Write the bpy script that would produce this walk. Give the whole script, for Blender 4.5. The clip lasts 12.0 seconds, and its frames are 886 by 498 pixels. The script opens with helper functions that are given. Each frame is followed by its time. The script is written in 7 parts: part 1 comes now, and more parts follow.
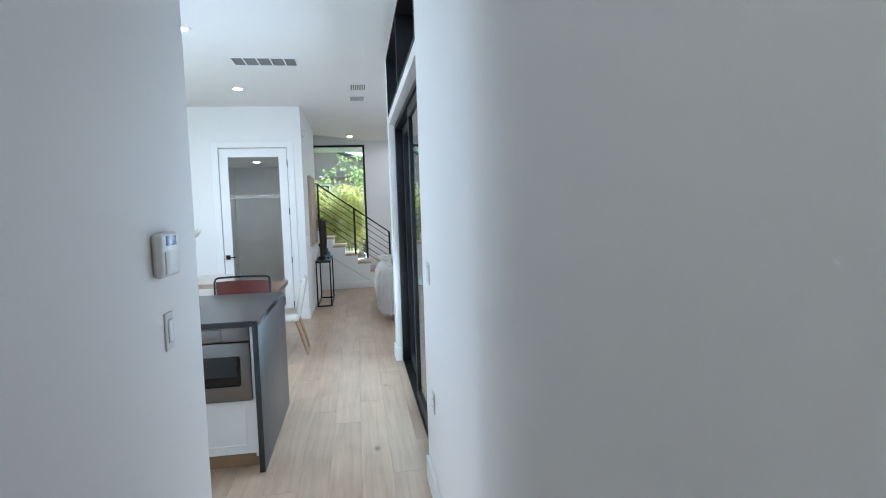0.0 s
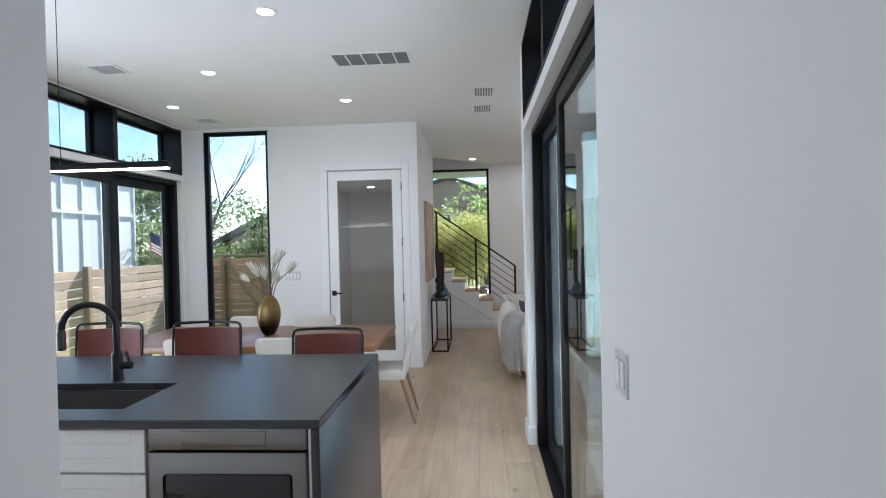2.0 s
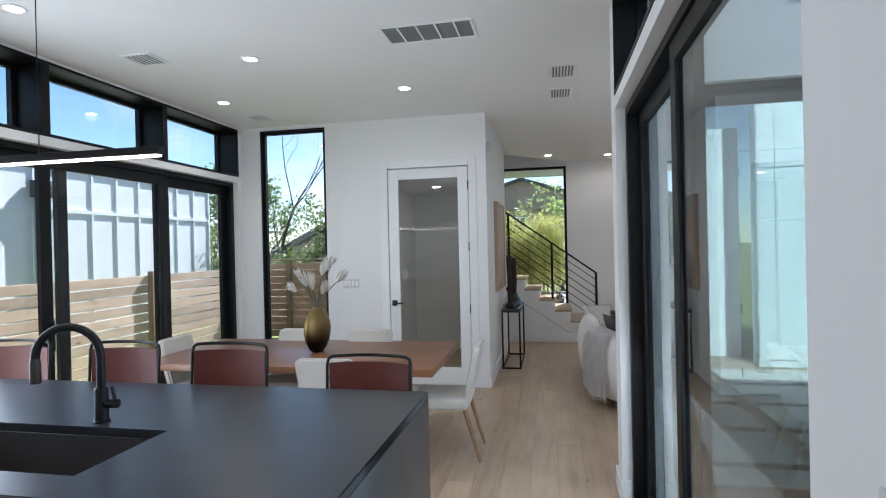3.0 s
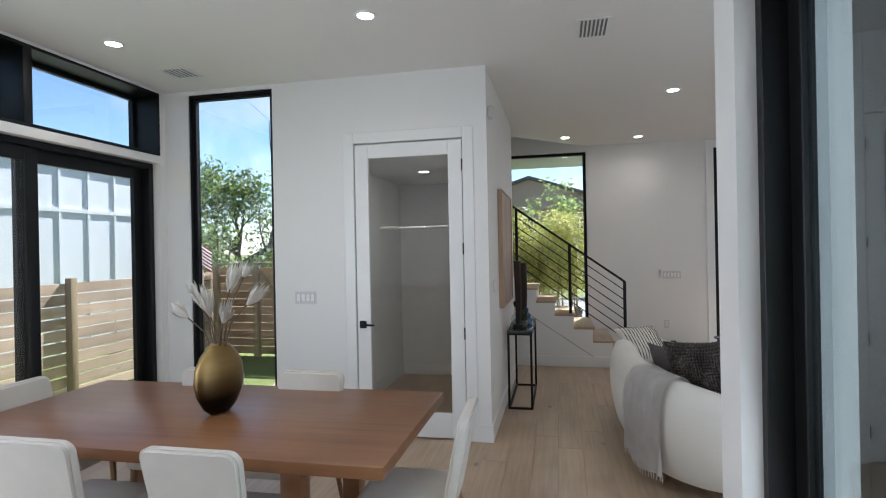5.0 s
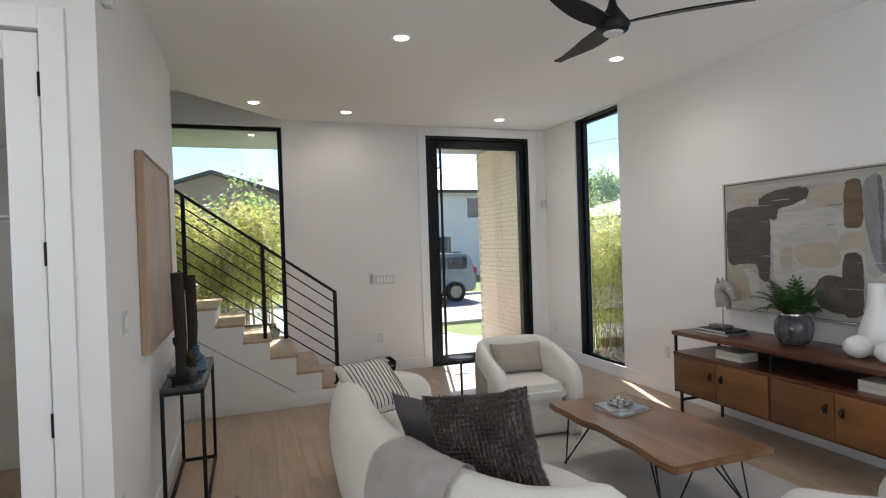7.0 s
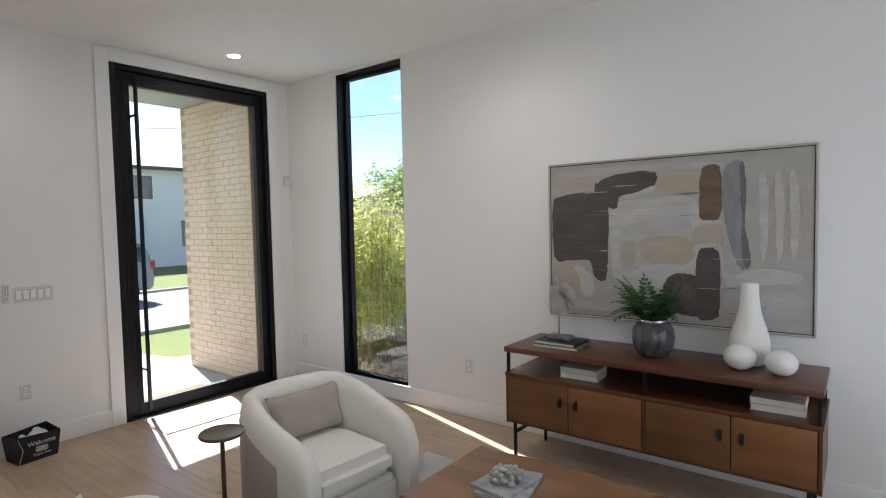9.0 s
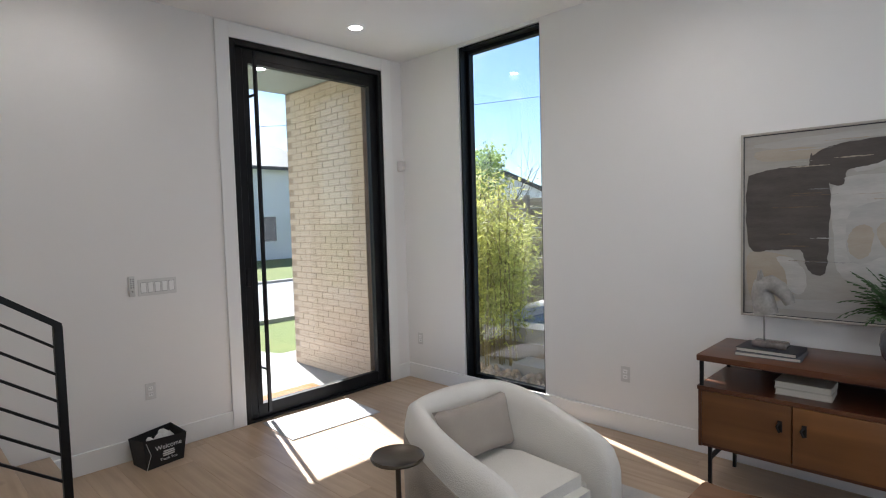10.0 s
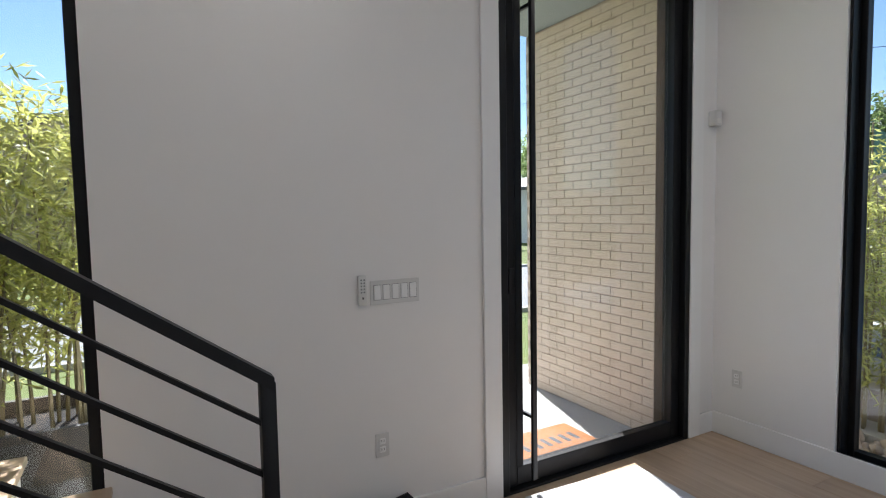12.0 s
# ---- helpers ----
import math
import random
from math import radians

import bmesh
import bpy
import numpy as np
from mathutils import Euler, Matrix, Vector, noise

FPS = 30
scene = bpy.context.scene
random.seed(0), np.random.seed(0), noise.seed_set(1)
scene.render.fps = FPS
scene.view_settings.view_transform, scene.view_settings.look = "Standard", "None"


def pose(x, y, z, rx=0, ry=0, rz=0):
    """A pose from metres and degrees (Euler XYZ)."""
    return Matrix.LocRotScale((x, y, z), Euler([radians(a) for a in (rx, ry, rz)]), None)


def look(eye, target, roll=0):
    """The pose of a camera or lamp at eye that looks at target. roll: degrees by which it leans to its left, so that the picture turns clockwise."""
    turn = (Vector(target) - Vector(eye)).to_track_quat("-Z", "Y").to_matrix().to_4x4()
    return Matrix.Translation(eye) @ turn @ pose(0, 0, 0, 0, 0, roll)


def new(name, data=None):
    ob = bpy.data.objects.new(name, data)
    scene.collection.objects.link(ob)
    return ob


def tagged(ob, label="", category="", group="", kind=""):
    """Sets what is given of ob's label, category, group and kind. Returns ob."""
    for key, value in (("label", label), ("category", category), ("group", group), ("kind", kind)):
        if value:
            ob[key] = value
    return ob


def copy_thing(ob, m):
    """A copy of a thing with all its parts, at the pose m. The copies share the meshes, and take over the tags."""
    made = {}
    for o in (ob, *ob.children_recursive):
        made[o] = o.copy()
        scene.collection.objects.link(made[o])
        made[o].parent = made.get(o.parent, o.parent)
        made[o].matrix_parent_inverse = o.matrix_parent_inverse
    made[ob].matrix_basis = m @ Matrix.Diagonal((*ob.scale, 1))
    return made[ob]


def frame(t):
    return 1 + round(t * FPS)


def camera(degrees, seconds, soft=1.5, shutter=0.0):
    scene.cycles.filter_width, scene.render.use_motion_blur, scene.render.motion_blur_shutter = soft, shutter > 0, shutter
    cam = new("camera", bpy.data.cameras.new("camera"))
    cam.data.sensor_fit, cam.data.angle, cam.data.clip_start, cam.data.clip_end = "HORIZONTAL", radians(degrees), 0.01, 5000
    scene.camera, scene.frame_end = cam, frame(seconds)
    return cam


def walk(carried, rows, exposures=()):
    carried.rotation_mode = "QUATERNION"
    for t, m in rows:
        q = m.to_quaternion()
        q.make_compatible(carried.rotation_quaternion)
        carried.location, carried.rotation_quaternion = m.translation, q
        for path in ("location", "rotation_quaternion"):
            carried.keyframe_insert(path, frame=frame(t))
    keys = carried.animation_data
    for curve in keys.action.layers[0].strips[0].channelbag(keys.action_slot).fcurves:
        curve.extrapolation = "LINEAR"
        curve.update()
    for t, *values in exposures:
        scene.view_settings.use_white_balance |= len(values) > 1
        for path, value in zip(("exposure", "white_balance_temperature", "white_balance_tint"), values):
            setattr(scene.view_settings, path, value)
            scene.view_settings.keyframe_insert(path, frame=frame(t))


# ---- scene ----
cam = camera(78.0, 12.0, soft=1.1)
PATH = [
    (0, (0.626, 0.06, 1.604), (0.932, 2.031, 1.455), -1.8),
    (0.5, (0.607, 0.392, 1.607), (0.718, 2.385, 1.487), -1.5),
    (1, (0.577, 0.744, 1.628), (0.593, 2.742, 1.55), -1.4),
    (1.5, (0.616, 1.123, 1.642), (0.572, 3.122, 1.596), -1.3),
    (2, (0.614, 1.465, 1.621), (0.486, 3.461, 1.593), -1.3),
    (2.5, (0.579, 1.843, 1.649), (0.323, 3.826, 1.633), -1.1),
    (3, (0.588, 2.215, 1.635), (0.195, 4.176, 1.626), -1.3),
    (3.2, (0.59, 2.377, 1.64), (0.146, 4.327, 1.634), -1.4),
    (4.8, (0.466, 3.747, 1.648), (0.002, 5.692, 1.644), -1.1),
    (5, (0.437, 3.912, 1.634), (0.021, 5.868, 1.632), -1.1),
    (5.5, (0.362, 4.373, 1.644), (0.115, 6.357, 1.648), -1.3),
    (6, (0.379, 4.852, 1.631), (0.361, 6.852, 1.631), -1.6),
    (6.5, (0.383, 5.298, 1.621), (0.67, 7.278, 1.614), -1.9),
    (7, (0.443, 5.761, 1.622), (1.112, 7.646, 1.6), -1.9),
    (7.5, (0.523, 6.23, 1.608), (1.585, 7.924, 1.567), -1.8),
    (7.7, (0.569, 6.42, 1.604), (1.77, 8.019, 1.554), -1.7),
    (9.3, (0.704, 7.906, 1.665), (2.295, 9.112, 1.561), -1.2),
    (9.5, (0.695, 8.083, 1.639), (2.258, 9.328, 1.543), -1.5),
    (10, (0.708, 8.466, 1.596), (2.143, 9.854, 1.487), -1.6),
    (10.5, (0.769, 8.919, 1.59), (2.06, 10.442, 1.462), -1.6),
    (11, (0.795, 9.378, 1.574), (1.96, 10.996, 1.429), -1.5),
    (11.5, (0.874, 9.793, 1.544), (1.942, 11.478, 1.399), -1.4),
    (12, (1.034, 10.224, 1.548), (1.991, 11.975, 1.413), -1.0),
]
EXPOSURES = [(0.0, 3.0, 5350, 6), (0.5, 3.0, 5250, 4), (1.0, 2.92, 5950, 9), (2.5, 2.42, 5820, 11), (5.5, 2.3, 6080, 12), (7.5, 2.56, 6270, 13), (9.5, 2.52, 6130, 13), (11.5, 2.15, 5960, 18), (12.0, 2.22, 5980, 13)]
walk(cam, [(t, look(eye, target, roll)) for t, eye, target, roll in PATH], EXPOSURES)

SKY_POWER, SUN_POWER, CAN_POWER = 0.046, 3.4, 4.0

# ---- world, sun, lamps ----
SUN_DIR = Vector((0.195, 0.667, 0.719)).normalized()   # towards the sun
world = bpy.data.worlds.new("sky")
scene.world = world
world.use_nodes = True
wn = world.node_tree.nodes
sky = wn.new("ShaderNodeTexSky")
sky.sky_type, sky.sun_disc = "NISHITA", False
sky.dust_density, sky.ozone_density, sky.air_density = 0.15, 3.0, 1.0
sky.sun_elevation = math.asin(SUN_DIR.z)
sky.sun_rotation = math.atan2(SUN_DIR.x, SUN_DIR.y)
wl = world.node_tree.links
# thin white clouds over the blue
tc, cn, cr_, grey, lift, cm = (wn.new("ShaderNode" + k) for k in ("TexCoord", "TexNoise", "MapRange", "RGBToBW", "Math", "Mix"))
cm.data_type = "RGBA"
cn.inputs["Scale"].default_value, cn.inputs["Detail"].default_value, cn.inputs["Roughness"].default_value = 3.2, 7.0, 0.62
cr_.inputs["From Min"].default_value, cr_.inputs["From Max"].default_value, cr_.inputs["To Max"].default_value = 0.50, 0.68, 0.75
lift.operation = "MULTIPLY"
lift.inputs[1].default_value = 1.5
wl.new(tc.outputs["Generated"], cn.inputs["Vector"])
wl.new(cn.outputs["Fac"], cr_.inputs["Value"])
wl.new(sky.outputs[0], grey.inputs[0])
wl.new(grey.outputs[0], lift.inputs[0])
wl.new(cr_.outputs[0], cm.inputs["Factor"])
wl.new(sky.outputs[0], cm.inputs["A"])
wl.new(lift.outputs[0], cm.inputs["B"])
wl.new(cm.outputs["Result"], wn["Background"].inputs[0])
wn["Background"].inputs[1].default_value = SKY_POWER
sun = new("sun", bpy.data.lights.new("sun", "SUN"))
sun.data.energy, sun.data.angle, sun.data.color = SUN_POWER, radians(0.5), (1.0, 0.95, 0.88)
sun.matrix_world = look((0, 0, 20), Vector((0, 0, 20)) - SUN_DIR)


def window_fill(eye, target, wide, high, power):
    """An area lamp added in an opening, standing in for the sky's light."""
    a = new("window_fill", bpy.data.lights.new("window_fill", "AREA"))
    a.data.shape, a.data.size, a.data.size_y, a.data.energy, a.data.color = "RECTANGLE", wide, high, power, (0.88, 0.94, 1.0)
    a.matrix_world = look(eye, target)


window_fill((-3.28, 4.35, 1.25), (0, 4.35, 1.2), 2.0, 2.2, 14.0)
window_fill((2.76, 6.03, 1.3), (2.76, 9, 1.28), 2.6, 2.4, 5.5)
window_fill((1.03, 4.5, 1.25), (0, 4.5, 1.0), 2.2, 2.2, 6.0)


# ---- materials ----
def mat(name, color, rough=0.6, metal=0.0, var=0.06, scale=3.0, fine=40.0, bump=0.0, bump_scale=60.0, coat=0.0, island=0.0, rnd=0.0, stretch=None, spec=None, sheen=0.0, sss=0.0, ramp=None):
    """A principled material with variation at two scales; ramp: second colour that the large noise blends to."""
    m = bpy.data.materials.new(name)
    m.use_nodes = True
    nt = m.node_tree
    n, l = nt.nodes, nt.links
    p = n["Principled BSDF"]
    p.inputs["Roughness"].default_value, p.inputs["Metallic"].default_value = rough, metal
    if coat:
        p.inputs["Coat Weight"].default_value = coat
        p.inputs["Coat Roughness"].default_value = 0.15
    if spec is not None:
        p.inputs["Specular IOR Level"].default_value = spec
    if sheen:
        p.inputs["Sheen Weight"].default_value = sheen
        p.inputs["Sheen Roughness"].default_value = 0.5
    tc = n.new("ShaderNodeTexCoord")
    src = tc.outputs["Object"]
    if stretch:
        mp = n.new("ShaderNodeMapping")
        mp.inputs["Scale"].default_value = stretch
        l.new(src, mp.inputs[0])
        src = mp.outputs[0]
    big, small = n.new("ShaderNodeTexNoise"), n.new("ShaderNodeTexNoise")
    for t, s in ((big, scale), (small, fine)):
        t.inputs["Scale"].default_value, t.inputs["Detail"].default_value = s, 5.0
        l.new(src, t.inputs["Vector"])
    mix = n.new("ShaderNodeMix")
    mix.data_type = "RGBA"
    c2 = ramp if ramp else [c * (1 - 2.2 * var) for c in color]
    mix.inputs["A"].default_value, mix.inputs["B"].default_value = (*color, 1), (*c2, 1)
    add = n.new("ShaderNodeMath")
    add.operation = "MULTIPLY_ADD"
    l.new(small.outputs["Fac"], add.inputs[0])
    add.inputs[1].default_value = 0.6
    sub = n.new("ShaderNodeMath")
    sub.operation = "MULTIPLY_ADD"
    l.new(big.outputs["Fac"], sub.inputs[0])
    sub.inputs[1].default_value, sub.inputs[2].default_value = 1.6, -0.6
    l.new(sub.outputs[0], add.inputs[2])
    clampn = n.new("ShaderNodeClamp")
    l.new(add.outputs[0], clampn.inputs[0])
    l.new(clampn.outputs[0], mix.inputs["Factor"])
    out = mix.outputs["Result"]
    if island or rnd:
        g = n.new("ShaderNodeNewGeometry") if island else n.new("ShaderNodeObjectInfo")
        hsv = n.new("ShaderNodeHueSaturation")
        mr = n.new("ShaderNodeMapRange")
        amount = island or rnd
        mr.inputs["To Min"].default_value, mr.inputs["To Max"].default_value = 1 - amount, 1 + amount
        l.new(g.outputs["Random Per Island" if island else "Random"], mr.inputs["Value"])
        l.new(mr.outputs[0], hsv.inputs["Value"])
        l.new(out, hsv.inputs["Color"])
        out = hsv.outputs[0]
    l.new(out, p.inputs["Base Color"])
    if bump:
        b, t = n.new("ShaderNodeBump"), n.new("ShaderNodeTexNoise")
        t.inputs["Scale"].default_value, t.inputs["Detail"].default_value = bump_scale, 4.0
        l.new(src, t.inputs["Vector"])
        l.new(t.outputs["Fac"], b.inputs["Height"])
        b.inputs["Strength"].default_value, b.inputs["Distance"].default_value = bump, 0.004
        l.new(b.outputs[0], p.inputs["Normal"])
    return m


def leaf_mat(name, color, ramp, through_light=0.45, island=0.4):
    """A leaf: a matt surface that lets some light through."""
    m = mat(name, color, 0.55, var=0.25, scale=3, fine=20, island=island, ramp=ramp)
    n, l = m.node_tree.nodes, m.node_tree.links
    p = n["Principled BSDF"]
    t, mx = n.new("ShaderNodeBsdfTranslucent"), n.new("ShaderNodeMixShader")
    l.new(p.inputs["Base Color"].links[0].from_socket, t.inputs[0])
    mx.inputs[0].default_value = through_light
    l.new(p.outputs[0], mx.inputs[1])
    l.new(t.outputs[0], mx.inputs[2])
    l.new(mx.outputs[0], n["Material Output"].inputs[0])
    return m


def glass_mat(name, tint, boost=0.035, mirror=(1.0, 1.0, 1.0)):
    m = bpy.data.materials.new(name)
    m.use_nodes = True
    n, l = m.node_tree.nodes, m.node_tree.links
    n.remove(n["Principled BSDF"])
    tr, gl, mx = n.new("ShaderNodeBsdfTransparent"), n.new("ShaderNodeBsdfGlossy"), n.new("ShaderNodeMixShader")
    lw, pw, fr = n.new("ShaderNodeLayerWeight"), n.new("ShaderNodeMath"), n.new("ShaderNodeMath")
    lw.inputs[0].default_value = 0.5
    pw.operation, fr.operation = "POWER", "MULTIPLY_ADD"
    l.new(lw.outputs["Facing"], pw.inputs[0])
    pw.inputs[1].default_value = 4.5
    l.new(pw.outputs[0], fr.inputs[0])
    fr.inputs[1].default_value, fr.inputs[2].default_value = 0.9, boost
    tr.inputs[0].default_value = (*tint, 1)
    gl.inputs["Roughness"].default_value = 0.0
    gl.inputs["Color"].default_value = (*mirror, 1)
    l.new(fr.outputs[0], mx.inputs[0])
    l.new(tr.outputs[0], mx.inputs[1])
    l.new(gl.outputs[0], mx.inputs[2])
    l.new(mx.outputs[0], n["Material Output"].inputs[0])
    return m


def glow_mat(name, color, power):
    m = bpy.data.materials.new(name)
    m.use_nodes = True
    n, l = m.node_tree.nodes, m.node_tree.links
    n.remove(n["Principled BSDF"])
    e = n.new("ShaderNodeEmission")
    e.inputs[0].default_value, e.inputs[1].default_value = (*color, 1), power
    l.new(e.outputs[0], n["Material Output"].inputs[0])
    return m


def plank_mat(name, light, dark, across, along, rough=0.4, rnd=0.16, knots=True, bump=0.25):
    """Wood whose grain runs along one axis of the object, each piece shifted and tinted by its own random number."""
    m = bpy.data.materials.new(name)
    m.use_nodes = True
    n, l = m.node_tree.nodes, m.node_tree.links
    p = n["Principled BSDF"]
    tc, oi = n.new("ShaderNodeTexCoord"), n.new("ShaderNodeObjectInfo")
    off = n.new("ShaderNodeVectorMath")
    off.operation = "MULTIPLY_ADD"
    cb = n.new("ShaderNodeCombineXYZ")
    for i in range(3):
        l.new(oi.outputs["Random"], cb.inputs[i])
    l.new(cb.outputs[0], off.inputs[0])
    off.inputs[1].default_value = (37.0, 53.0, 29.0)
    l.new(tc.outputs["Object"], off.inputs[2])
    mp = n.new("ShaderNodeMapping")
    sc = [across, across, across]
    sc[along] = across * 0.055
    mp.inputs["Scale"].default_value = sc
    l.new(off.outputs[0], mp.inputs[0])
    g = n.new("ShaderNodeTexNoise")
    g.inputs["Scale"].default_value, g.inputs["Detail"].default_value, g.inputs["Distortion"].default_value = 1.0, 8.0, 0.6
    l.new(mp.outputs[0], g.inputs["Vector"])
    cloud = n.new("ShaderNodeTexNoise")
    cloud.inputs["Scale"].default_value = 2.2
    l.new(off.outputs[0], cloud.inputs["Vector"])
    r = n.new("ShaderNodeValToRGB")
    r.color_ramp.elements[0].position, r.color_ramp.elements[1].position = 0.3, 0.66
    r.color_ramp.elements[0].color, r.color_ramp.elements[1].color = (*dark, 1), (*light, 1)
    avg = n.new("ShaderNodeMath")
    avg.operation = "MULTIPLY_ADD"
    avg.inputs[1].default_value = 0.45
    l.new(cloud.outputs["Fac"], avg.inputs[0])
    hm = n.new("ShaderNodeMath")
    hm.operation = "MULTIPLY"
    hm.inputs[1].default_value = 0.6
    l.new(g.outputs["Fac"], hm.inputs[0])
    l.new(hm.outputs[0], avg.inputs[2])
    l.new(avg.outputs[0], r.inputs[0])
    out = r.outputs[0]
    if knots:
        v = n.new("ShaderNodeTexVoronoi")
        v.inputs["Scale"].default_value = 2.6
        ks = n.new("ShaderNodeMapping")
        s2 = [1.0, 1.0, 1.0]
        s2[along] = 0.55
        ks.inputs["Scale"].default_value = s2
        l.new(off.outputs[0], ks.inputs[0])
        l.new(ks.outputs[0], v.inputs["Vector"])
        kr = n.new("ShaderNodeMapRange")
        kr.inputs["From Min"].default_value, kr.inputs["From Max"].default_value = 0.02, 0.075
        kr.inputs["To Min"].default_value, kr.inputs["To Max"].default_value = 0.75, 0.0
        l.new(v.outputs["Distance"], kr.inputs["Value"])
        km = n.new("ShaderNodeMix")
        km.data_type = "RGBA"
        km.inputs["B"].default_value = (dark[0] * 0.3, dark[1] * 0.25, dark[2] * 0.2, 1)
        l.new(kr.outputs[0], km.inputs["Factor"])
        l.new(out, km.inputs["A"])
        out = km.outputs["Result"]
    hsv, mr = n.new("ShaderNodeHueSaturation"), n.new("ShaderNodeMapRange")
    mr.inputs["To Min"].default_value, mr.inputs["To Max"].default_value = 1 - rnd, 1 + rnd
    l.new(oi.outputs["Random"], mr.inputs["Value"])
    l.new(mr.outputs[0], hsv.inputs["Value"])
    l.new(out, hsv.inputs["Color"])
    l.new(hsv.outputs[0], p.inputs["Base Color"])
    p.inputs["Roughness"].default_value = rough
    b = n.new("ShaderNodeBump")
    b.inputs["Strength"].default_value, b.inputs["Distance"].default_value = bump, 0.002
    l.new(g.outputs["Fac"], b.inputs["Height"])
    l.new(b.outputs[0], p.inputs["Normal"])
    return m


WALL = mat("white_wall_paint", (0.80, 0.79, 0.775), 0.62, var=0.012, scale=0.8, fine=9, bump=0.06, bump_scale=180)
CEIL = mat("white_ceiling_paint", (0.82, 0.81, 0.795), 0.75, var=0.012, scale=0.7, fine=8, bump=0.05, bump_scale=160)
TRIM = mat("white_trim_paint", (0.82, 0.82, 0.81), 0.35, var=0.012, scale=1.2, fine=14)
BLACK = mat("black_window_metal", (0.006, 0.0065, 0.0075), 0.45, 0.0, spec=0.28, var=0.15, scale=2.0, fine=30)
STEELB = mat("black_rail_steel", (0.008, 0.008, 0.009), 0.45, 0.0, spec=0.3, var=0.15, scale=4, fine=60, bump=0.05)
GLASS = glass_mat("window_glass", (0.86, 0.885, 0.89))
CGLASS = glass_mat("courtyard_glass", (0.34, 0.40, 0.40), 0.50, (0.74, 0.90, 0.90))
TGLASS = glass_mat("tinted_slider_glass", (0.74, 0.81, 0.81), 0.06)
PGLASS = glass_mat("door_glass", (0.93, 0.94, 0.93))
OAK = plank_mat("light_oak_floor", (0.50, 0.375, 0.26), (0.335, 0.235, 0.15), 26.0, 1, rough=0.33, rnd=0.07)
SUB = mat("dark_subfloor", (0.13, 0.095, 0.06), 0.8)
STONE = mat("leathered_black_stone", (0.034, 0.036, 0.041), 0.30, var=0.25, scale=6, fine=90, bump=0.16, bump_scale=130)
CABW = mat("white_cabinet_paint", (0.80, 0.80, 0.79), 0.35, var=0.012)
STEEL = mat("brushed_steel", (0.23, 0.225, 0.22), 0.28, 1.0, var=0.06, scale=2, fine=200, stretch=(0.05, 1, 1))
SINKM = mat("dark_composite_sink", (0.085, 0.08, 0.076), 0.38, 0.0, var=0.1, scale=3, fine=120)
DGLASS = mat("dark_oven_glass", (0.008, 0.008, 0.009), 0.06, var=0.1)
LEATHER = mat("rust_leather", (0.125, 0.024, 0.014), 0.58, var=0.14, scale=7, fine=70, bump=0.25, bump_scale=220)
WALNUT = plank_mat("walnut_table_top", (0.24, 0.11, 0.05), (0.14, 0.06, 0.024), 17.0, 0, rough=0.32, rnd=0.03, knots=False, bump=0.1)
CREDW = plank_mat("teak_door_wood", (0.225, 0.092, 0.027), (0.085, 0.030, 0.009), 9.0, 1, rough=0.38, rnd=0.08, knots=False, bump=0.1)
CREDT = plank_mat("dark_teak_wood", (0.125, 0.045, 0.019), (0.062, 0.021, 0.009), 14.0, 1, rough=0.33, rnd=0.05, knots=False, bump=0.1)
LIVE = plank_mat("live_edge_wood", (0.27, 0.14, 0.068), (0.12, 0.052, 0.022), 9.0, 1, rough=0.25, rnd=0.02, knots=True, bump=0.12)
LINEN = mat("cream_linen", (0.62, 0.585, 0.53), 0.9, var=0.05, scale=5, fine=130, bump=0.5, bump_scale=350, sheen=0.2)
BOUCLE = mat("white_boucle", (0.78, 0.75, 0.69), 0.95, var=0.04, scale=4, fine=150, bump=0.8, bump_scale=160, sheen=0.25)
TAUPE = mat("taupe_linen", (0.40, 0.35, 0.30), 0.9, var=0.08, scale=6, fine=160, bump=0.5, bump_scale=330, sheen=0.15)
THROW = mat("grey_woven_throw", (0.86, 0.82, 0.79), 0.95, var=0.12, scale=8, fine=220, bump=1.0, bump_scale=260, sheen=0.2)
FUR = mat("brown_grey_fur", (0.06, 0.047, 0.041), 0.95, var=0.3, scale=11, fine=90, ramp=(0.02, 0.015, 0.014))
GREYP = mat("charcoal_linen", (0.11, 0.10, 0.10), 0.9, var=0.1, fine=150, bump=0.4, bump_scale=320)
RUG = mat("pale_rug_wool", (0.55, 0.53, 0.50), 0.95, var=0.10, scale=2.2, fine=120, bump=0.9, bump_scale=140, ramp=(0.36, 0.345, 0.33))
CHAIRLEG = plank_mat("chair_leg_wood", (0.30, 0.18, 0.09), (0.2, 0.11, 0.05), 30.0, 2, knots=False)
BRASS = mat("antique_brass", (0.26, 0.18, 0.085), 0.36, 1.0, var=0.2, scale=6, fine=60, bump=0.15, bump_scale=120)
SIDET = mat("bronze_table_metal", (0.16, 0.13, 0.10), 0.3, 0.9, var=0.2, scale=6, fine=50)
PLASTIC = mat("white_plastic", (0.64, 0.635, 0.62), 0.35, var=0.01)
OUTLETP = mat("grey_slot", (0.10, 0.10, 0.10), 0.5)
VENTG = mat("grey_vent_metal", (0.20, 0.21, 0.22), 0.5, 0.2, var=0.05)
CANGLOW = glow_mat("downlight_glow", (1.0, 0.90, 0.76), 9.0)
BARGLOW = glow_mat("pendant_glow", (1.0, 0.86, 0.72), 3.0)


# ---- builders ----
def finish(bm):
    bmesh.ops.recalc_face_normals(bm, faces=bm.faces[:])
    return bm


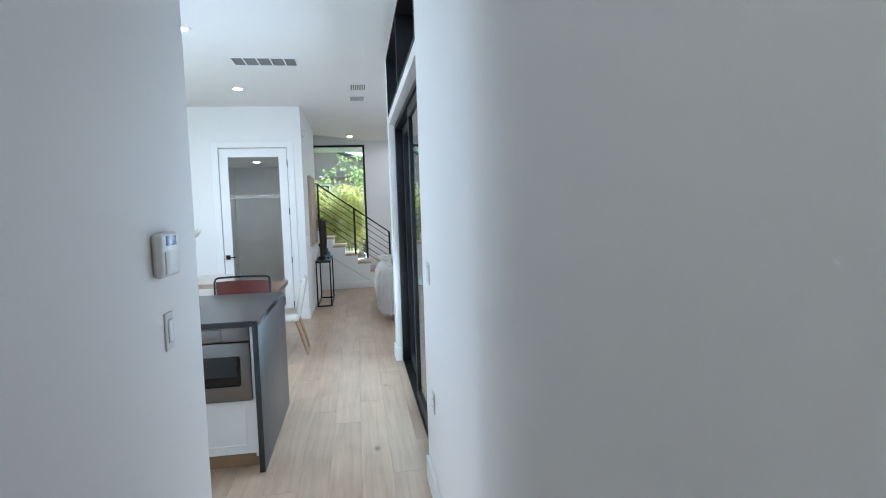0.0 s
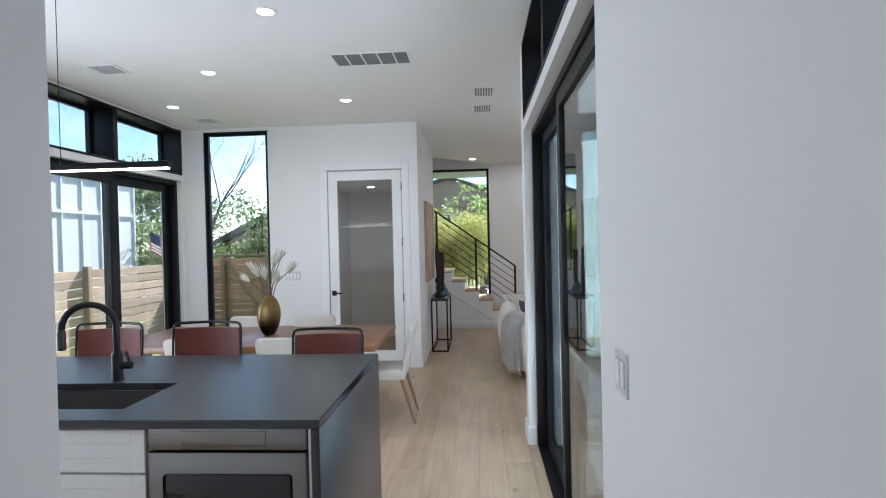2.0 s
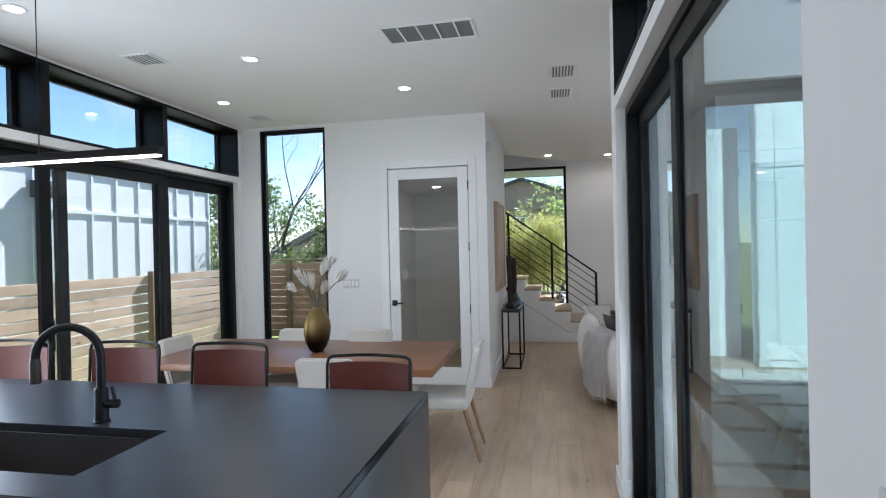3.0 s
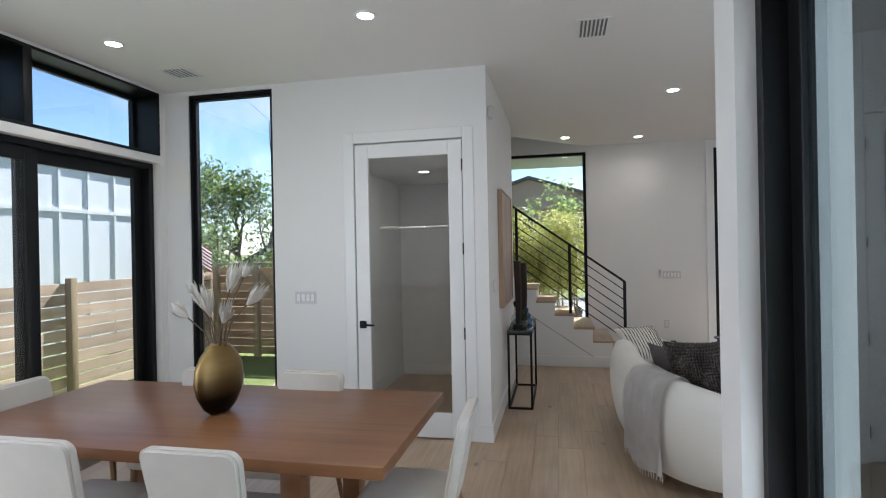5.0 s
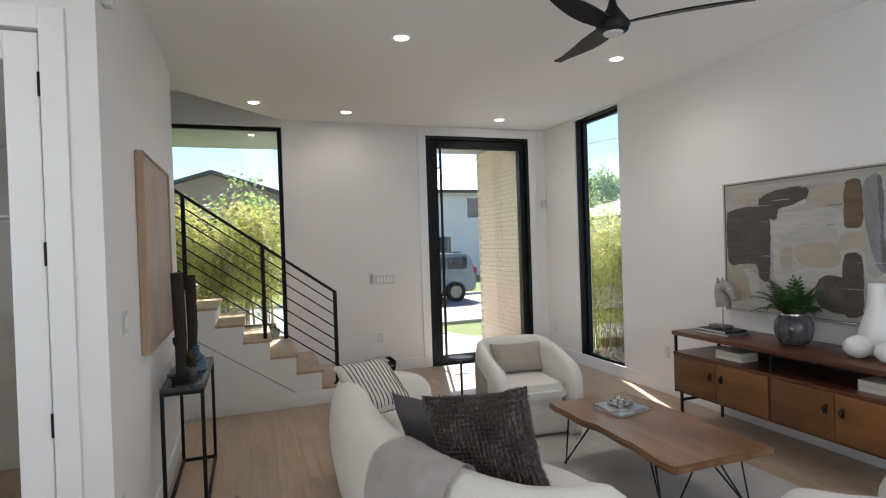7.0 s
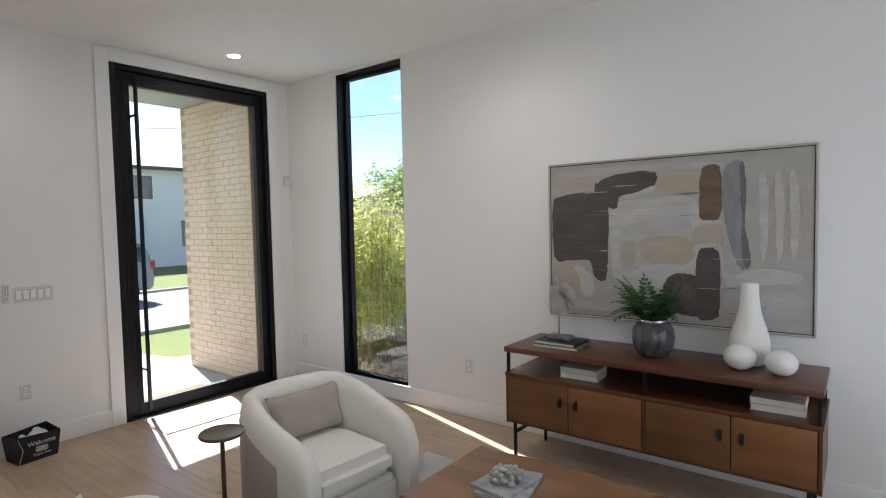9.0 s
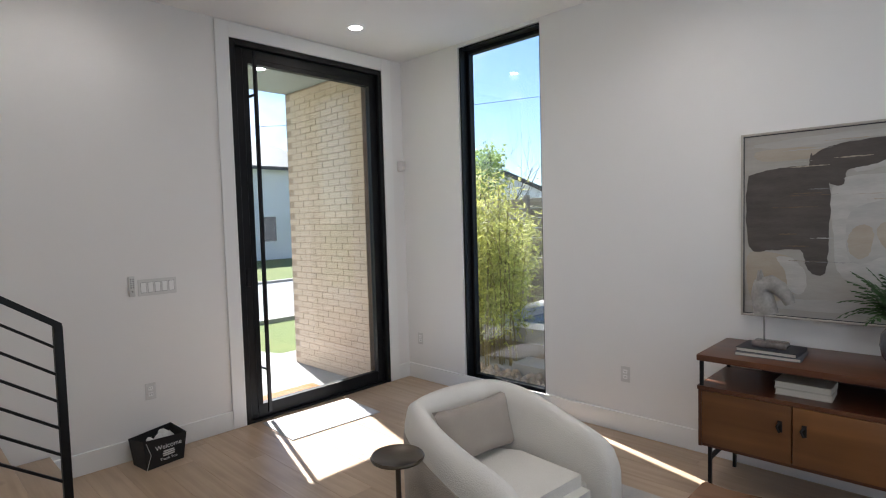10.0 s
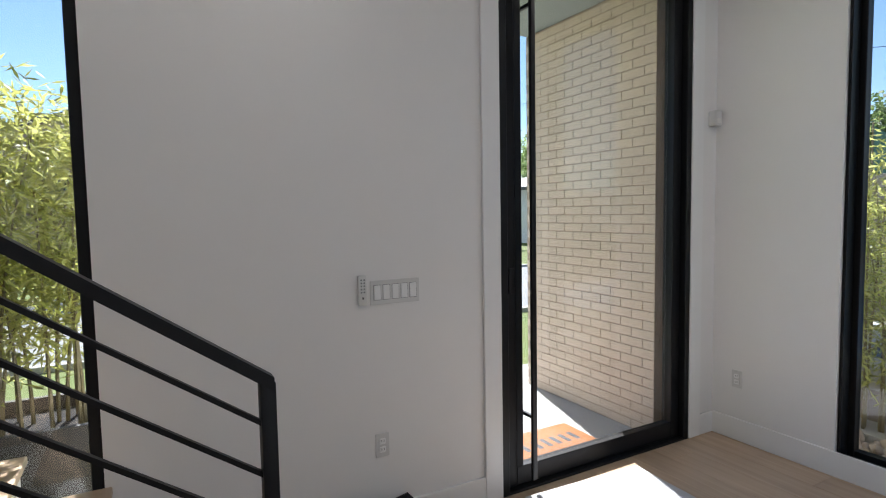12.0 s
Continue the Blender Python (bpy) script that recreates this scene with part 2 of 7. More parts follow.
def mesh_of(name, bm, material, smooth=None):
    finish(bm)
    me = bpy.data.meshes.new(name)
    bm.to_mesh(me)
    bm.free()
    me.materials.append(material)
    if smooth is not None:
        me.polygons.foreach_set("use_smooth", [True] * len(me.polygons))
        me.set_sharp_from_angle(angle=radians(smooth))
    return me


def part(name, bm, material, parent=None, label="", smooth=35):
    ob = new(name, mesh_of(name, bm, material, smooth))
    ob.parent = parent
    return tagged(ob, label)


def thing(name, at, label, category, group="", turn=0):
    ob = new(name)
    ob.empty_display_size = 0.1
    ob.matrix_basis = pose(*at, 0, 0, turn)
    return tagged(ob, label, category, group)


def box(x0, x1, y0, y1, z0, z1, bevel=0.0, seg=2, bm=None):
    """A box between two corners, its edges rounded by bevel; added to bm where one is given."""
    b = bmesh.new()
    bmesh.ops.create_cube(b, size=1, matrix=Matrix.LocRotScale(((x0 + x1) / 2, (y0 + y1) / 2, (z0 + z1) / 2), None, (abs(x1 - x0), abs(y1 - y0), abs(z1 - z0))))
    if bevel:
        bmesh.ops.bevel(b, geom=b.edges[:], offset=bevel, segments=seg, affect="EDGES", profile=0.5)
    return join(bm, b)


def join(bm, b):
    if bm is None:
        return b
    me = bpy.data.meshes.new("tmp")
    b.to_mesh(me)
    b.free()
    bm.from_mesh(me)
    bpy.data.meshes.remove(me)
    return bm


def tube(points, r, n=8, bm=None, closed=False, caps=True):
    """A round bar of radius r (or one radius a point) along a line of points."""
    b = bm or bmesh.new()
    pts = [Vector(p) for p in points]
    rs = r if isinstance(r, (list, tuple)) else [r] * len(pts)
    rings, side = [], None
    for i, p in enumerate(pts):
        a = pts[i - 1] if i or closed else p
        c = pts[(i + 1) % len(pts)] if i < len(pts) - 1 or closed else p
        d = (c - a).normalized()
        if side is None:
            side = d.orthogonal().normalized()
        side = (side - d * side.dot(d)).normalized()
        up = d.cross(side)
        rings.append([b.verts.new(p + rs[i] * (math.cos(k * math.tau / n) * side + math.sin(k * math.tau / n) * up)) for k in range(n)])
    for i in range(len(rings) - (0 if closed else 1)):
        u, v = rings[i], rings[(i + 1) % len(rings)]
        for k in range(n):
            b.faces.new((u[k], u[(k + 1) % n], v[(k + 1) % n], v[k]))
    if caps and not closed:
        b.faces.new(rings[0][::-1])
        b.faces.new(rings[-1])
    return b


def lathe(profile, n=32, at=(0, 0, 0), bm=None, sx=1.0, sy=1.0):
    """A turned shape from (radius, height) pairs, bottom first, closed at both ends."""
    b = bm or bmesh.new()
    rings = []
    for r, z in profile:
        rings.append([b.verts.new((at[0] + sx * r * math.cos(k * math.tau / n), at[1] + sy * r * math.sin(k * math.tau / n), at[2] + z)) for k in range(n)])
    for u, v in zip(rings, rings[1:]):
        for k in range(n):
            b.faces.new((u[k], u[(k + 1) % n], v[(k + 1) % n], v[k]))
    b.faces.new(rings[0][::-1])
    b.faces.new(rings[-1])
    return b


def slab(axis, lo, hi, u0, u1, z0, z1, holes=()):
    """A wall across an axis ('x' or 'y') from lo to hi, along the other axis from u0 to u1, with holes (u0, u1, z0, z1) right through it."""
    us = sorted({u0, u1, *[h[i] for h in holes for i in (0, 1) if u0 < h[i] < u1]})
    zs = sorted({z0, z1, *[h[i] for h in holes for i in (2, 3) if z0 < h[i] < z1]})
    solid = {}
    for i in range(len(us) - 1):
        for j in range(len(zs) - 1):
            cu, cz = (us[i] + us[i + 1]) / 2, (zs[j] + zs[j + 1]) / 2
            solid[i, j] = not any(h[0] < cu < h[1] and h[2] < cz < h[3] for h in holes)
    b = bmesh.new()
    cache = {}

    def v(w, u, z):
        key = (w, round(u, 5), round(z, 5))
        if key not in cache:
            cache[key] = b.verts.new((w, u, z) if axis == "x" else (u, w, z))
        return cache[key]

    for (i, j), s in solid.items():
        if not s:
            continue
        a, c, d, e = us[i], us[i + 1], zs[j], zs[j + 1]
        for w in (lo, hi):
            b.faces.new((v(w, a, d), v(w, c, d), v(w, c, e), v(w, a, e)))
        for di, dj, q in ((-1, 0, ((a, d), (a, e))), (1, 0, ((c, d), (c, e))), (0, -1, ((a, d), (c, d))), (0, 1, ((a, e), (c, e)))):
            if not solid.get((i + di, j + dj), False):
                b.faces.new((v(lo, *q[0]), v(hi, *q[0]), v(hi, *q[1]), v(lo, *q[1])))
    return b


def structure(name, bm, material, label="", category="", smooth=35):
    return tagged(part(name, bm, material, None, "", smooth), label, category, "", "structure")


# ---- large structure ----
CEIL_Z = 3.165
XW, XE, YN, YS = -3.23, 4.44, 12.6, -1.6      # inner faces of the outer walls
HALL_R, WALL_Y, PAN_X = 0.99, 8.478, -0.143
HALL_L, KIT_Y = 0.04, 2.17      # hallway wall and the kitchen corner at its end
CY_S, CY_N, DOOR_S = 5.80, 6.02, 3.20      # wall between courtyard and living room, near end of the courtyard doors
structure("wall_hall_left", slab("x", HALL_L - 0.15, HALL_L, YS, KIT_Y - 0.15, 0, CEIL_Z), WALL, "white painted plaster hallway wall", "wall")
structure("wall_kitchen", slab("y", KIT_Y - 0.15, KIT_Y, XW, HALL_L, 0, CEIL_Z), WALL, "white painted plaster kitchen wall", "wall")
structure("wall_hall_right", slab("x", HALL_R, HALL_R + 0.2, YS, CY_S, 0, CEIL_Z, [(DOOR_S, CY_S, -1, 2.475), (DOOR_S, CY_S, 2.555, 3.15)]), WALL, "white painted wall with a wide sliding door opening", "wall")
structure("wall_hall_back", slab("y", YS - 0.15, YS, -0.15, HALL_R + 0.2, 0, CEIL_Z), WALL, "plain white wall closing the hallway", "wall")
structure("wall_living_south", slab("y", CY_S, CY_N, HALL_R, XE + 0.2, 0, CEIL_Z, [(1.32, 4.20, -1, 2.60)]), WALL, "white painted wall with glass doors to the courtyard", "wall")
structure("wall_east", slab("x", XE, XE + 0.2, CY_N, YN, 0, CEIL_Z, [(10.95, 11.83, 0.09, 3.135)]), WALL, "white painted living room wall with a tall window", "wall")
structure("wall_north", slab("y", YN, YN + 0.2, -1.87, XE + 0.2, 0, 5.6, [(-0.75, 0.86, 0.38, 3.085), (2.67, 4.18, -1, 3.04)]), WALL, "white painted front wall with entrance and stair window", "wall")
structure("wall_west", slab("x", XW - 0.3, XW, KIT_Y - 0.15, WALL_Y + 0.14, 0, CEIL_Z, [(3.2, 8.40, -1, 2.485), (3.2, 8.41, 2.555, 3.145)]), WALL, "white painted kitchen wall with sliding doors and clerestory", "wall")
structure("wall_pantry_front", slab("y", WALL_Y, WALL_Y + 0.14, XW, PAN_X, 0, CEIL_Z, [(-2.972, -2.105, 0.10, 3.125), (-1.326, -0.352, -1, 2.572)]), WALL, "white painted dining room wall with door and window", "wall")
structure("wall_pantry_side", slab("x", PAN_X - 0.12, PAN_X, WALL_Y + 0.14, 10.95, 0, CEIL_Z), WALL, "white painted wall beside the console table", "wall")
structure("wall_pantry_back", slab("y", 10.83, 10.95, -1.75, PAN_X - 0.12, 0, CEIL_Z), WALL, "white pantry back wall", "wall")
structure("wall_pantry_left", slab("x", -1.72, -1.60, WALL_Y + 0.14, 10.83, 0, CEIL_Z), WALL, "white pantry side wall", "wall")
structure("wall_outer_nook", slab("x", -1.87, -1.75, WALL_Y + 0.14, YN, 0, 5.6), WALL, "white wall behind the stairs", "wall")
bm = box(-0.2, HALL_R + 0.2, YS - 0.15, 2.19, CEIL_Z, CEIL_Z + 0.2)
box(XW - 0.2, HALL_R + 0.2, 2.19, CY_S, CEIL_Z, CEIL_Z + 0.2, bm=bm)
box(XW - 0.2, XE + 0.2, CY_S, WALL_Y + 0.14, CEIL_Z, CEIL_Z + 0.2, bm=bm)
box(-1.87, XE + 0.2, WALL_Y + 0.14, 11.58, CEIL_Z, CEIL_Z + 0.2, bm=bm)
corner = [(-0.12, 11.58), (XE + 0.2, 11.58), (XE + 0.2, YN), (0.86, YN)]      # the ceiling is cut back at a slant over the stairs
low = [bm.verts.new((x, y, CEIL_Z)) for x, y in corner]
top = [bm.verts.new((x, y, CEIL_Z + 0.2)) for x, y in corner]
bm.faces.new(low[::-1])
bm.faces.new(top)
for k in range(4):
    bm.faces.new((low[k], low[(k + 1) % 4], top[(k + 1) % 4], top[k]))
structure("ceiling", bm, CEIL, "smooth white painted ceiling", "ceiling")
bm = slab("y", 11.46, 11.58, -1.75, 0.88, CEIL_Z + 0.2, 5.6)
box(0.88, 1.0, 11.46, YN, CEIL_Z + 0.2, 5.6, bm=bm)
structure("wall_stairwell", bm, WALL, "white stairwell walls above the ceiling", "wall")
structure("ceiling_pantry", box(-1.60, PAN_X - 0.12, WALL_Y + 0.14, 10.83, 2.47, 2.57), CEIL, "low white pantry ceiling", "ceiling")
structure("ceiling_stairwell", box(-1.87, 1.0, 11.46, YN, 5.6, 5.7), CEIL, "white stairwell ceiling", "ceiling")
bm = box(XW, HALL_R + 0.15, YS, WALL_Y + 0.14, -0.2, -0.012)
box(HALL_R + 0.15, XE, CY_S + 0.03, WALL_Y + 0.14, -0.2, -0.012, bm=bm)
box(-1.87, XE, WALL_Y + 0.14, YN + 0.2, -0.2, -0.012, bm=bm)
floor = structure("floor", bm, SUB, "light oak plank floor with knots", "floor")

# baseboards: runs of (x0, x1, y0, y1)
BH, BT = 0.145, 0.016
bm = bmesh.new()
for r in ((HALL_R - BT, HALL_R, YS, DOOR_S), (HALL_L, HALL_L + BT, YS, KIT_Y + BT), (-1.5, HALL_L, KIT_Y, KIT_Y + BT), (HALL_R - BT, HALL_R, CY_S - BT, CY_N + BT), (HALL_R, HALL_R + 0.055, CY_S - BT, CY_S),
          (HALL_R, 1.3, CY_N, CY_N + BT), (XE - BT, XE, CY_N, YN), (1.30, 2.56, YN - BT, YN), (4.29, XE, YN - BT, YN), (XW, -1.42, WALL_Y - BT, WALL_Y), (-0.258, PAN_X + BT, WALL_Y - BT, WALL_Y),
          (PAN_X, PAN_X + BT, WALL_Y, 10.95 + BT), (-1.75, PAN_X, 10.95, 10.95 + BT), (-1.60, PAN_X - 0.12, 10.83 - BT, 10.83), (-1.60, -1.60 + BT, WALL_Y + 0.14, 10.83), (PAN_X - 0.12 - BT, PAN_X - 0.12, WALL_Y + 0.14, 10.83)):
    box(*r, 0, BH, 0.003, 1, bm=bm)
structure("baseboard", bm, TRIM, "white painted baseboards along the walls", "baseboard")


# ---- windows and doors ----
def bx(axis, w0, w1, u0, u1, z0, z1, bevel=0.0, bm=None):
    """A box across an axis: w along it, u along the other."""
    return box(w0, w1, u0, u1, z0, z1, bevel, 1, bm) if axis == "x" else box(u0, u1, w0, w1, z0, z1, bevel, 1, bm)


def ring(axis, w0, w1, u0, u1, z0, z1, f, bm=None, bevel=0.003, bottom=None):
    fb = f if bottom is None else bottom
    bm = bm or bmesh.new()
    bx(axis, w0, w1, u0, u0 + f, z0, z1, bevel, bm)
    bx(axis, w0, w1, u1 - f, u1, z0, z1, bevel, bm)
    bx(axis, w0, w1, u0 + f, u1 - f, z1 - f, z1, bevel, bm)
    if fb:
        bx(axis, w0, w1, u0 + f, u1 - f, z0, z0 + fb, bevel, bm)
    return bm


def pane(axis, w, u0, u1, z0, z1, parent, material=None, name="pane"):
    ob = part(name, bx(axis, w - 0.004, w + 0.004, u0, u1, z0, z1), material or GLASS, parent, "clear glass pane", None)
    ob.visible_shadow = False
    return ob


def fixed_window(name, axis, w0, w1, u0, u1, z0, z1, f, label, liner=None):
    """A fixed light with a black frame; liner: the face to which a thin black lining of the opening runs."""
    win = tagged(thing(name, (0, 0, 0), label, "window"), kind="structure")
    part("window_frame", ring(axis, w0, w1, u0 + 0.002, u1 - 0.002, z0 + 0.002, z1 - 0.002, f), BLACK, win)
    if liner is not None:
        a, b = (w1, liner) if liner > w1 else (liner, w0)
        part("liner", ring(axis, a, b, u0 + 0.003, u1 - 0.003, z0 + 0.003, z1 - 0.003, 0.016, bevel=0.0), BLACK, win)
    pane(axis, (w0 + w1) / 2, u0 + f, u1 - f, z0 + f, z1 - f, win)
    return win


fixed_window("window_1", "y", WALL_Y + 0.045, WALL_Y + 0.10, -2.972, -2.105, 0.10, 3.125, 0.045, "tall black-framed fixed window beside the dining table", liner=WALL_Y + 0.012)
fixed_window("window_2", "y", YN + 0.07, YN + 0.13, -0.75, 0.86, 0.38, 3.085, 0.045, "black-framed picture window behind the stair rail")
fixed_window("window_3", "x", XE + 0.10, XE + 0.16, 10.95, 11.83, 0.09, 3.135, 0.05, "tall narrow black-framed window beside the entrance", liner=XE + 0.02)
structure("trim", box(XE - 0.012, XE + 0.1, 10.93, 11.85, 0.06, 0.088, 0.003), TRIM, "white painted sill board of the tall window", "sill")

# clerestory and sliding doors on the garden side
cl = tagged(thing("window_4", (0, 0, 0), "black-lined clerestory windows above the sliding doors", "window"), kind="structure")
part("liner", ring("x", XW - 0.3, XW + 0.004, 3.203, 8.407, 2.558, 3.142, 0.022, bevel=0.0), BLACK, cl)
for y in (4.44, 5.77, 7.10):
    part("mullion", box(XW - 0.3, XW + 0.003, y - 0.035, y + 0.035, 2.58, 3.12, 0.003), BLACK, cl)
for a, b in ((3.225, 4.405), (4.475, 5.735), (5.805, 7.065), (7.135, 8.385)):
    part("window_frame", ring("x", XW - 0.29, XW - 0.24, a, b, 2.58, 3.12, 0.035), BLACK, cl)
    pane("x", XW - 0.265, a + 0.035, b - 0.035, 2.615, 3.085, cl)
sl = tagged(thing("door_1", (0, 0, 0), "black-framed sliding glass doors to the side yard", "sliding door"), kind="structure")
part("door_frame", ring("x", XW - 0.22, XW - 0.07, 3.202, 8.398, -0.01, 2.483, 0.05, bottom=0.02), BLACK, sl)
for a, b, w in ((3.25, 6.09, -0.175), (5.78, 7.25, -0.115), (7.13, 8.35, -0.175)):
    leaf = part("leaf", ring("x", XW + w - 0.022, XW + w + 0.022, a, b, 0.012, 2.43, 0.10, bottom=0.1), BLACK, sl)
    pane("x", XW + w, a + 0.10, b - 0.10, 0.112, 2.33, leaf)
hd = part("door_handle", tube([(XW - 0.095, 5.83, 0.86), (XW - 0.045, 5.83, 0.88), (XW - 0.045, 5.83, 1.12), (XW - 0.095, 5.83, 1.14)], 0.011), BLACK, sl)

# courtyard side: transom and sliding doors
tr = tagged(thing("window_5", (0, 0, 0), "black-lined transom window above the courtyard doors", "window"), kind="structure")
part("liner", ring("x", HALL_R - 0.004, HALL_R + 0.2, DOOR_S + 0.003, CY_S - 0.003, 2.558, 3.147, 0.02, bevel=0.0), BLACK, tr)
part("mullion", box(HALL_R - 0.003, HALL_R + 0.2, 4.46, 4.53, 2.578, 3.127, 0.003), BLACK, tr)
for a, b in ((DOOR_S + 0.023, 4.46), (4.53, CY_S - 0.023)):
    part("window_frame", ring("x", HALL_R + 0.14, HALL_R + 0.19, a, b, 2.578, 3.127, 0.035), BLACK, tr)
    pane("x", HALL_R + 0.165, a + 0.035, b - 0.035, 2.613, 3.092, tr)
sl = tagged(thing("door_2", (0, 0, 0), "black-framed sliding glass doors to the courtyard", "sliding door"), kind="structure")
part("door_frame", ring("x", HALL_R + 0.06, HALL_R + 0.19, DOOR_S + 0.004, CY_S - 0.004, -0.01, 2.471, 0.045, bottom=0.02), BLACK, sl)
for a, b, w in ((DOOR_S + 0.05, 4.56, 0.095), (4.44, CY_S - 0.05, 0.155)):
    leaf = part("leaf", ring("x", HALL_R + w - 0.02, HALL_R + w + 0.02, a, b, 0.012, 2.425, 0.085, bottom=0.1), BLACK, sl)
    pane("x", HALL_R + w, a + 0.085, b - 0.085, 0.112, 2.34, leaf, TGLASS)
part("door_handle", tube([(HALL_R + 0.075, 3.29, 0.84), (HALL_R + 0.03, 3.29, 0.87), (HALL_R + 0.03, 3.29, 1.14), (HALL_R + 0.075, 3.29, 1.17)], 0.012), BLACK, sl)

# front door: frame, pivoting leaf with one pane, full-height pull bars
fd = tagged(thing("door_3", (0, 0, 0), "tall black entrance door with one large glass pane, shut", "door"), kind="structure")
part("door_frame", ring("y", YN - 0.012, YN + 0.17, 2.672, 4.178, -0.02, 3.038, 0.045, bottom=0.035), BLACK, fd)
leaf = part("leaf", join(ring("y", YN + 0.03, YN + 0.09, 2.72, 4.13, 0.018, 2.99, 0.075, bottom=0.105), join(box(2.795, 2.838, YN + 0.03, YN + 0.09, 0.123, 2.88), box(2.795, 4.055, YN + 0.03, YN + 0.09, 2.88, 2.915))), BLACK, fd)
pane("y", YN + 0.06, 2.838, 4.055, 0.123, 2.88, leaf)
for w in (-0.045, 0.165):
    bar = part("pull_bar", box(2.842, 2.872, YN + w - 0.011, YN + w + 0.011, 0.07, 2.96, 0.004), STEELB, leaf, "full-height black steel pull bar")
    lo, hi = sorted((YN + w, YN + 0.06))
    for z in (0.42, 2.62):
        part("standoff", box(2.846, 2.862, lo, hi, z - 0.009, z + 0.009), STEELB, fd)
part("lock", box(2.745, 2.785, YN + 0.018, YN + 0.03, 1.10, 1.24, 0.003), STEELB, fd)
bm = ring("y", YN - 0.018, YN, 2.56, 4.29, 0, 3.15, 0.11, bottom=0)
structure("trim_entrance", bm, TRIM, "flat white casing round the entrance door", "trim")

# courtyard doors of the living room
sl = tagged(thing("door_5", (0, 0, 0), "black-framed glass doors between living room and courtyard", "sliding door"), kind="structure")
part("door_frame", ring("y", CY_S + 0.05, CY_S + 0.18, 1.322, 4.198, -0.01, 2.598, 0.05, bottom=0.02), BLACK, sl)
for a, b, w in ((1.37, 2.80, CY_S + 0.085), (2.72, 4.15, CY_S + 0.145)):
    leaf = part("leaf", ring("y", w - 0.02, w + 0.02, a, b, 0.012, 2.55, 0.085, bottom=0.1), BLACK, sl)
    pane("y", w, a + 0.085, b - 0.085, 0.112, 2.465, leaf, CGLASS)

# pantry door, glazed, shut
pd = tagged(thing("door_4", (0, 0, 0), "white pantry door with a full clear glass pane", "door"), kind="structure")
leaf = part("leaf", ring("y", WALL_Y + 0.004, WALL_Y + 0.046, -1.318, -0.360, 0.012, 2.558, 0.121, bottom=0.21), TRIM, pd)
pane("y", WALL_Y + 0.025, -1.197, -0.481, 0.222, 2.437, leaf, PGLASS)
part("stop", ring("y", WALL_Y + 0.05, WALL_Y + 0.066, -1.326, -0.352, 0.0, 2.572, 0.03, bottom=0), TRIM, pd)
for z in (0.18, 0.86, 1.58, 2.29):
    part("hinge", tube([(-0.356, WALL_Y - 0.004, z), (-0.356, WALL_Y - 0.004, z + 0.10)], 0.008), BLACK, pd, "black hinge")
hnd = part("door_handle", box(-1.295, -1.235, WALL_Y - 0.008, WALL_Y + 0.004, 0.945, 1.01, 0.003), BLACK, pd, "black lever handle on a square rose")
part("lever", join(tube([(-1.265, WALL_Y - 0.006, 0.978), (-1.265, WALL_Y - 0.055, 0.978)], 0.009), box(-1.275, -1.145, WALL_Y - 0.062, WALL_Y - 0.048, 0.97, 0.987, 0.003)), BLACK, hnd)
structure("trim_pantry", ring("y", WALL_Y - 0.012, WALL_Y, -1.42, -0.258, 0, 2.665, 0.094, bottom=0), TRIM, "flat white casing round the pantry door", "trim")
rod = thing("closet_rod", (-0.95, 10.0, 1.88), "white closet rod across the pantry", "rod")
part("bar", tube([(-0.67, 0, 0), (0.72, 0, 0)], 0.012), TRIM, rod)

# ---- staircase along the front wall ----
RISE, RUN, SX, SY = 0.178, 0.25, 1.36, 11.52
stair = thing("staircase", (0, 0, 0), "white staircase with light oak treads rising along the front wall", "stairs")
steps = 11
b = bmesh.new()
outline = [(SX, 0.0)]
for i in range(steps):
    outline += [(SX - RUN * i, RISE * (i + 1) - 0.03), (SX - RUN * (i + 1), RISE * (i + 1) - 0.03)]
outline += [(SX - RUN * steps, 0.0)]
fr = [b.verts.new((x, SY, z)) for x, z in outline]
bk = [b.verts.new((x, YN - 0.002, z)) for x, z in outline]
b.faces.new(fr)
b.faces.new(bk[::-1])
for i in range(len(outline)):
    j = (i + 1) % len(outline)
    b.faces.new((fr[i], bk[i], bk[j], fr[j]))
part("carcass", b, TRIM, stair, "white painted stringer and risers", None)
for i in range(steps):
    part("tread", box(SX - RUN * (i + 1) - 0.005, SX - RUN * i + 0.025, SY - 0.004, YN - 0.004, RISE * (i + 1) - 0.03, RISE * (i + 1), 0.006), OAK, stair, "light oak tread")
part("skirting", box(-0.1, SX - 0.02, SY - BT, SY, 0, 0.145, 0.003), TRIM, stair)
# a joint line in the stringer panel
part("joint", join(None, tube([(-0.125, SY - 0.001, 0.795), (0.878, SY - 0.001, 0.126)], 0.004, 6)), mat("joint_shadow_line", (0.25, 0.245, 0.24), 0.7), stair)
rail = thing("stair_railing", (0, 0, 0), "black steel stair railing with sloping bars", "railing")
RY = 11.60
slope = (2.20 - 1.163) / (1.283 + 0.165)


def rail_z(x):
    return 1.138 - slope * (x - 1.283)


for x, foot in ((1.283, RISE), (0.571, RISE * 3), (-0.145, RISE * 6)):
    part("post", box(x - 0.019, x + 0.019, RY - 0.019, RY + 0.019, foot, rail_z(x), 0.003), STEELB, rail)
    part("foot_plate", box(x - 0.04, x + 0.04, RY - 0.04, RY + 0.04, foot - 0.002, foot + 0.008, 0.002), STEELB, rail)


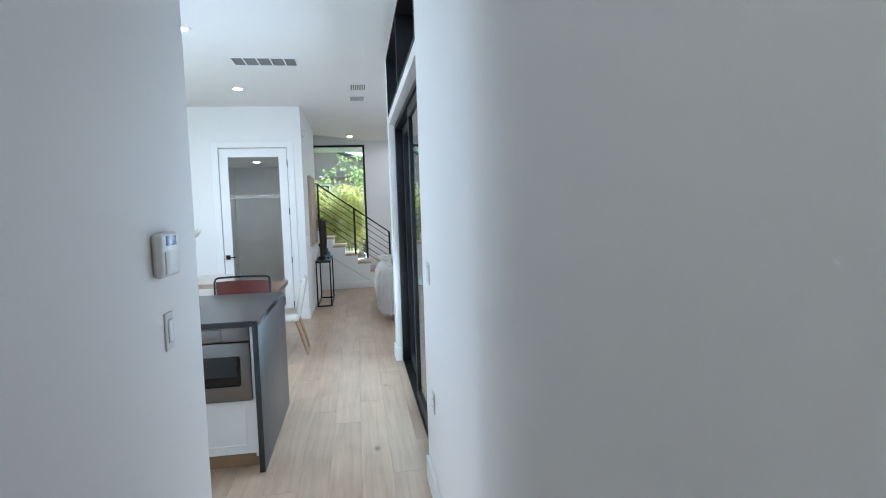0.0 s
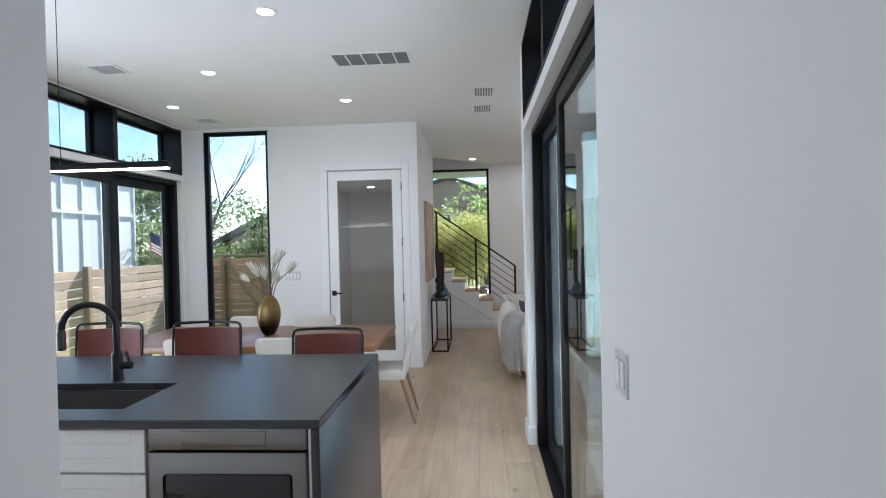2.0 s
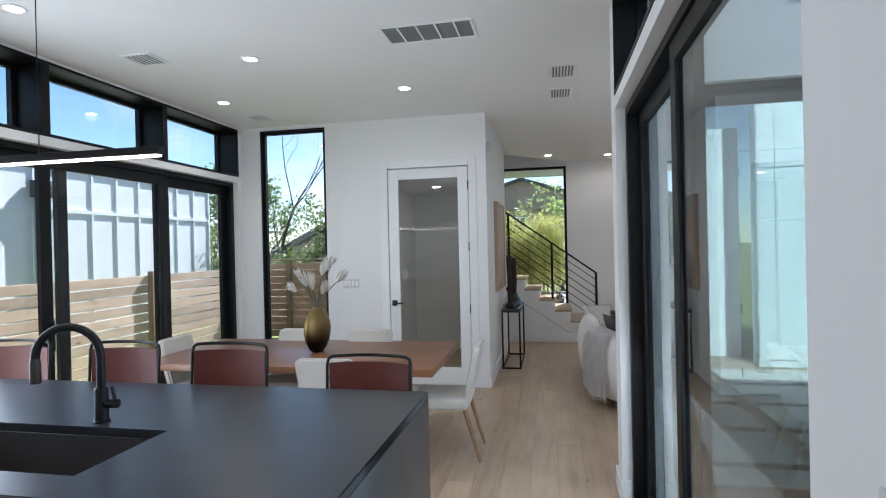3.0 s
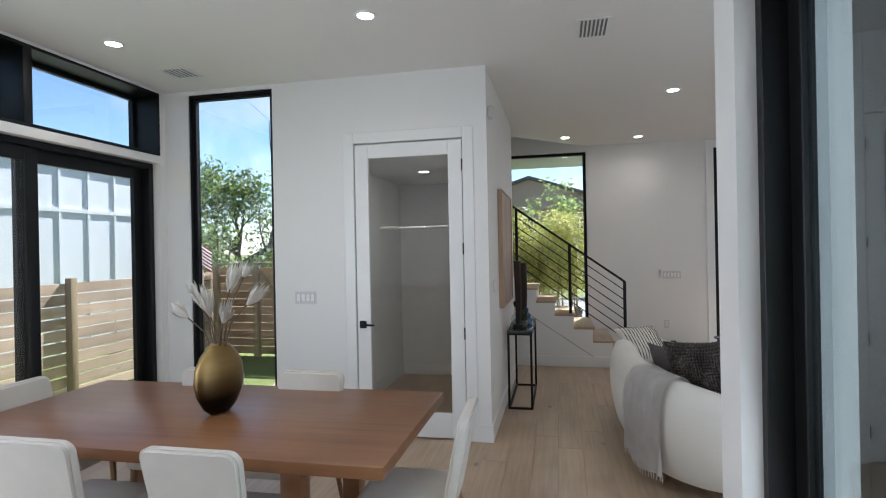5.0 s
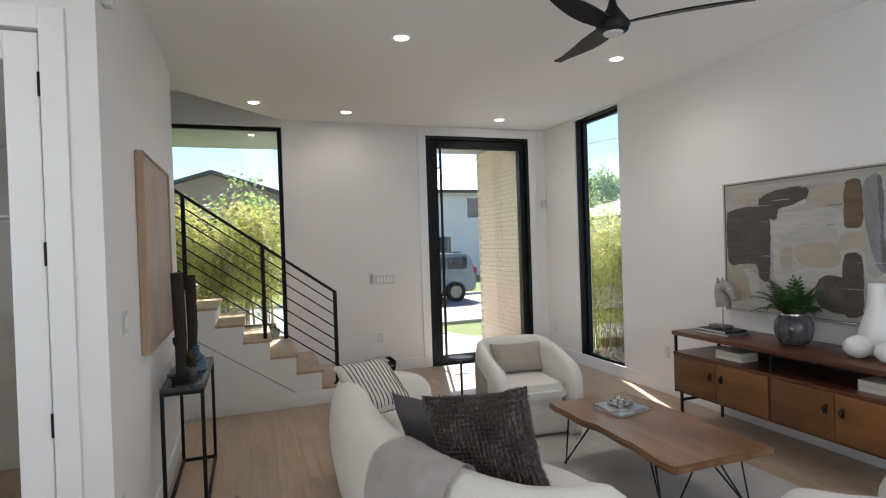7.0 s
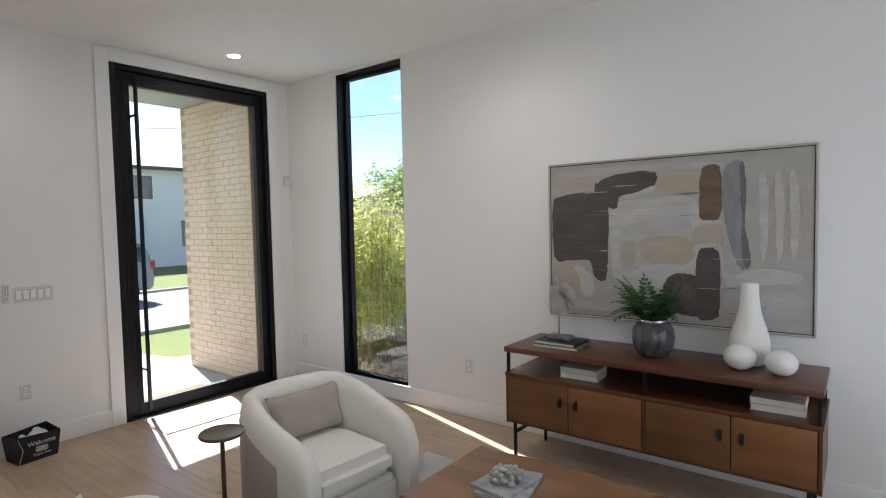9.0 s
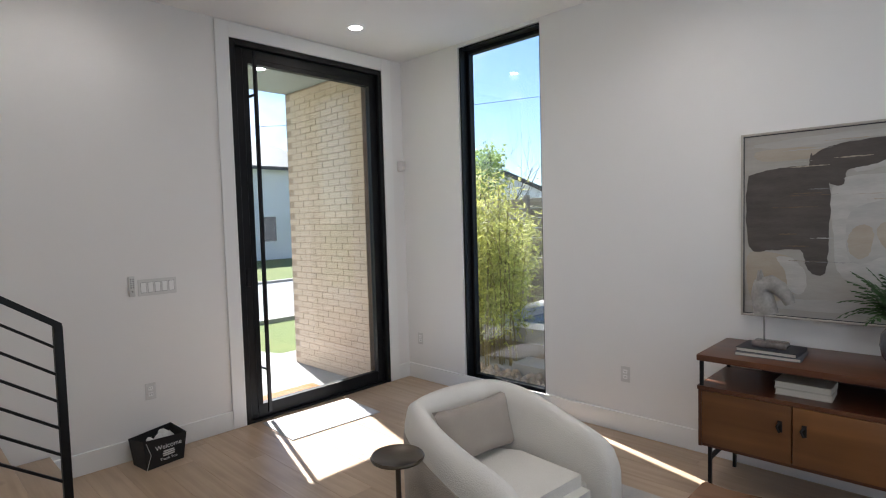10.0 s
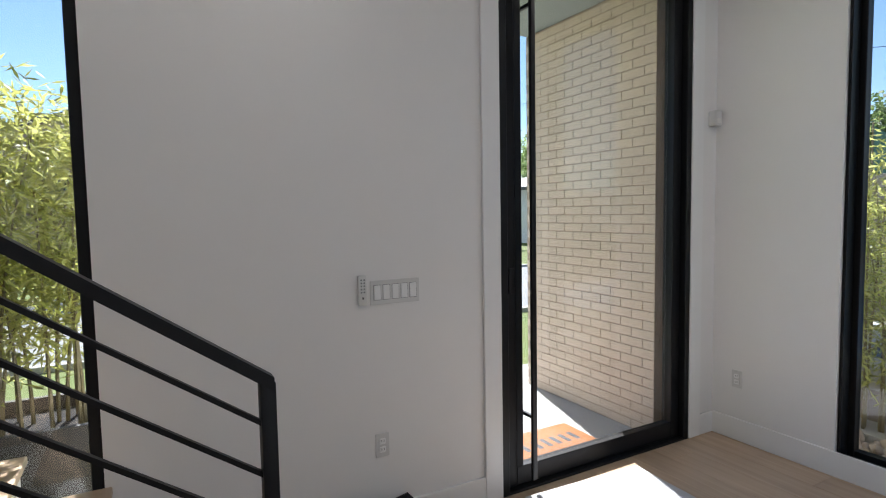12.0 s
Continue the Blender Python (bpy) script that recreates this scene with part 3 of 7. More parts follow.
def sloped(x0, x1, dz, h, w):
    b = bmesh.new()
    vs = [b.verts.new((x, RY + s * w, rail_z(x) + dz + t * h)) for x in (x0, x1) for s, t in ((-1, 0), (1, 0), (1, 1), (-1, 1))]
    for f in ((0, 1, 2, 3), (4, 5, 6, 7), (0, 1, 5, 4), (1, 2, 6, 5), (2, 3, 7, 6), (3, 0, 4, 7)):
        b.faces.new([vs[i] for i in f])
    return b


part("handrail", sloped(1.298, -0.85, -0.012, 0.036, 0.022), STEELB, rail, smooth=None)
for k in range(1, 7):
    part("bar", sloped(1.283, -0.85, -0.131 * (k - 1) - 0.12, 0.015, 0.0075), STEELB, rail, smooth=None)

# ---- kitchen island ----
isl = thing("kitchen_island", (0, 0, 0), "kitchen island with black stone waterfall top and white drawers", "island")
IX, IY0, IY1, IZ = 0.0, 3.49, 4.72, 0.955
SKX0, SKX1, SKY0, SKY1 = -1.74, -0.875, 3.64, 4.05


def counter_with_cutout():
    b = bmesh.new()
    xs, ys = (-2.75, SKX0, SKX1, IX), (IY0, SKY0, SKY1, IY1)
    for i in range(3):
        for j in range(3):
            if (i, j) != (1, 1):
                box(xs[i], xs[i + 1], ys[j], ys[j + 1], IZ - 0.035, IZ, bm=b)
    bmesh.ops.remove_doubles(b, verts=b.verts[:], dist=0.0005)
    inner = [f for f in b.faces if len([1 for g in b.faces if g is not f and (g.calc_center_median() - f.calc_center_median()).length < 0.001])]
    bmesh.ops.delete(b, geom=inner, context="FACES")
    finish(b)
    sharp = [e for e in b.edges if len(e.link_faces) == 2 and e.calc_face_angle(0) > 0.5]
    bmesh.ops.bevel(b, geom=sharp, offset=0.004, segments=2, affect="EDGES")
    return b


part("worktop", counter_with_cutout(), STONE, isl, "leathered black stone worktop")
part("waterfall_panel", box(IX - 0.035, IX, IY0, IY1, 0, IZ - 0.035, 0.003), STONE, isl, "black stone waterfall side")
bm = box(-2.72, -0.74, IY0 + 0.06, 4.35, 0.09, 0.63)
box(-2.72, -0.74, IY0 + 0.06, IY0 + 0.08, 0.63, IZ - 0.036, bm=bm)
box(-2.72, -0.74, 4.33, 4.35, 0.63, IZ - 0.036, bm=bm)
box(-0.74, IX - 0.037, IY0 + 0.10, 4.35, 0.09, IZ - 0.036, bm=bm)
part("body", bm, CABW, isl)
part("toe_kick", box(-2.7, IX - 0.04, IY0 + 0.12, 4.3, 0, 0.09), mat("wood_toe_kick", (0.32, 0.2, 0.11), 0.6), isl)


def shaker(x0, x1, z0, z1, y, parent, name="drawer_front"):
    f = part(name, ring("y", y - 0.02, y, x0, x1, z0, z1, 0.055, bevel=0.002), CABW, parent)
    part("panel", box(x0 + 0.05, x1 - 0.05, y - 0.012, y - 0.003, z0 + 0.05, z1 - 0.05), CABW, f)
    return f


FY = IY0 + 0.058
shaker(-0.695, -0.062, 0.10, 0.442, FY + 0.035, isl)
part("stile", box(-0.058, IX - 0.037, FY - 0.015, FY + 0.03, 0.09, IZ - 0.037), CABW, isl)
part("rail", box(-0.70, -0.058, FY - 0.015, FY + 0.03, 0.918, IZ - 0.037), CABW, isl)
for x0, x1 in ((-1.325, -0.715), (-1.965, -1.34), (-2.62, -1.98)):
    shaker(x0, x1, 0.735, 0.905, FY, isl)
    shaker(x0, x1, 0.10, 0.725, FY, isl, "cabinet_front")

mw = thing("microwave_drawer", (0, 0, 0), "stainless steel microwave drawer built into the island", "microwave")
MY = FY - 0.012
part("control_panel", box(-0.695, -0.062, MY - 0.012, MY + 0.06, 0.827, 0.913, 0.004), STEEL, mw)
part("display", box(-0.56, -0.222, MY - 0.016, MY - 0.011, 0.838, 0.903, 0.002), mat("smoked_panel", (0.22, 0.21, 0.2), 0.2, 0.8), mw)
dr = part("drawer", box(-0.695, -0.062, MY - 0.02, MY + 0.06, 0.453, 0.820, 0.006), STEEL, mw)
part("window", box(-0.63, -0.118, MY - 0.025, MY - 0.019, 0.552, 0.738, 0.012), DGLASS, dr, "dark glass window")

sink = thing("sink", (0, 0, 0), "dark undermount sink in the island", "sink")
bm = bmesh.new()
bmesh.ops.create_cube(bm, size=1, matrix=Matrix.LocRotScale(((SKX0 + SKX1) / 2, (SKY0 + SKY1) / 2, IZ - 0.15), None, (SKX1 - SKX0 + 0.012, SKY1 - SKY0 + 0.012, 0.225)))
top = [f for f in bm.faces if f.normal.z > 0.9]
bmesh.ops.delete(bm, geom=top, context="FACES")
bmesh.ops.bevel(bm, geom=[e for e in bm.edges if len(e.link_faces) == 2], offset=0.045, segments=4, affect="EDGES")
part("basin", bm, SINKM, sink)
part("drain", lathe([(0.045, 0), (0.045, 0.006), (0.02, 0.004)], 20, ((SKX0 + SKX1) / 2, (SKY0 + SKY1) / 2, IZ - 0.263)), STEEL, sink)
fc = thing("faucet", (-1.225, 4.12, IZ), "black gooseneck kitchen faucet with side lever", "faucet")
part("base", lathe([(0.031, 0), (0.031, 0.006), (0.026, 0.01), (0.026, 0.13), (0.021, 0.14)], 20), STEELB, fc)
neck = [(0, 0, 0.13), (0, 0, 0.27)] + [(-0.12 * (1 - math.cos(a)) * 0.93, -0.12 * (1 - math.cos(a)) * 0.36, 0.27 + 0.12 * math.sin(a)) for a in [k * math.pi / 12 for k in range(1, 13)]]
part("neck", tube(neck, 0.0165, 12), STEELB, fc)
ex, ey, ez = neck[-1]
part("spray_head", tube([(ex, ey, ez), (ex, ey, ez - 0.02), (ex, ey, ez - 0.10)], [0.0165, 0.02, 0.02], 14), mat("dark_bronze_metal", (0.05, 0.045, 0.04), 0.4, 0.6), fc)
lv = part("lever_hub", tube([(0.02, 0, 0.075), (0.075, 0, 0.075)], 0.018, 14), STEELB, fc)
part("lever", tube([(0.068, 0, 0.075), (0.05, 0, 0.145)], [0.008, 0.006], 8), STEELB, lv)


# ---- island stools ----
def stool():
    s = thing("counter_stool", (0, 0, 0), "rust leather counter stool with black tube frame", "stool", "stools along the island")
    part("seat", box(-0.21, 0.21, -0.2, 0.2, 0.61, 0.655, 0.02, 3), LEATHER, s)
    b = bmesh.new()
    n = 10
    rows = [[(x, 0.22 - 0.06 * (x / 0.22) ** 2 + 0.02 * (z - 0.7), z) for x in [-0.215 + 0.43 * i / n for i in range(n + 1)]] for z in (0.76, 0.80, 0.88, 0.965, 0.985)]
    grid = [[[b.verts.new((x, y + d, z)) for x, y, z in r] for r in rows] for d in (0.0, 0.022)]
    for g in grid:
        for j in range(len(rows) - 1):
            for i in range(n):
                b.faces.new((g[j][i], g[j][i + 1], g[j + 1][i + 1], g[j + 1][i]))
    for i in range(n):
        for j in (0, len(rows) - 1):
            b.faces.new((grid[0][j][i], grid[0][j][i + 1], grid[1][j][i + 1], grid[1][j][i]))
    for j in range(len(rows) - 1):
        for i in (0, n):
            b.faces.new((grid[0][j][i], grid[0][j + 1][i], grid[1][j + 1][i], grid[1][j][i]))
    part("backrest", b, LEATHER, s)
    arc = [(x, 0.235 - 0.06 * (x / 0.22) ** 2, 1.018) for x in [-0.2 + 0.4 * i / 8 for i in range(9)]]
    hoop = [(-0.215, -0.05, 0.60), (-0.226, 0.15, 0.68), (-0.228, 0.175, 0.98), (-0.22, 0.18, 1.008)] + arc + [(0.22, 0.18, 1.008), (0.228, 0.175, 0.98), (0.226, 0.15, 0.68), (0.215, -0.05, 0.60)]
    part("back_frame", tube(hoop, 0.0085, 8), STEELB, s)
    for sx in (-1, 1):
        for sy in (-1, 1):
            part("leg", tube([(0.19 * sx, 0.17 * sy, 0.61), (0.225 * sx, 0.215 * sy, 0.0)], 0.0095), STEELB, s)
    for a, c in (((-0.21, -0.2, 0.22), (0.21, -0.2, 0.22)), ((-0.21, 0.2, 0.22), (0.21, 0.2, 0.22)), ((-0.21, -0.2, 0.22), (-0.21, 0.2, 0.22)), ((0.21, -0.2, 0.22), (0.21, 0.2, 0.22))):
        part("footrest", tube([a, c], 0.008), STEELB, s)
    return s


st = stool()
TALL = Matrix.Diagonal((1.0, 1.0, 1.05, 1.0))
st.matrix_basis = pose(-0.365, 4.75, 0) @ TALL
for x in (-1.165, -1.83, -2.565):
    copy_thing(st, pose(x, 4.75, 0) @ TALL)

# ---- dining table and chairs ----
tb = thing("dining_table", (-1.47, 6.585, 0), "walnut dining table with thick top and block legs", "table")
part("tabletop", box(-1.20, 1.20, -0.585, 0.585, 0.705, 0.76, 0.005), WALNUT, tb)
for sx in (-1, 1):
    for sy in (-1, 1):
        part("leg", box(0.70 * sx - 0.05, 0.70 * sx + 0.05, 0.36 * sy - 0.05, 0.36 * sy + 0.05, 0, 0.66, 0.004), WALNUT, tb)
    part("cross_rail", box(0.70 * sx - 0.045, 0.70 * sx + 0.045, -0.46, 0.46, 0.655, 0.706, 0.004), WALNUT, tb)


def rounded_panel(w, h, t, r, bow=0.0, bevel=0.012, n=6):
    """An upright panel in the xz plane with rounded top corners, bowed backwards in the middle."""
    b = bmesh.new()
    pts = [(-w / 2 * 0.93, 0), (w / 2 * 0.93, 0)]
    for cx, a0 in ((w / 2 - r, 0), (-(w / 2 - r), math.pi / 2)):
        pts += [(cx + r * math.cos(a0 + k * math.pi / 2 / n), h - r + r * math.sin(a0 + k * math.pi / 2 / n)) for k in range(n + 1)]
    f = b.faces.new([b.verts.new((x, -t / 2, z)) for x, z in pts])
    ret = bmesh.ops.extrude_face_region(b, geom=[f])
    for v in [g for g in ret["geom"] if isinstance(g, bmesh.types.BMVert)]:
        v.co.y += t
    bmesh.ops.bevel(b, geom=[e for e in b.edges if len(e.link_faces) == 2 and e.calc_face_angle(0) > 1.0], offset=bevel, segments=3, affect="EDGES")
    for v in b.verts:
        v.co.y += bow * (v.co.z / h) ** 1.3 + 0.12 * bow * (2 * v.co.x / w) ** 2
    return b


def dining_chair():
    c = thing("dining_chair", (0, 0, 0), "cream upholstered dining chair with wooden legs", "chair", "chairs round the dining table")
    part("seat", box(-0.225, 0.225, -0.24, 0.22, 0.385, 0.48, 0.035, 4), LINEN, c)
    b = rounded_panel(0.44, 0.47, 0.055, 0.05, 0.10)
    for v in b.verts:
        v.co.y += 0.185
        v.co.z += 0.40
        if v.co.z < 0.47:
            v.co.x *= 0.96
    part("backrest", b, LINEN, c)
    for sx in (-1, 1):
        part("leg", tube([(0.19 * sx, -0.2, 0.39), (0.195 * sx, -0.215, 0)], [0.02, 0.012], 8), CHAIRLEG, c)
        part("leg", tube([(0.185 * sx, 0.19, 0.39), (0.2 * sx, 0.30, 0)], [0.02, 0.012], 8), CHAIRLEG, c)
    return c


ch = dining_chair()
ch.matrix_basis = pose(-0.99, 6.08, 0, 0, 0, 180)
for x, y, a in ((-1.76, 6.08, 180), (-1.12, 6.85, 0), (-1.82, 6.85, 0), (-0.29, 6.50, -88), (-2.51, 6.62, 92)):
    copy_thing(ch, pose(x, y, 0, 0, 0, a))

vase = thing("flower_vase", (-1.40, 6.59, 0.76), "brushed gold oval vase darkening to black at the foot", "vase", turn=77)
prof = [(0.05, 0), (0.07, 0.006), (0.105, 0.035), (0.145, 0.105), (0.162, 0.18), (0.155, 0.25), (0.122, 0.315), (0.078, 0.36), (0.054, 0.373), (0.048, 0.368)]
GOLD = mat("brushed_gold_metal", (0.36, 0.245, 0.10), 0.34, 1.0, var=0.12, scale=5, fine=90, bump=0.35, bump_scale=130, stretch=(1, 1, 5))
gn, gl_ = GOLD.node_tree.nodes, GOLD.node_tree.links
gsep, gmap, gmix, gtc = gn.new("ShaderNodeSeparateXYZ"), gn.new("ShaderNodeMapRange"), gn.new("ShaderNodeMix"), gn.new("ShaderNodeTexCoord")
gmix.data_type = "RGBA"
gl_.new(gtc.outputs["Object"], gsep.inputs[0])
gl_.new(gsep.outputs[2], gmap.inputs["Value"])
gmap.inputs["From Min"].default_value, gmap.inputs["From Max"].default_value = 0.09, 0.25
old = gn["Principled BSDF"].inputs["Base Color"].links[0].from_socket
gl_.new(gmap.outputs[0], gmix.inputs["Factor"])
gmix.inputs["A"].default_value = (0.02, 0.016, 0.012, 1)
gl_.new(old, gmix.inputs["B"])
gl_.new(gmix.outputs["Result"], gn["Principled BSDF"].inputs["Base Color"])
part("body", lathe(prof, 40, sx=1.0, sy=0.46), GOLD, vase)
part("rim", lathe([(0.053, 0.371), (0.058, 0.374), (0.056, 0.380), (0.046, 0.380), (0.044, 0.372)], 40, sx=1.0, sy=0.46), GOLD, vase, "thin gold rim")
fl = thing("dried_flowers", (-1.405, 6.59, 0.76 + 0.28), "dried cream proteas on thin brown stems in the vase", "flowers")
STEM = mat("dry_brown_stem", (0.10, 0.07, 0.045), 0.8)
PETAL = mat("dry_cream_petal", (0.62, 0.58, 0.52), 0.85, var=0.1, fine=60, island=0.12)
rng = random.Random(4)
heads = ((0.08, 0.0, 0.46, 0.10), (-0.10, 0.03, 0.33, 0.09), (0.17, 0.02, 0.36, 0.09), (0.0, -0.06, 0.31, 0.10), (-0.17, -0.02, 0.28, 0.07), (0.09, -0.08, 0.27, 0.085), (-0.17, 0.05, 0.40, 0.05), (0.02, 0.08, 0.42, 0.08), (0.10, 0.10, 0.50, 0.05))
for hx, hy, hz, hl in heads:
    hz *= 0.95
    pb = bmesh.new()
    a, m = Vector((0.1 * hx, 0.1 * hy, 0.0)), Vector((0.45 * hx, 0.45 * hy, hz * 0.6))
    tip = Vector((hx, hy, hz - hl * 0.4))
    stem = part("stem", tube([a, m, tip], 0.0042, 5), STEM, fl)
    d = (tip - m).normalized()
    s1 = d.orthogonal().normalized()
    s2 = d.cross(s1)
    for k in range(26):
        ang = k * math.tau / 26 + rng.random() * 0.3
        out = s1 * math.cos(ang) + s2 * math.sin(ang)
        ln = hl * rng.uniform(1.2, 1.8)
        spread = rng.uniform(0.25, 0.6)
        side = d.cross(out) * 0.0075
        p0, p1, p2 = tip + out * 0.006, tip + out * (0.016 + ln * spread * 0.25) + d * ln * 0.5, tip + out * (0.012 + ln * spread * 0.42) + d * ln
        vs = [pb.verts.new(q) for q in (p0 - side * 0.5, p0 + side * 0.5, p1 + side, p1 - side, p2)]
        pb.faces.new(vs[:4])
        pb.faces.new((vs[3], vs[2], vs[4]))
    part("flower_head", pb, PETAL, stem, "cream dried protea head", None)

# ---- linear pendant above the island ----
pl = thing("pendant_lamp", (-1.695, 4.10, 2.02), "thin black linear pendant lamp with glowing underside", "lamp")
part("bar", box(-0.80, 0.79, -0.02, 0.02, 0.0, 0.032, 0.003), BLACK, pl)
part("diffuser", box(-0.79, 0.78, -0.0155, 0.0155, -0.006, 0.001), BARGLOW, pl, "glowing diffuser strip")
for x in (-0.22, 0.22):
    part("cable", tube([(x, 0, 0.032), (x, 0, CEIL_Z - 2.02 - 0.02)], 0.002, 6), BLACK, pl)
part("canopy", box(-0.28, 0.28, -0.03, 0.03, CEIL_Z - 2.04, CEIL_Z - 2.02, 0.003), BLACK, pl)


# ---- ceiling fittings ----
def downlight(x, y, z=CEIL_Z, lamp=True, power=CAN_POWER):
    d = thing("downlight", (x, y, z), "round white recessed ceiling downlight, lit", "ceiling light", "recessed downlights")
    b = bmesh.new()
    n = 24
    rings = [[b.verts.new((r * math.cos(k * math.tau / n), r * math.sin(k * math.tau / n), h)) for k in range(n)] for r, h in ((0.075, 0.0), (0.073, -0.006), (0.055, -0.007), (0.052, -0.001))]
    for u, v in zip(rings, rings[1:]):
        for k in range(n):
            b.faces.new((u[k], u[(k + 1) % n], v[(k + 1) % n], v[k]))
    part("trim_ring", b, TRIM, d)
    part("lens", lathe([(0.052, -0.004), (0.052, -0.002)], 24), CANGLOW, d, "glowing lens")
    if lamp:
        s = new("downlight_lamp", bpy.data.lights.new("downlight_lamp", "SPOT"))
        s.data.energy, s.data.spot_size, s.data.spot_blend, s.data.shadow_soft_size, s.data.color = power, radians(165), 1.0, 0.06, (1.0, 0.95, 0.88)
        s.location = (x, y, z - 0.02)
    return d


for x, y in ((-0.753, 5.015), (-1.74, 6.20), (-0.773, 7.305), (-2.696, 7.30), (-2.64, 5.017), (0.545, 11.83), (1.552, 12.06), (3.50, 12.08)):
    downlight(x, y, power=1.6 if y > 11.5 else CAN_POWER)
downlight(-0.98, 9.66, 2.47, power=0.9)
# unseen downlight, added at the back of the hallway to brighten its walls
downlight(0.5, -0.2, power=4.2)
for x in (1.57, 3.49):
    downlight(x, 9.71, power=6.5)


def vent(x0, x1, y0, y1, bars, name, label, along="x"):
    v = thing(name, ((x0 + x1) / 2, (y0 + y1) / 2, CEIL_Z), label, "air vent")
    w, h = (x1 - x0) / 2, (y1 - y0) / 2
    b = bmesh.new()
    for r in ((-w, -w + 0.022, -h, h), (w - 0.022, w, -h, h), (-w + 0.022, w - 0.022, -h, -h + 0.022), (-w + 0.022, w - 0.022, h - 0.022, h)):
        box(*r, -0.009, 0.0, 0.002, 1, bm=b)
    part("frame", b, TRIM, v)
    part("backing", box(-w + 0.02, w - 0.02, -h + 0.02, h - 0.02, -0.0015, 0.0), VENTG, v, "grey filter mesh")
    for i in range(bars):
        if along == "x":
            x = -w + 2 * w * (i + 1) / (bars + 1)
            part("slat", box(x - 0.006, x + 0.006, -h + 0.022, h - 0.022, -0.008, -0.002), TRIM, v)
        else:
            y = -h + 2 * h * (i + 1) / (bars + 1)
            part("slat", box(-w + 0.022, w - 0.022, y - 0.004, y + 0.004, -0.009, -0.002), TRIM, v)
    return v


vent(-0.575, 0.09, 5.86, 6.19, 4, "return_vent", "white framed return air grille in the ceiling")
vent(0.585, 0.83, 7.0, 7.37, 8, "supply_vent", "white slotted ceiling supply vent")
vent(0.575, 0.82, 7.72, 8.08, 8, "supply_vent", "white slotted ceiling supply vent")
vent(-2.80, -2.54, 7.86, 8.12, 6, "supply_vent", "white slotted ceiling supply vent")
vent(-2.66, -2.39, 5.87, 6.13, 6, "supply_vent", "white slotted ceiling supply vent")

fan = thing("ceiling_fan", (2.47, 8.41, 0), "black three-blade ceiling fan, at rest", "fan")
part("canopy", lathe([(0.03, 3.05), (0.065, 3.09), (0.07, CEIL_Z - 0.0005)], 24), BLACK, fan)
part("downrod", tube([(0, 0, 2.9), (0, 0, 3.07)], 0.014), BLACK, fan)
part("motor_hub", lathe([(0.05, 2.80), (0.085, 2.812), (0.098, 2.85), (0.07, 2.89), (0.03, 2.95), (0.018, 2.99)], 28), BLACK, fan)
part("light", lathe([(0.02, 2.785), (0.05, 2.792), (0.058, 2.803)], 24), mat("frosted_lens", (0.6, 0.6, 0.6), 0.3), fan, "pale lens under the hub")
for a in (-44, 76, 196):
    b = bmesh.new()
    n = 14
    tops = []
    for i in range(n + 1):
        t = i / n
        r = 0.05 + 0.68 * t
        wid = 0.028 + 0.052 * math.sin(math.pi * min(1, t * 1.1 + 0.08)) ** 0.8 * (1 - 0.45 * t)
        sweep = 0.10 * t * t
        tilt = 0.26 * (1 - 0.6 * t)
        row = []
        for s in (-1, 1):
            row.append((r, sweep + s * wid * 0.8, 2.85 + s * wid * tilt + 0.03 * t))
        tops.append(row)
    up = [[b.verts.new((x, y, z + 0.005)) for x, y, z in r] for r in tops]
    dn = [[b.verts.new((x, y, z - 0.005)) for x, y, z in r] for r in tops]
    for i in range(n):
        b.faces.new((up[i][0], up[i + 1][0], up[i + 1][1], up[i][1]))
        b.faces.new((dn[i][0], dn[i][1], dn[i + 1][1], dn[i + 1][0]))
        for s in (0, 1):
            b.faces.new((up[i][s], dn[i][s], dn[i + 1][s], up[i + 1][s]))
    b.faces.new((up[0][0], up[0][1], dn[0][1], dn[0][0]))
    b.faces.new((up[n][0], up[n][1], dn[n][1], dn[n][0]))
    bmesh.ops.rotate(b, verts=b.verts[:], cent=(0, 0, 0), matrix=Matrix.Rotation(radians(a), 3, "Z"))
    part("blade", b, BLACK, fan)

# ---- console table ----
cs = thing("console_table", (0.035, 9.84, 0), "narrow black metal console table with stone-look top", "console table")
CX0, CX1, CY0, CY1 = -0.13, 0.118, -0.40, 0.58
part("tabletop", box(CX0, CX1, CY0, CY1, 0.768, 0.79, 0.003), mat("grey_stone_top", (0.10, 0.10, 0.10), 0.25, var=0.4, scale=9, fine=60), cs)
for x in (CX0 + 0.011, CX1 - 0.011):
    for y in (CY0 + 0.011, CY1 - 0.011):
        part("leg", box(x - 0.011, x + 0.011, y - 0.011, y + 0.011, 0.0, 0.768, 0.002), STEELB, cs)
for z in (0.011, 0.757):
    for r in ((CX0 + 0.022, CX1 - 0.022, CY0, CY0 + 0.022), (CX0 + 0.022, CX1 - 0.022, CY1 - 0.022, CY1), (CX0, CX0 + 0.022, CY0 + 0.022, CY1 - 0.022), (CX1 - 0.022, CX1, CY0 + 0.022, CY1 - 0.022)):
        part("rail", box(*r, z - 0.011, z + 0.011, 0.002), STEELB, cs)
art = thing("canvas_art", (PAN_X, 9.745, 1.045), "pale canvas print in a thin wooden frame", "picture")
part("canvas", box(0.004, 0.035, -0.515, 0.515, 0.01, 1.145, 0.002), mat("pale_canvas", (0.55, 0.48, 0.42), 0.85, var=0.14, scale=2.5, fine=40, bump=0.3, bump_scale=300, ramp=(0.36, 0.27, 0.22)), art)
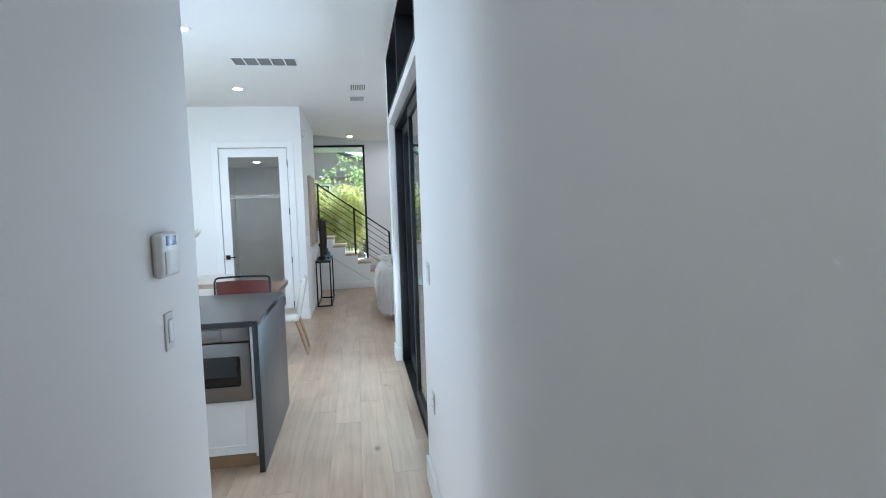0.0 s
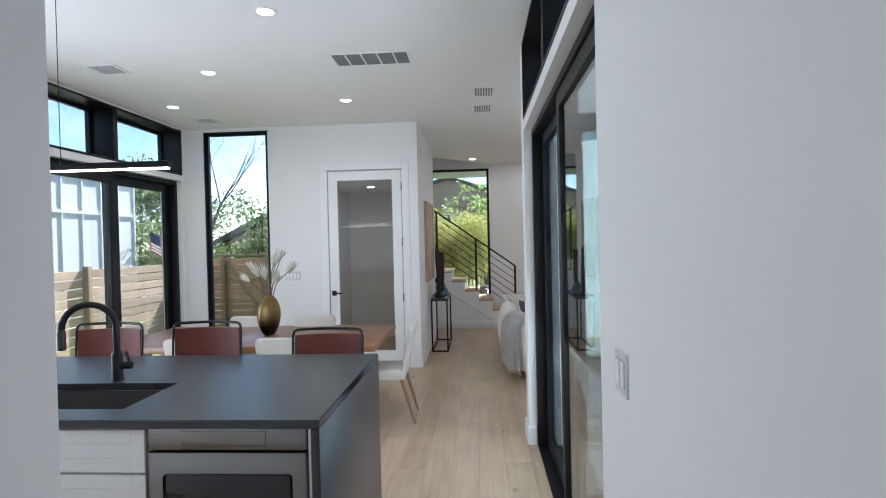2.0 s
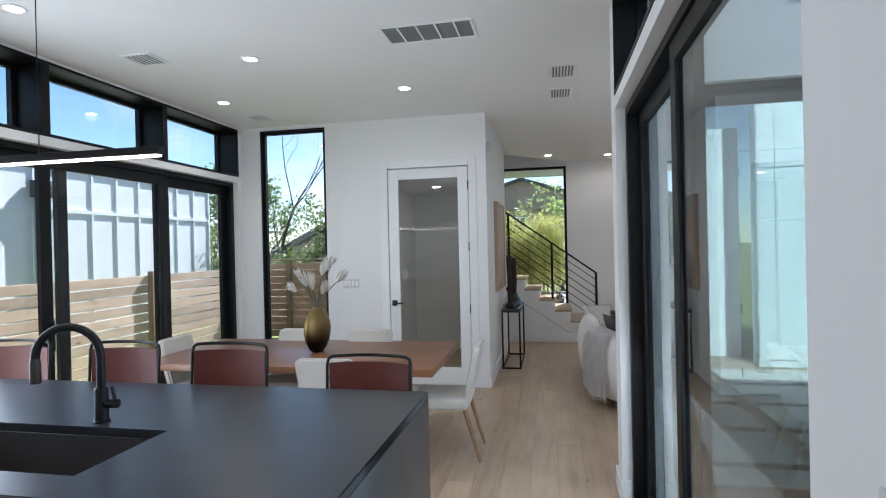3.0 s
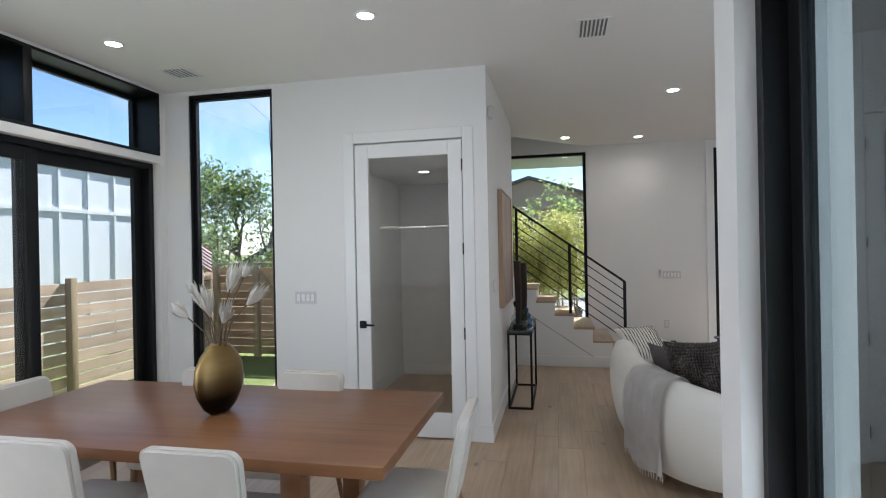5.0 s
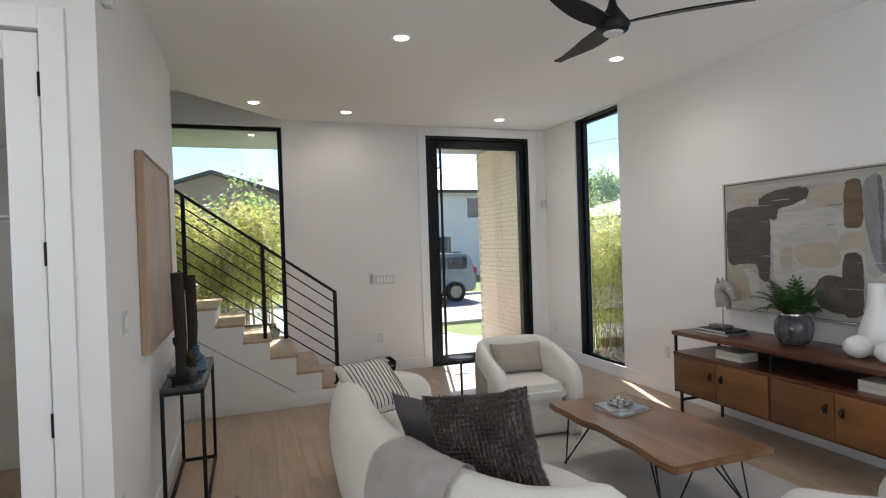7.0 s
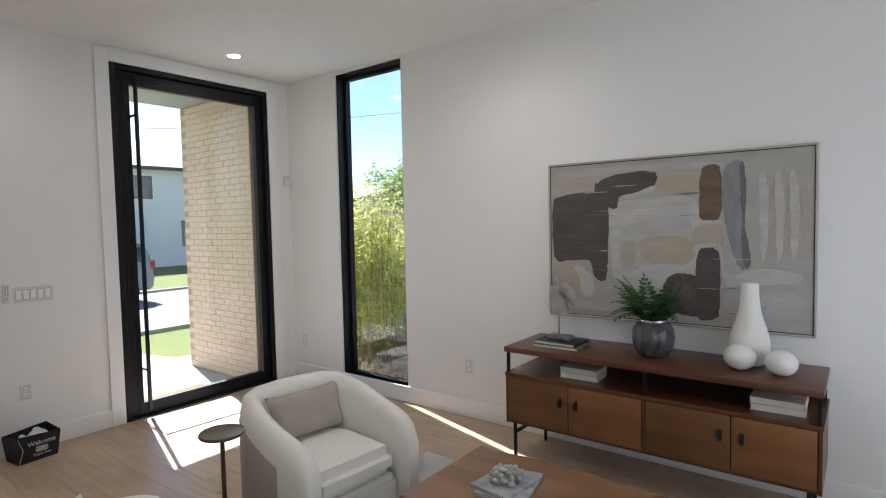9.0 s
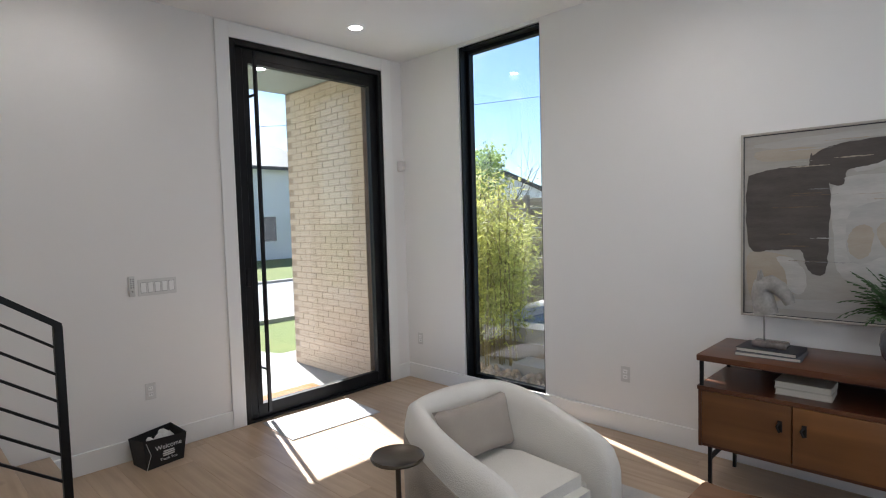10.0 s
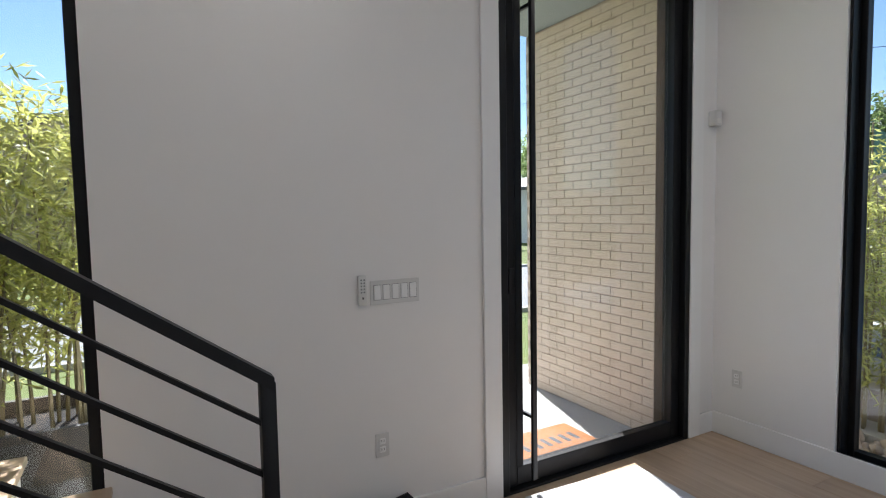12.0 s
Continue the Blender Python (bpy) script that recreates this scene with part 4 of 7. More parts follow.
part("frame", ring("x", 0.001, 0.048, -0.53, 0.53, 0.0, 1.155, 0.012), plank_mat("pale_frame_wood", (0.42, 0.30, 0.2), (0.3, 0.2, 0.13), 25, 2, knots=False), art)


# ---- living room: sofa ----
def smooth_line(points, per=8, closed=False):
    """A Catmull-Rom line through the points."""
    p = [Vector(q) for q in points]
    n = len(p)
    out = []
    for i in range(n if closed else n - 1):
        a, b, c, d = (p[(i + k) % n] if closed else p[min(max(i + k, 0), n - 1)] for k in (-1, 0, 1, 2))
        for k in range(per):
            t = k / per
            out.append(0.5 * ((2 * b) + (c - a) * t + (2 * a - 5 * b + 4 * c - d) * t * t + (3 * b - a - 3 * c + d) * t ** 3))
    return out if closed else out + [p[-1]]


def sweep(line, profile, height=lambda s: 1.0, round_ends=True):
    """A closed profile of (outwards, up) carried along a level line; outwards is to the left of its run."""
    b = bmesh.new()
    rings = []
    n = len(line)
    for i, p in enumerate(line):
        d = (line[min(i + 1, n - 1)] - line[max(i - 1, 0)]).normalized()
        side = Vector((-d.y, d.x, 0))
        h = height(i / (n - 1))
        e = 1.0
        rings.append([b.verts.new(p + side * o * e + Vector((0, 0, u * h))) for o, u in profile])
    m = len(profile)
    for u, v in zip(rings, rings[1:]):
        for k in range(m):
            b.faces.new((u[k], u[(k + 1) % m], v[(k + 1) % m], v[k]))
    for ring_, sgn in ((rings[0], -1), (rings[-1], 1)):
        # a domed end
        i = 0 if sgn < 0 else n - 1
        d = (line[min(i + 1, n - 1)] - line[max(i - 1, 0)]).normalized() * sgn
        prev = ring_
        c = sum((v.co for v in ring_), Vector()) / m
        for f, push in ((0.88, 0.045), (0.62, 0.085)) if round_ends else ():
            nxt = [b.verts.new(c + (v.co - c) * f + d * push) for v in ring_]
            for k in range(m):
                b.faces.new((prev[k], prev[(k + 1) % m], nxt[(k + 1) % m], nxt[k]))
            prev = nxt
        b.faces.new(prev)
    return b


def pad(outline, z0, z1, r=0.05, seg=4):
    """A cushion: an outline in plan, extruded and rounded."""
    b = bmesh.new()
    f = b.faces.new([b.verts.new((p[0], p[1], z0)) for p in outline])
    ret = bmesh.ops.extrude_face_region(b, geom=[f])
    for v in [g for g in ret["geom"] if isinstance(g, bmesh.types.BMVert)]:
        v.co.z = z1
    finish(b)
    bmesh.ops.bevel(b, geom=[e for e in b.edges if e.calc_face_angle(0) > 1.0], offset=r, segments=seg, affect="EDGES")
    return b


def cushion(w, h, t, n=14, pinch=0.12):
    """A scatter cushion standing in the xz plane, its corners drawn out."""
    b = bmesh.new()
    grids = []
    for s in (-1, 1):
        g = []
        for j in range(n + 1):
            row = []
            for i in range(n + 1):
                u, v = 2 * i / n - 1, 2 * j / n - 1
                x = u * (1 - pinch * (1 - v * v) * abs(u) ** 2)
                z = v * (1 - pinch * (1 - u * u) * abs(v) ** 2)
                d = ((1 - u ** 4) * (1 - v ** 4)) ** 0.55
                row.append((x * w / 2, s * d * t / 2, (z + 1) * h / 2))
            g.append(row)
        grids.append(g)
    vs = [[[b.verts.new(p) for p in row] for row in g] for g in grids]
    for s in (0, 1):
        for j in range(n):
            for i in range(n):
                b.faces.new((vs[s][j][i], vs[s][j][i + 1], vs[s][j + 1][i + 1], vs[s][j + 1][i]))
    bmesh.ops.remove_doubles(b, verts=b.verts[:], dist=0.0006)
    return b


sofa = thing("sofa", (-0.07, 0, 0), "curved white boucle sofa with rounded back", "sofa")
LINE = smooth_line([(1.90, 7.74, 0), (1.68, 7.62, 0), (1.42, 7.60, 0), (1.20, 7.82, 0), (1.10, 8.28, 0), (1.075, 8.8, 0), (1.11, 9.3, 0), (1.22, 9.62, 0), (1.43, 9.80, 0), (1.72, 9.84, 0)], 6)
LINE = [p for p in reversed(LINE)]
PROF = [(-0.105, 0.13), (0.07, 0.12), (0.115, 0.20), (0.145, 0.36), (0.15, 0.50), (0.132, 0.63), (0.095, 0.715), (0.03, 0.755), (-0.04, 0.745), (-0.085, 0.70), (-0.11, 0.60), (-0.115, 0.40)]
PROF = [(-o, u) for o, u in PROF]      # the run goes south, so outwards (west) lies to its right
back = part("backrest", sweep(LINE, PROF, lambda s: 1.0 - 0.24 * max(0.0, (s - 0.66) / 0.34) ** 1.3 - 0.20 * max(0.0, (0.22 - s) / 0.22)), BOUCLE, sofa, "", 60)
seat_line = [(p.x + 0.0, p.y) for p in smooth_line([(1.88, 7.80, 0), (1.5, 7.72, 0), (1.30, 7.90, 0), (1.20, 8.35, 0), (1.18, 8.8, 0), (1.21, 9.3, 0), (1.31, 9.6, 0), (1.5, 9.74, 0), (1.76, 9.78, 0), (1.98, 9.70, 0), (2.04, 9.42, 0), (1.98, 9.15, 0), (1.93, 8.75, 0), (1.96, 8.4, 0), (2.05, 8.15, 0), (2.06, 7.93, 0)], 3, True)]
part("seat_base", pad(seat_line, 0.13, 0.30, 0.04), BOUCLE, sofa, "", 60)
part("seat_cushion", pad(seat_line, 0.302, 0.45, 0.055), BOUCLE, sofa, "", 60)
for x, y in ((1.17, 7.93), (1.11, 9.35), (1.85, 7.86), (1.76, 9.68)):
    part("leg", tube([(x, y, 0.16), (x, y, 0.0)], [0.028, 0.024], 12), CHAIRLEG, sofa, "round wooden leg")

# the throw lies over the back and hangs down outside
throw = thing("throw_blanket", (-0.07, 0, 0), "grey woven throw draped over the sofa back", "blanket")
tb_ = bmesh.new()
path = [(0.16, 0.47), (0.13, 0.58), (0.10, 0.71), (0.03, 0.772), (-0.04, 0.77), (-0.11, 0.735), (-0.15, 0.64), (-0.168, 0.52), (-0.168, 0.40), (-0.165, 0.30), (-0.165, 0.17)]
path = [Vector((o, u, 0)) for o, u in path]
path = smooth_line(path, 4)
rows = []
ys = [p for p in LINE if p.y < 8.16 and p.x < 1.27]
ys = smooth_line(ys, 3)
for i, p in enumerate(ys):
    j = min(max(i, 1), len(ys) - 2)
    d = (ys[j + 1] - ys[j - 1]).normalized()
    side = Vector((-d.y, d.x, 0))
    row = []
    for k, q in enumerate(path):
        f = k / (len(path) - 1)
        rip = 0.017 * math.sin(i * 1.25 + 2.5 * f) * (0.3 + f) + 0.006 * math.sin(i * 2.9 + 5 * f)
        sag = 0.028 * math.sin(i * 0.23) + 0.03 * f * math.sin(i * 0.4 + 1)
        row.append(tb_.verts.new(p + side * (q.x - 0.008 - abs(rip) * (1 if q.x < 0 else -1)) + Vector((0, 0, q.y + sag * f - 0.03 * f))))
    rows.append(row)
for u, v in zip(rows, rows[1:]):
    for k in range(len(path) - 1):
        tb_.faces.new((u[k], u[k + 1], v[k + 1], v[k]))
ret = bmesh.ops.solidify(tb_, geom=tb_.faces[:], thickness=0.007)
cloth = part("cloth", tb_, THROW, throw, "", 60)
fr_ = bmesh.new()
for i, r in enumerate(rows):
    e = r[-1].co if r[-1].is_valid else None
for i, p in enumerate(ys):
    j = min(max(i, 1), len(ys) - 2)
    d = (ys[j + 1] - ys[j - 1]).normalized()
    side = Vector((-d.y, d.x, 0))
    q = path[-1]
    z = q.y + 0.028 * math.sin(i * 0.23) + 0.03 * math.sin(i * 0.4 + 1) - 0.03
    a = p + side * (q.x - 0.012) + Vector((0, 0, z + 0.01))
    tube([a, a + Vector((0.004 * math.sin(i * 5), 0.004 * math.cos(i * 3), -0.05))], [0.004, 0.002], 5, fr_)
tagged(part("fringe", fr_, THROW, throw), kind="stuff")

STRIPE = mat("dark_stripe_thread", (0.07, 0.065, 0.06), 0.9, fine=120)
WHITEP = mat("ivory_cotton", (0.72, 0.69, 0.63), 0.92, var=0.04, fine=150, bump=0.5, bump_scale=300)
pw = thing("striped_pillow", (0, 0, 0), "ivory cushion with dark woven stripes on the sofa", "pillow")
pw.matrix_basis = pose(1.25, 9.15, 0.55, -50, 0, 22)
part("cover", cushion(0.43, 0.45, 0.15), WHITEP, pw, "", 60)
for k in range(13):
    u = -0.80 + 1.60 * k / 12
    for s in (-1, 1):
        pts = []
        for i in range(17):
            v = -0.93 + 1.86 * i / 16
            d = ((1 - u ** 4) * (1 - v ** 4)) ** 0.55
            x = u * (1 - 0.12 * (1 - v * v) * abs(u) ** 2)
            z = v * (1 - 0.12 * (1 - u * u) * abs(v) ** 2)
            pts.append((x * 0.215 + 0.0012 * math.sin(i * 0.9 + k), s * (d * 0.075 + 0.0005), (z + 1) * 0.225))
        part("stripe", tube(pts, [0.0036 + 0.0012 * math.sin(i * 1.3 + 2 * k) for i in range(17)], 5), STRIPE, pw, "", 60)
pw = thing("charcoal_pillow", (0, 0, 0), "plain charcoal cushion on the sofa", "pillow")
pw.matrix_basis = pose(1.36, 8.44, 0.46, -22, 0, 118)
part("cover", cushion(0.43, 0.42, 0.13), GREYP, pw, "", 60)
pw = thing("fur_pillow", (0, 0, 0), "shaggy brown-grey faux fur cushion on the sofa", "pillow")
pw.matrix_basis = pose(1.46, 7.99, 0.475, -10, 9, 138)
fb = cushion(0.50, 0.51, 0.21, 24, 0.13)
part("cover", fb.copy(), FUR, pw, "", 60)
finish(fb)
fb.normal_update()
rng = random.Random(8)
HAIR = mat("fur_hair", (0.17, 0.128, 0.11), 0.7, var=0.35, scale=14, fine=60, island=0.75, ramp=(0.045, 0.036, 0.033))
TIP = mat("pale_fur_tip", (0.24, 0.205, 0.19), 0.7, var=0.3, scale=14, fine=60, island=0.4, ramp=(0.20, 0.17, 0.155))
hb, tb3 = bmesh.new(), bmesh.new()
for f in fb.faces:
    mid = f.calc_center_median()
    out = f.normal if f.normal.dot(mid - Vector((mid.x * 0.9, 0, mid.z * 0.9 + 0.024))) > 0 else -f.normal
    swirl = Vector((math.sin(mid.x * 31 + mid.z * 17), 0, math.cos(mid.x * 23 - mid.z * 29))) * 0.7
    for k in range(26):
        w = [rng.random() for _ in f.verts]
        t = sum(w)
        p = sum((v.co * a for v, a in zip(f.verts, w)), Vector()) / t
        nrm = out * 0.9 + swirl + Vector((rng.uniform(-0.6, 0.6), rng.uniform(-0.4, 0.4), rng.uniform(-0.8, 0.4)))
        nrm.normalize()
        sd = nrm.cross(Vector((rng.uniform(-1, 1), rng.uniform(-1, 1), rng.uniform(-1, 1)))).normalized() * 0.0024
        ln = rng.uniform(0.010, 0.021)
        q = tb3 if rng.random() < 0.22 + 0.18 * swirl.x else hb
        q.faces.new([q.verts.new(v) for v in (p - sd, p + sd, p + nrm * ln + Vector((0, 0, -0.006)))])
fb.free()
tagged(part("fur", hb, HAIR, pw, "", None), kind="stuff")
tagged(part("pale_fur", tb3, TIP, pw, "", None), kind="stuff")

# ---- armchairs ----
PANELF = mat("warm_grey_boucle", (0.38, 0.335, 0.285), 0.95, var=0.05, scale=4, fine=150, bump=0.8, bump_scale=160, sheen=0.2)


def armchair():
    a = thing("armchair", (0, 0, 0), "white boucle barrel armchair with a taupe lumbar cushion", "armchair", "armchairs in the living room")
    line = smooth_line([(-0.37, -0.40, 0), (-0.385, -0.1, 0), (-0.37, 0.12, 0), (-0.285, 0.325, 0), (-0.1, 0.39, 0), (0.1, 0.39, 0), (0.285, 0.325, 0), (0.37, 0.12, 0), (0.385, -0.1, 0), (0.37, -0.40, 0)], 5)
    prof = [(-0.055, 0.0), (0.045, 0.0), (0.062, 0.08), (0.068, 0.45), (0.066, 0.62), (0.045, 0.695), (0.0, 0.72), (-0.045, 0.70), (-0.066, 0.64), (-0.066, 0.35)]

    def hgt(s):
        e = abs(2 * s - 1)
        return 1.03 - 0.22 * max(0.0, (e - 0.35) / 0.65) ** 1.6

    part("shell", sweep(line, prof, hgt), BOUCLE, a, "", 60)
    cut = line[3:-3]
    part("outer_panel", sweep(cut, [(0.050, 0.02), (0.068, 0.02), (0.074, 0.06), (0.076, 0.45), (0.073, 0.585), (0.066, 0.60), (0.050, 0.60)], hgt, False), PANELF, a, "warm grey outer panel", 60)
    inner = [(-0.315, -0.40), (0.315, -0.40), (0.32, 0.08), (0.22, 0.26), (0.08, 0.325), (-0.08, 0.325), (-0.22, 0.26), (-0.32, 0.08)]
    part("seat_base", pad(inner, 0.03, 0.27, 0.03), BOUCLE, a, "", 60)
    part("seat_cushion", pad(inner, 0.272, 0.43, 0.055), BOUCLE, a, "", 60)
    c = cushion(0.58, 0.28, 0.15)
    bmesh.ops.rotate(c, verts=c.verts[:], cent=(0, 0, 0), matrix=Matrix.Rotation(radians(-16), 3, "X"))
    bmesh.ops.translate(c, verts=c.verts[:], vec=(0.04, 0.16, 0.43))
    part("lumbar_cushion", c, TAUPE, a, "taupe linen lumbar cushion", 60)
    return a


ac = armchair()
ac.matrix_basis = pose(2.65, 10.03, 0.0, 0, 0, -5) @ Matrix.Diagonal((0.87, 0.87, 1.0, 1.0))
copy_thing(ac, pose(2.72, 7.03, 0.012, 0, 0, 176) @ Matrix.Diagonal((0.87, 0.87, 1.0, 1.0)))

# ---- side table, rug, coffee table ----
sd_ = thing("side_table", (2.12, 10.12, 0), "small round bronze drink table", "side table")
part("top", lathe([(0.098, 0.632), (0.107, 0.636), (0.11, 0.643), (0.106, 0.650), (0.099, 0.646)], 36), SIDET, sd_)
part("stem", tube([(0, 0, 0.01), (0, 0, 0.635)], 0.011, 12), SIDET, sd_)
part("base", lathe([(0.085, 0.0), (0.085, 0.008), (0.03, 0.016), (0.012, 0.03)], 32), SIDET, sd_)
rug = thing("rug", (2.72, 8.55, 0), "pale grey patterned wool rug under the coffee table", "rug")
part("woven_field", box(-0.95, 0.95, -1.75, 1.55, 0.0, 0.012, 0.004), RUG, rug)
ct = thing("coffee_table", (2.82, 8.65, 0.012), "live-edge wooden coffee table on black hairpin legs", "coffee table")
rng = random.Random(3)
edge = []
for s in (1, -1):
    for i in range(15):
        y = (-0.64 + 1.28 * i / 14) * s
        wob = 0.014 * math.sin(y * 7 + s) + 0.009 * math.sin(y * 17 + 2 * s) + rng.uniform(-0.006, 0.006)
        edge.append((s * (0.345 + wob), y))
part("slab", pad(edge, 0.372, 0.415, 0.010, 2), LIVE, ct, "live-edge wooden slab", 40)
for sx in (-1, 1):
    for sy in (-1, 1):
        lx, ly = 0.27 * sx, 0.48 * sy
        fx, fy = 0.30 * sx, 0.50 * sy
        leg = part("leg", tube([(lx + 0.05 * sx, ly - 0.07 * sy, 0.374), (fx + 0.006, fy, 0.012), (fx, fy, 0.006), (fx - 0.006, fy, 0.012), (lx - 0.08 * sx, ly - 0.20 * sy, 0.374)], 0.0055, 6), STEELB, ct, "black hairpin leg")
        part("brace", tube([(fx, fy, 0.012), (lx - 0.26 * sx, ly - 0.02 * sy, 0.374)], 0.0055, 6), STEELB, leg)
    # plates under the slab
    part("leg_plate", box(-0.30, 0.30, 0.40 * sx - 0.06, 0.40 * sx + 0.06, 0.369, 0.373), STEELB, ct)
COVER = mat("magazine_paper", (0.55, 0.56, 0.57), 0.35, var=0.3, scale=8, fine=30, ramp=(0.15, 0.16, 0.18))
PAPER = mat("cream_pages", (0.70, 0.66, 0.58), 0.8, var=0.05, fine=200, stretch=(1, 1, 20))


def book(at, w, d, h, turn, cover, label, name="book", group=""):
    bk_ = thing(name, at, label, name, group, turn)
    part("page_block", box(-w / 2 + 0.004, w / 2 - 0.004, -d / 2 + 0.002, d / 2 - 0.004, 0.003, h - 0.003), PAPER, bk_, "cream page block", None)
    cv = box(-w / 2, w / 2, -d / 2, d / 2, 0, 0.003, bm=bmesh.new())
    box(-w / 2, w / 2, -d / 2, d / 2, h - 0.003, h, bm=cv)
    box(-w / 2, w / 2, -d / 2 - 0.002, -d / 2 + 0.001, 0.003, h - 0.003, bm=cv)
    part("cover", cv, cover, bk_, "", None)
    return bk_


DARKC = mat("dark_cloth_cover", (0.035, 0.035, 0.045), 0.5, var=0.2)
GREYC = mat("grey_cloth_cover", (0.17, 0.165, 0.17), 0.6, var=0.1)
book((2.84, 8.92, 0.427), 0.30, 0.24, 0.016, 12, COVER, "thin glossy magazine on the coffee table", "magazine")
book((2.83, 8.93, 0.443), 0.27, 0.21, 0.012, -6, COVER, "thin glossy magazine lying on another", "magazine")
bd = thing("bead_garland", (2.83, 8.93, 0.455), "pale grey feathered bead garland on the magazines", "ornament")
bb = bmesh.new()
rng = random.Random(5)
for i in range(34):
    a = i * 0.62
    r = 0.03 + 0.045 * (i / 34)
    p = Vector((r * 1.25 * math.cos(a), r * math.sin(a), 0.012 + 0.012 * (i % 3)))
    q = bmesh.new()
    bmesh.ops.create_icosphere(q, subdivisions=1, radius=rng.uniform(0.012, 0.017), matrix=Matrix.Translation(p))
    join(bb, q)
tagged(part("bead_strand", bb, mat("pale_wood_bead", (0.45, 0.43, 0.40), 0.7, island=0.3), bd, "", 60), kind="stuff")

# ---- credenza on the east wall ----
CF, CB, C0, C1 = 3.875, 4.40, 7.77, 9.565
cr = thing("credenza", (0, 0, 0), "long teak credenza with four doors and open shelf", "credenza")
part("top", box(CF - 0.01, CB, C0, C1, 0.765, 0.80, 0.004), CREDT, cr)
part("bottom_board", box(CF + 0.016, CB - 0.016, C0 + 0.023, C1 - 0.023, 0.275, 0.295), CREDT, cr)
for nm, b4 in zip(("shelf_board", "back_panel", "end_panel", "end_panel", "divider"), ((CF, CB, C0, C1, 0.60, 0.622), (CB - 0.015, CB, C0 + 0.005, C1 - 0.005, 0.275, 0.60), (CF + 0.004, CB - 0.015, C0 + 0.005, C0 + 0.022, 0.275, 0.60), (CF + 0.004, CB - 0.015, C1 - 0.022, C1 - 0.005, 0.275, 0.60), (CF + 0.004, CB - 0.015, 8.622, 8.642, 0.295, 0.60))):
    part(nm, box(*b4, 0.001, 1), CREDT, cr)
part("shelf_back", box(CB - 0.012, CB, C0 + 0.03, C1 - 0.2, 0.622, 0.765), DARKC, cr, "dark back panel of the open shelf")
doors = [(C1 - 0.026, 9.105), (9.099, 8.646), (8.618, 8.18), (8.174, C0 + 0.026)]
IRON = mat("dark_iron", (0.03, 0.028, 0.027), 0.45, 0.7, var=0.2)
for k, (a, b) in enumerate(doors):
    d = part("door", box(CF - 0.004, CF + 0.014, b, a, 0.298, 0.597, 0.002), CREDW, cr, "teak door")
    hy = b + 0.05 if k % 2 == 0 else a - 0.05
    hp = part("handle", box(CF - 0.008, CF - 0.004, hy - 0.011, hy + 0.011, 0.455, 0.515, 0.002), IRON, d, "dark iron drop pull")
    part("drop", tube([(CF - 0.012, hy, 0.505), (CF - 0.024, hy + 0.012, 0.487), (CF - 0.022, hy, 0.458)], 0.006, 8), IRON, hp)
for y in (C0 + 0.02, 8.632, C1 - 0.02):
    for x in (CF + 0.018, CB - 0.03):
        part("shelf_post", box(x - 0.009, x + 0.009, y - 0.009, y + 0.009, 0.622, 0.765), STEELB, cr, "grey metal post")
for y in (C0 + 0.06, C1 - 0.06):
    for x in (CF + 0.03, CB - 0.05):
        part("leg", box(x - 0.009, x + 0.009, y - 0.009, y + 0.009, 0.0, 0.276), STEELB, cr)
    part("leg_rail", box(CF + 0.04, CB - 0.06, y - 0.009, y + 0.009, 0.20, 0.22), STEELB, cr)
    part("leg_top", box(CF + 0.03, CB - 0.05, y - 0.008, y + 0.008, 0.262, 0.274), STEELB, cr)

book((4.10, 9.25, 0.80), 0.24, 0.31, 0.02, 3, GREYC, "large grey book lying on the credenza")
book((4.10, 9.25, 0.82), 0.22, 0.29, 0.022, -2, DARKC, "large dark book lying on another book")
bx_ = thing("stone_box", (4.09, 9.25, 0.842), "small smoky stone trinket box on the books", "box")
part("body", box(-0.05, 0.05, -0.085, 0.085, 0.0, 0.035, 0.014, 4), mat("smoky_agate", (0.07, 0.06, 0.065), 0.15, var=0.5, scale=14, fine=60, ramp=(0.22, 0.18, 0.16)), bx_)
IVORY = mat("ivory_page_edge", (0.60, 0.56, 0.48), 0.8, var=0.05, fine=150, stretch=(1, 1, 15))
for y in (9.08, 7.98):
    for z, t_ in ((0.622, 2), (0.657, -1)):
        book((4.06, y, z), 0.17, 0.25, 0.034, t_, IVORY, "pale cloth-bound book on the open shelf", group="books on the credenza's shelf")
hs = thing("horse_sculpture", (4.17, 9.30, 0.80), "pale carved horse head sculpture on a thin rod", "sculpture")
b = bmesh.new()
sects = [(0.0, -0.01, 0.21, 0.062, 0.05), (0.0, 0.0, 0.27, 0.058, 0.045), (0, 0.012, 0.33, 0.055, 0.04), (0, 0.01, 0.37, 0.052, 0.038), (0, -0.03, 0.385, 0.05, 0.034), (0, -0.075, 0.36, 0.042, 0.03), (0, -0.11, 0.315, 0.034, 0.026), (0, -0.125, 0.275, 0.026, 0.022)]
tube([(x, y, z) for x, y, z, _, _ in sects], [r for _, _, _, r, _ in sects], 14, b)
for s in (-1, 1):
    tube([(0.02 * s, 0.02, 0.40), (0.026 * s, 0.025, 0.46)], [0.018, 0.003], 8, b)
tube([(0, 0.0, 0.0), (0, 0.0, 0.22)], 0.005, 8, b)
box(-0.05, 0.05, -0.06, 0.06, 0.0, 0.012, bm=b)
tagged(hs)
sc_ = part("carving", b, mat("pale_cracked_stone", (0.42, 0.40, 0.37), 0.8, var=0.25, scale=14, fine=70, bump=0.8, bump_scale=60), hs, "", 60)

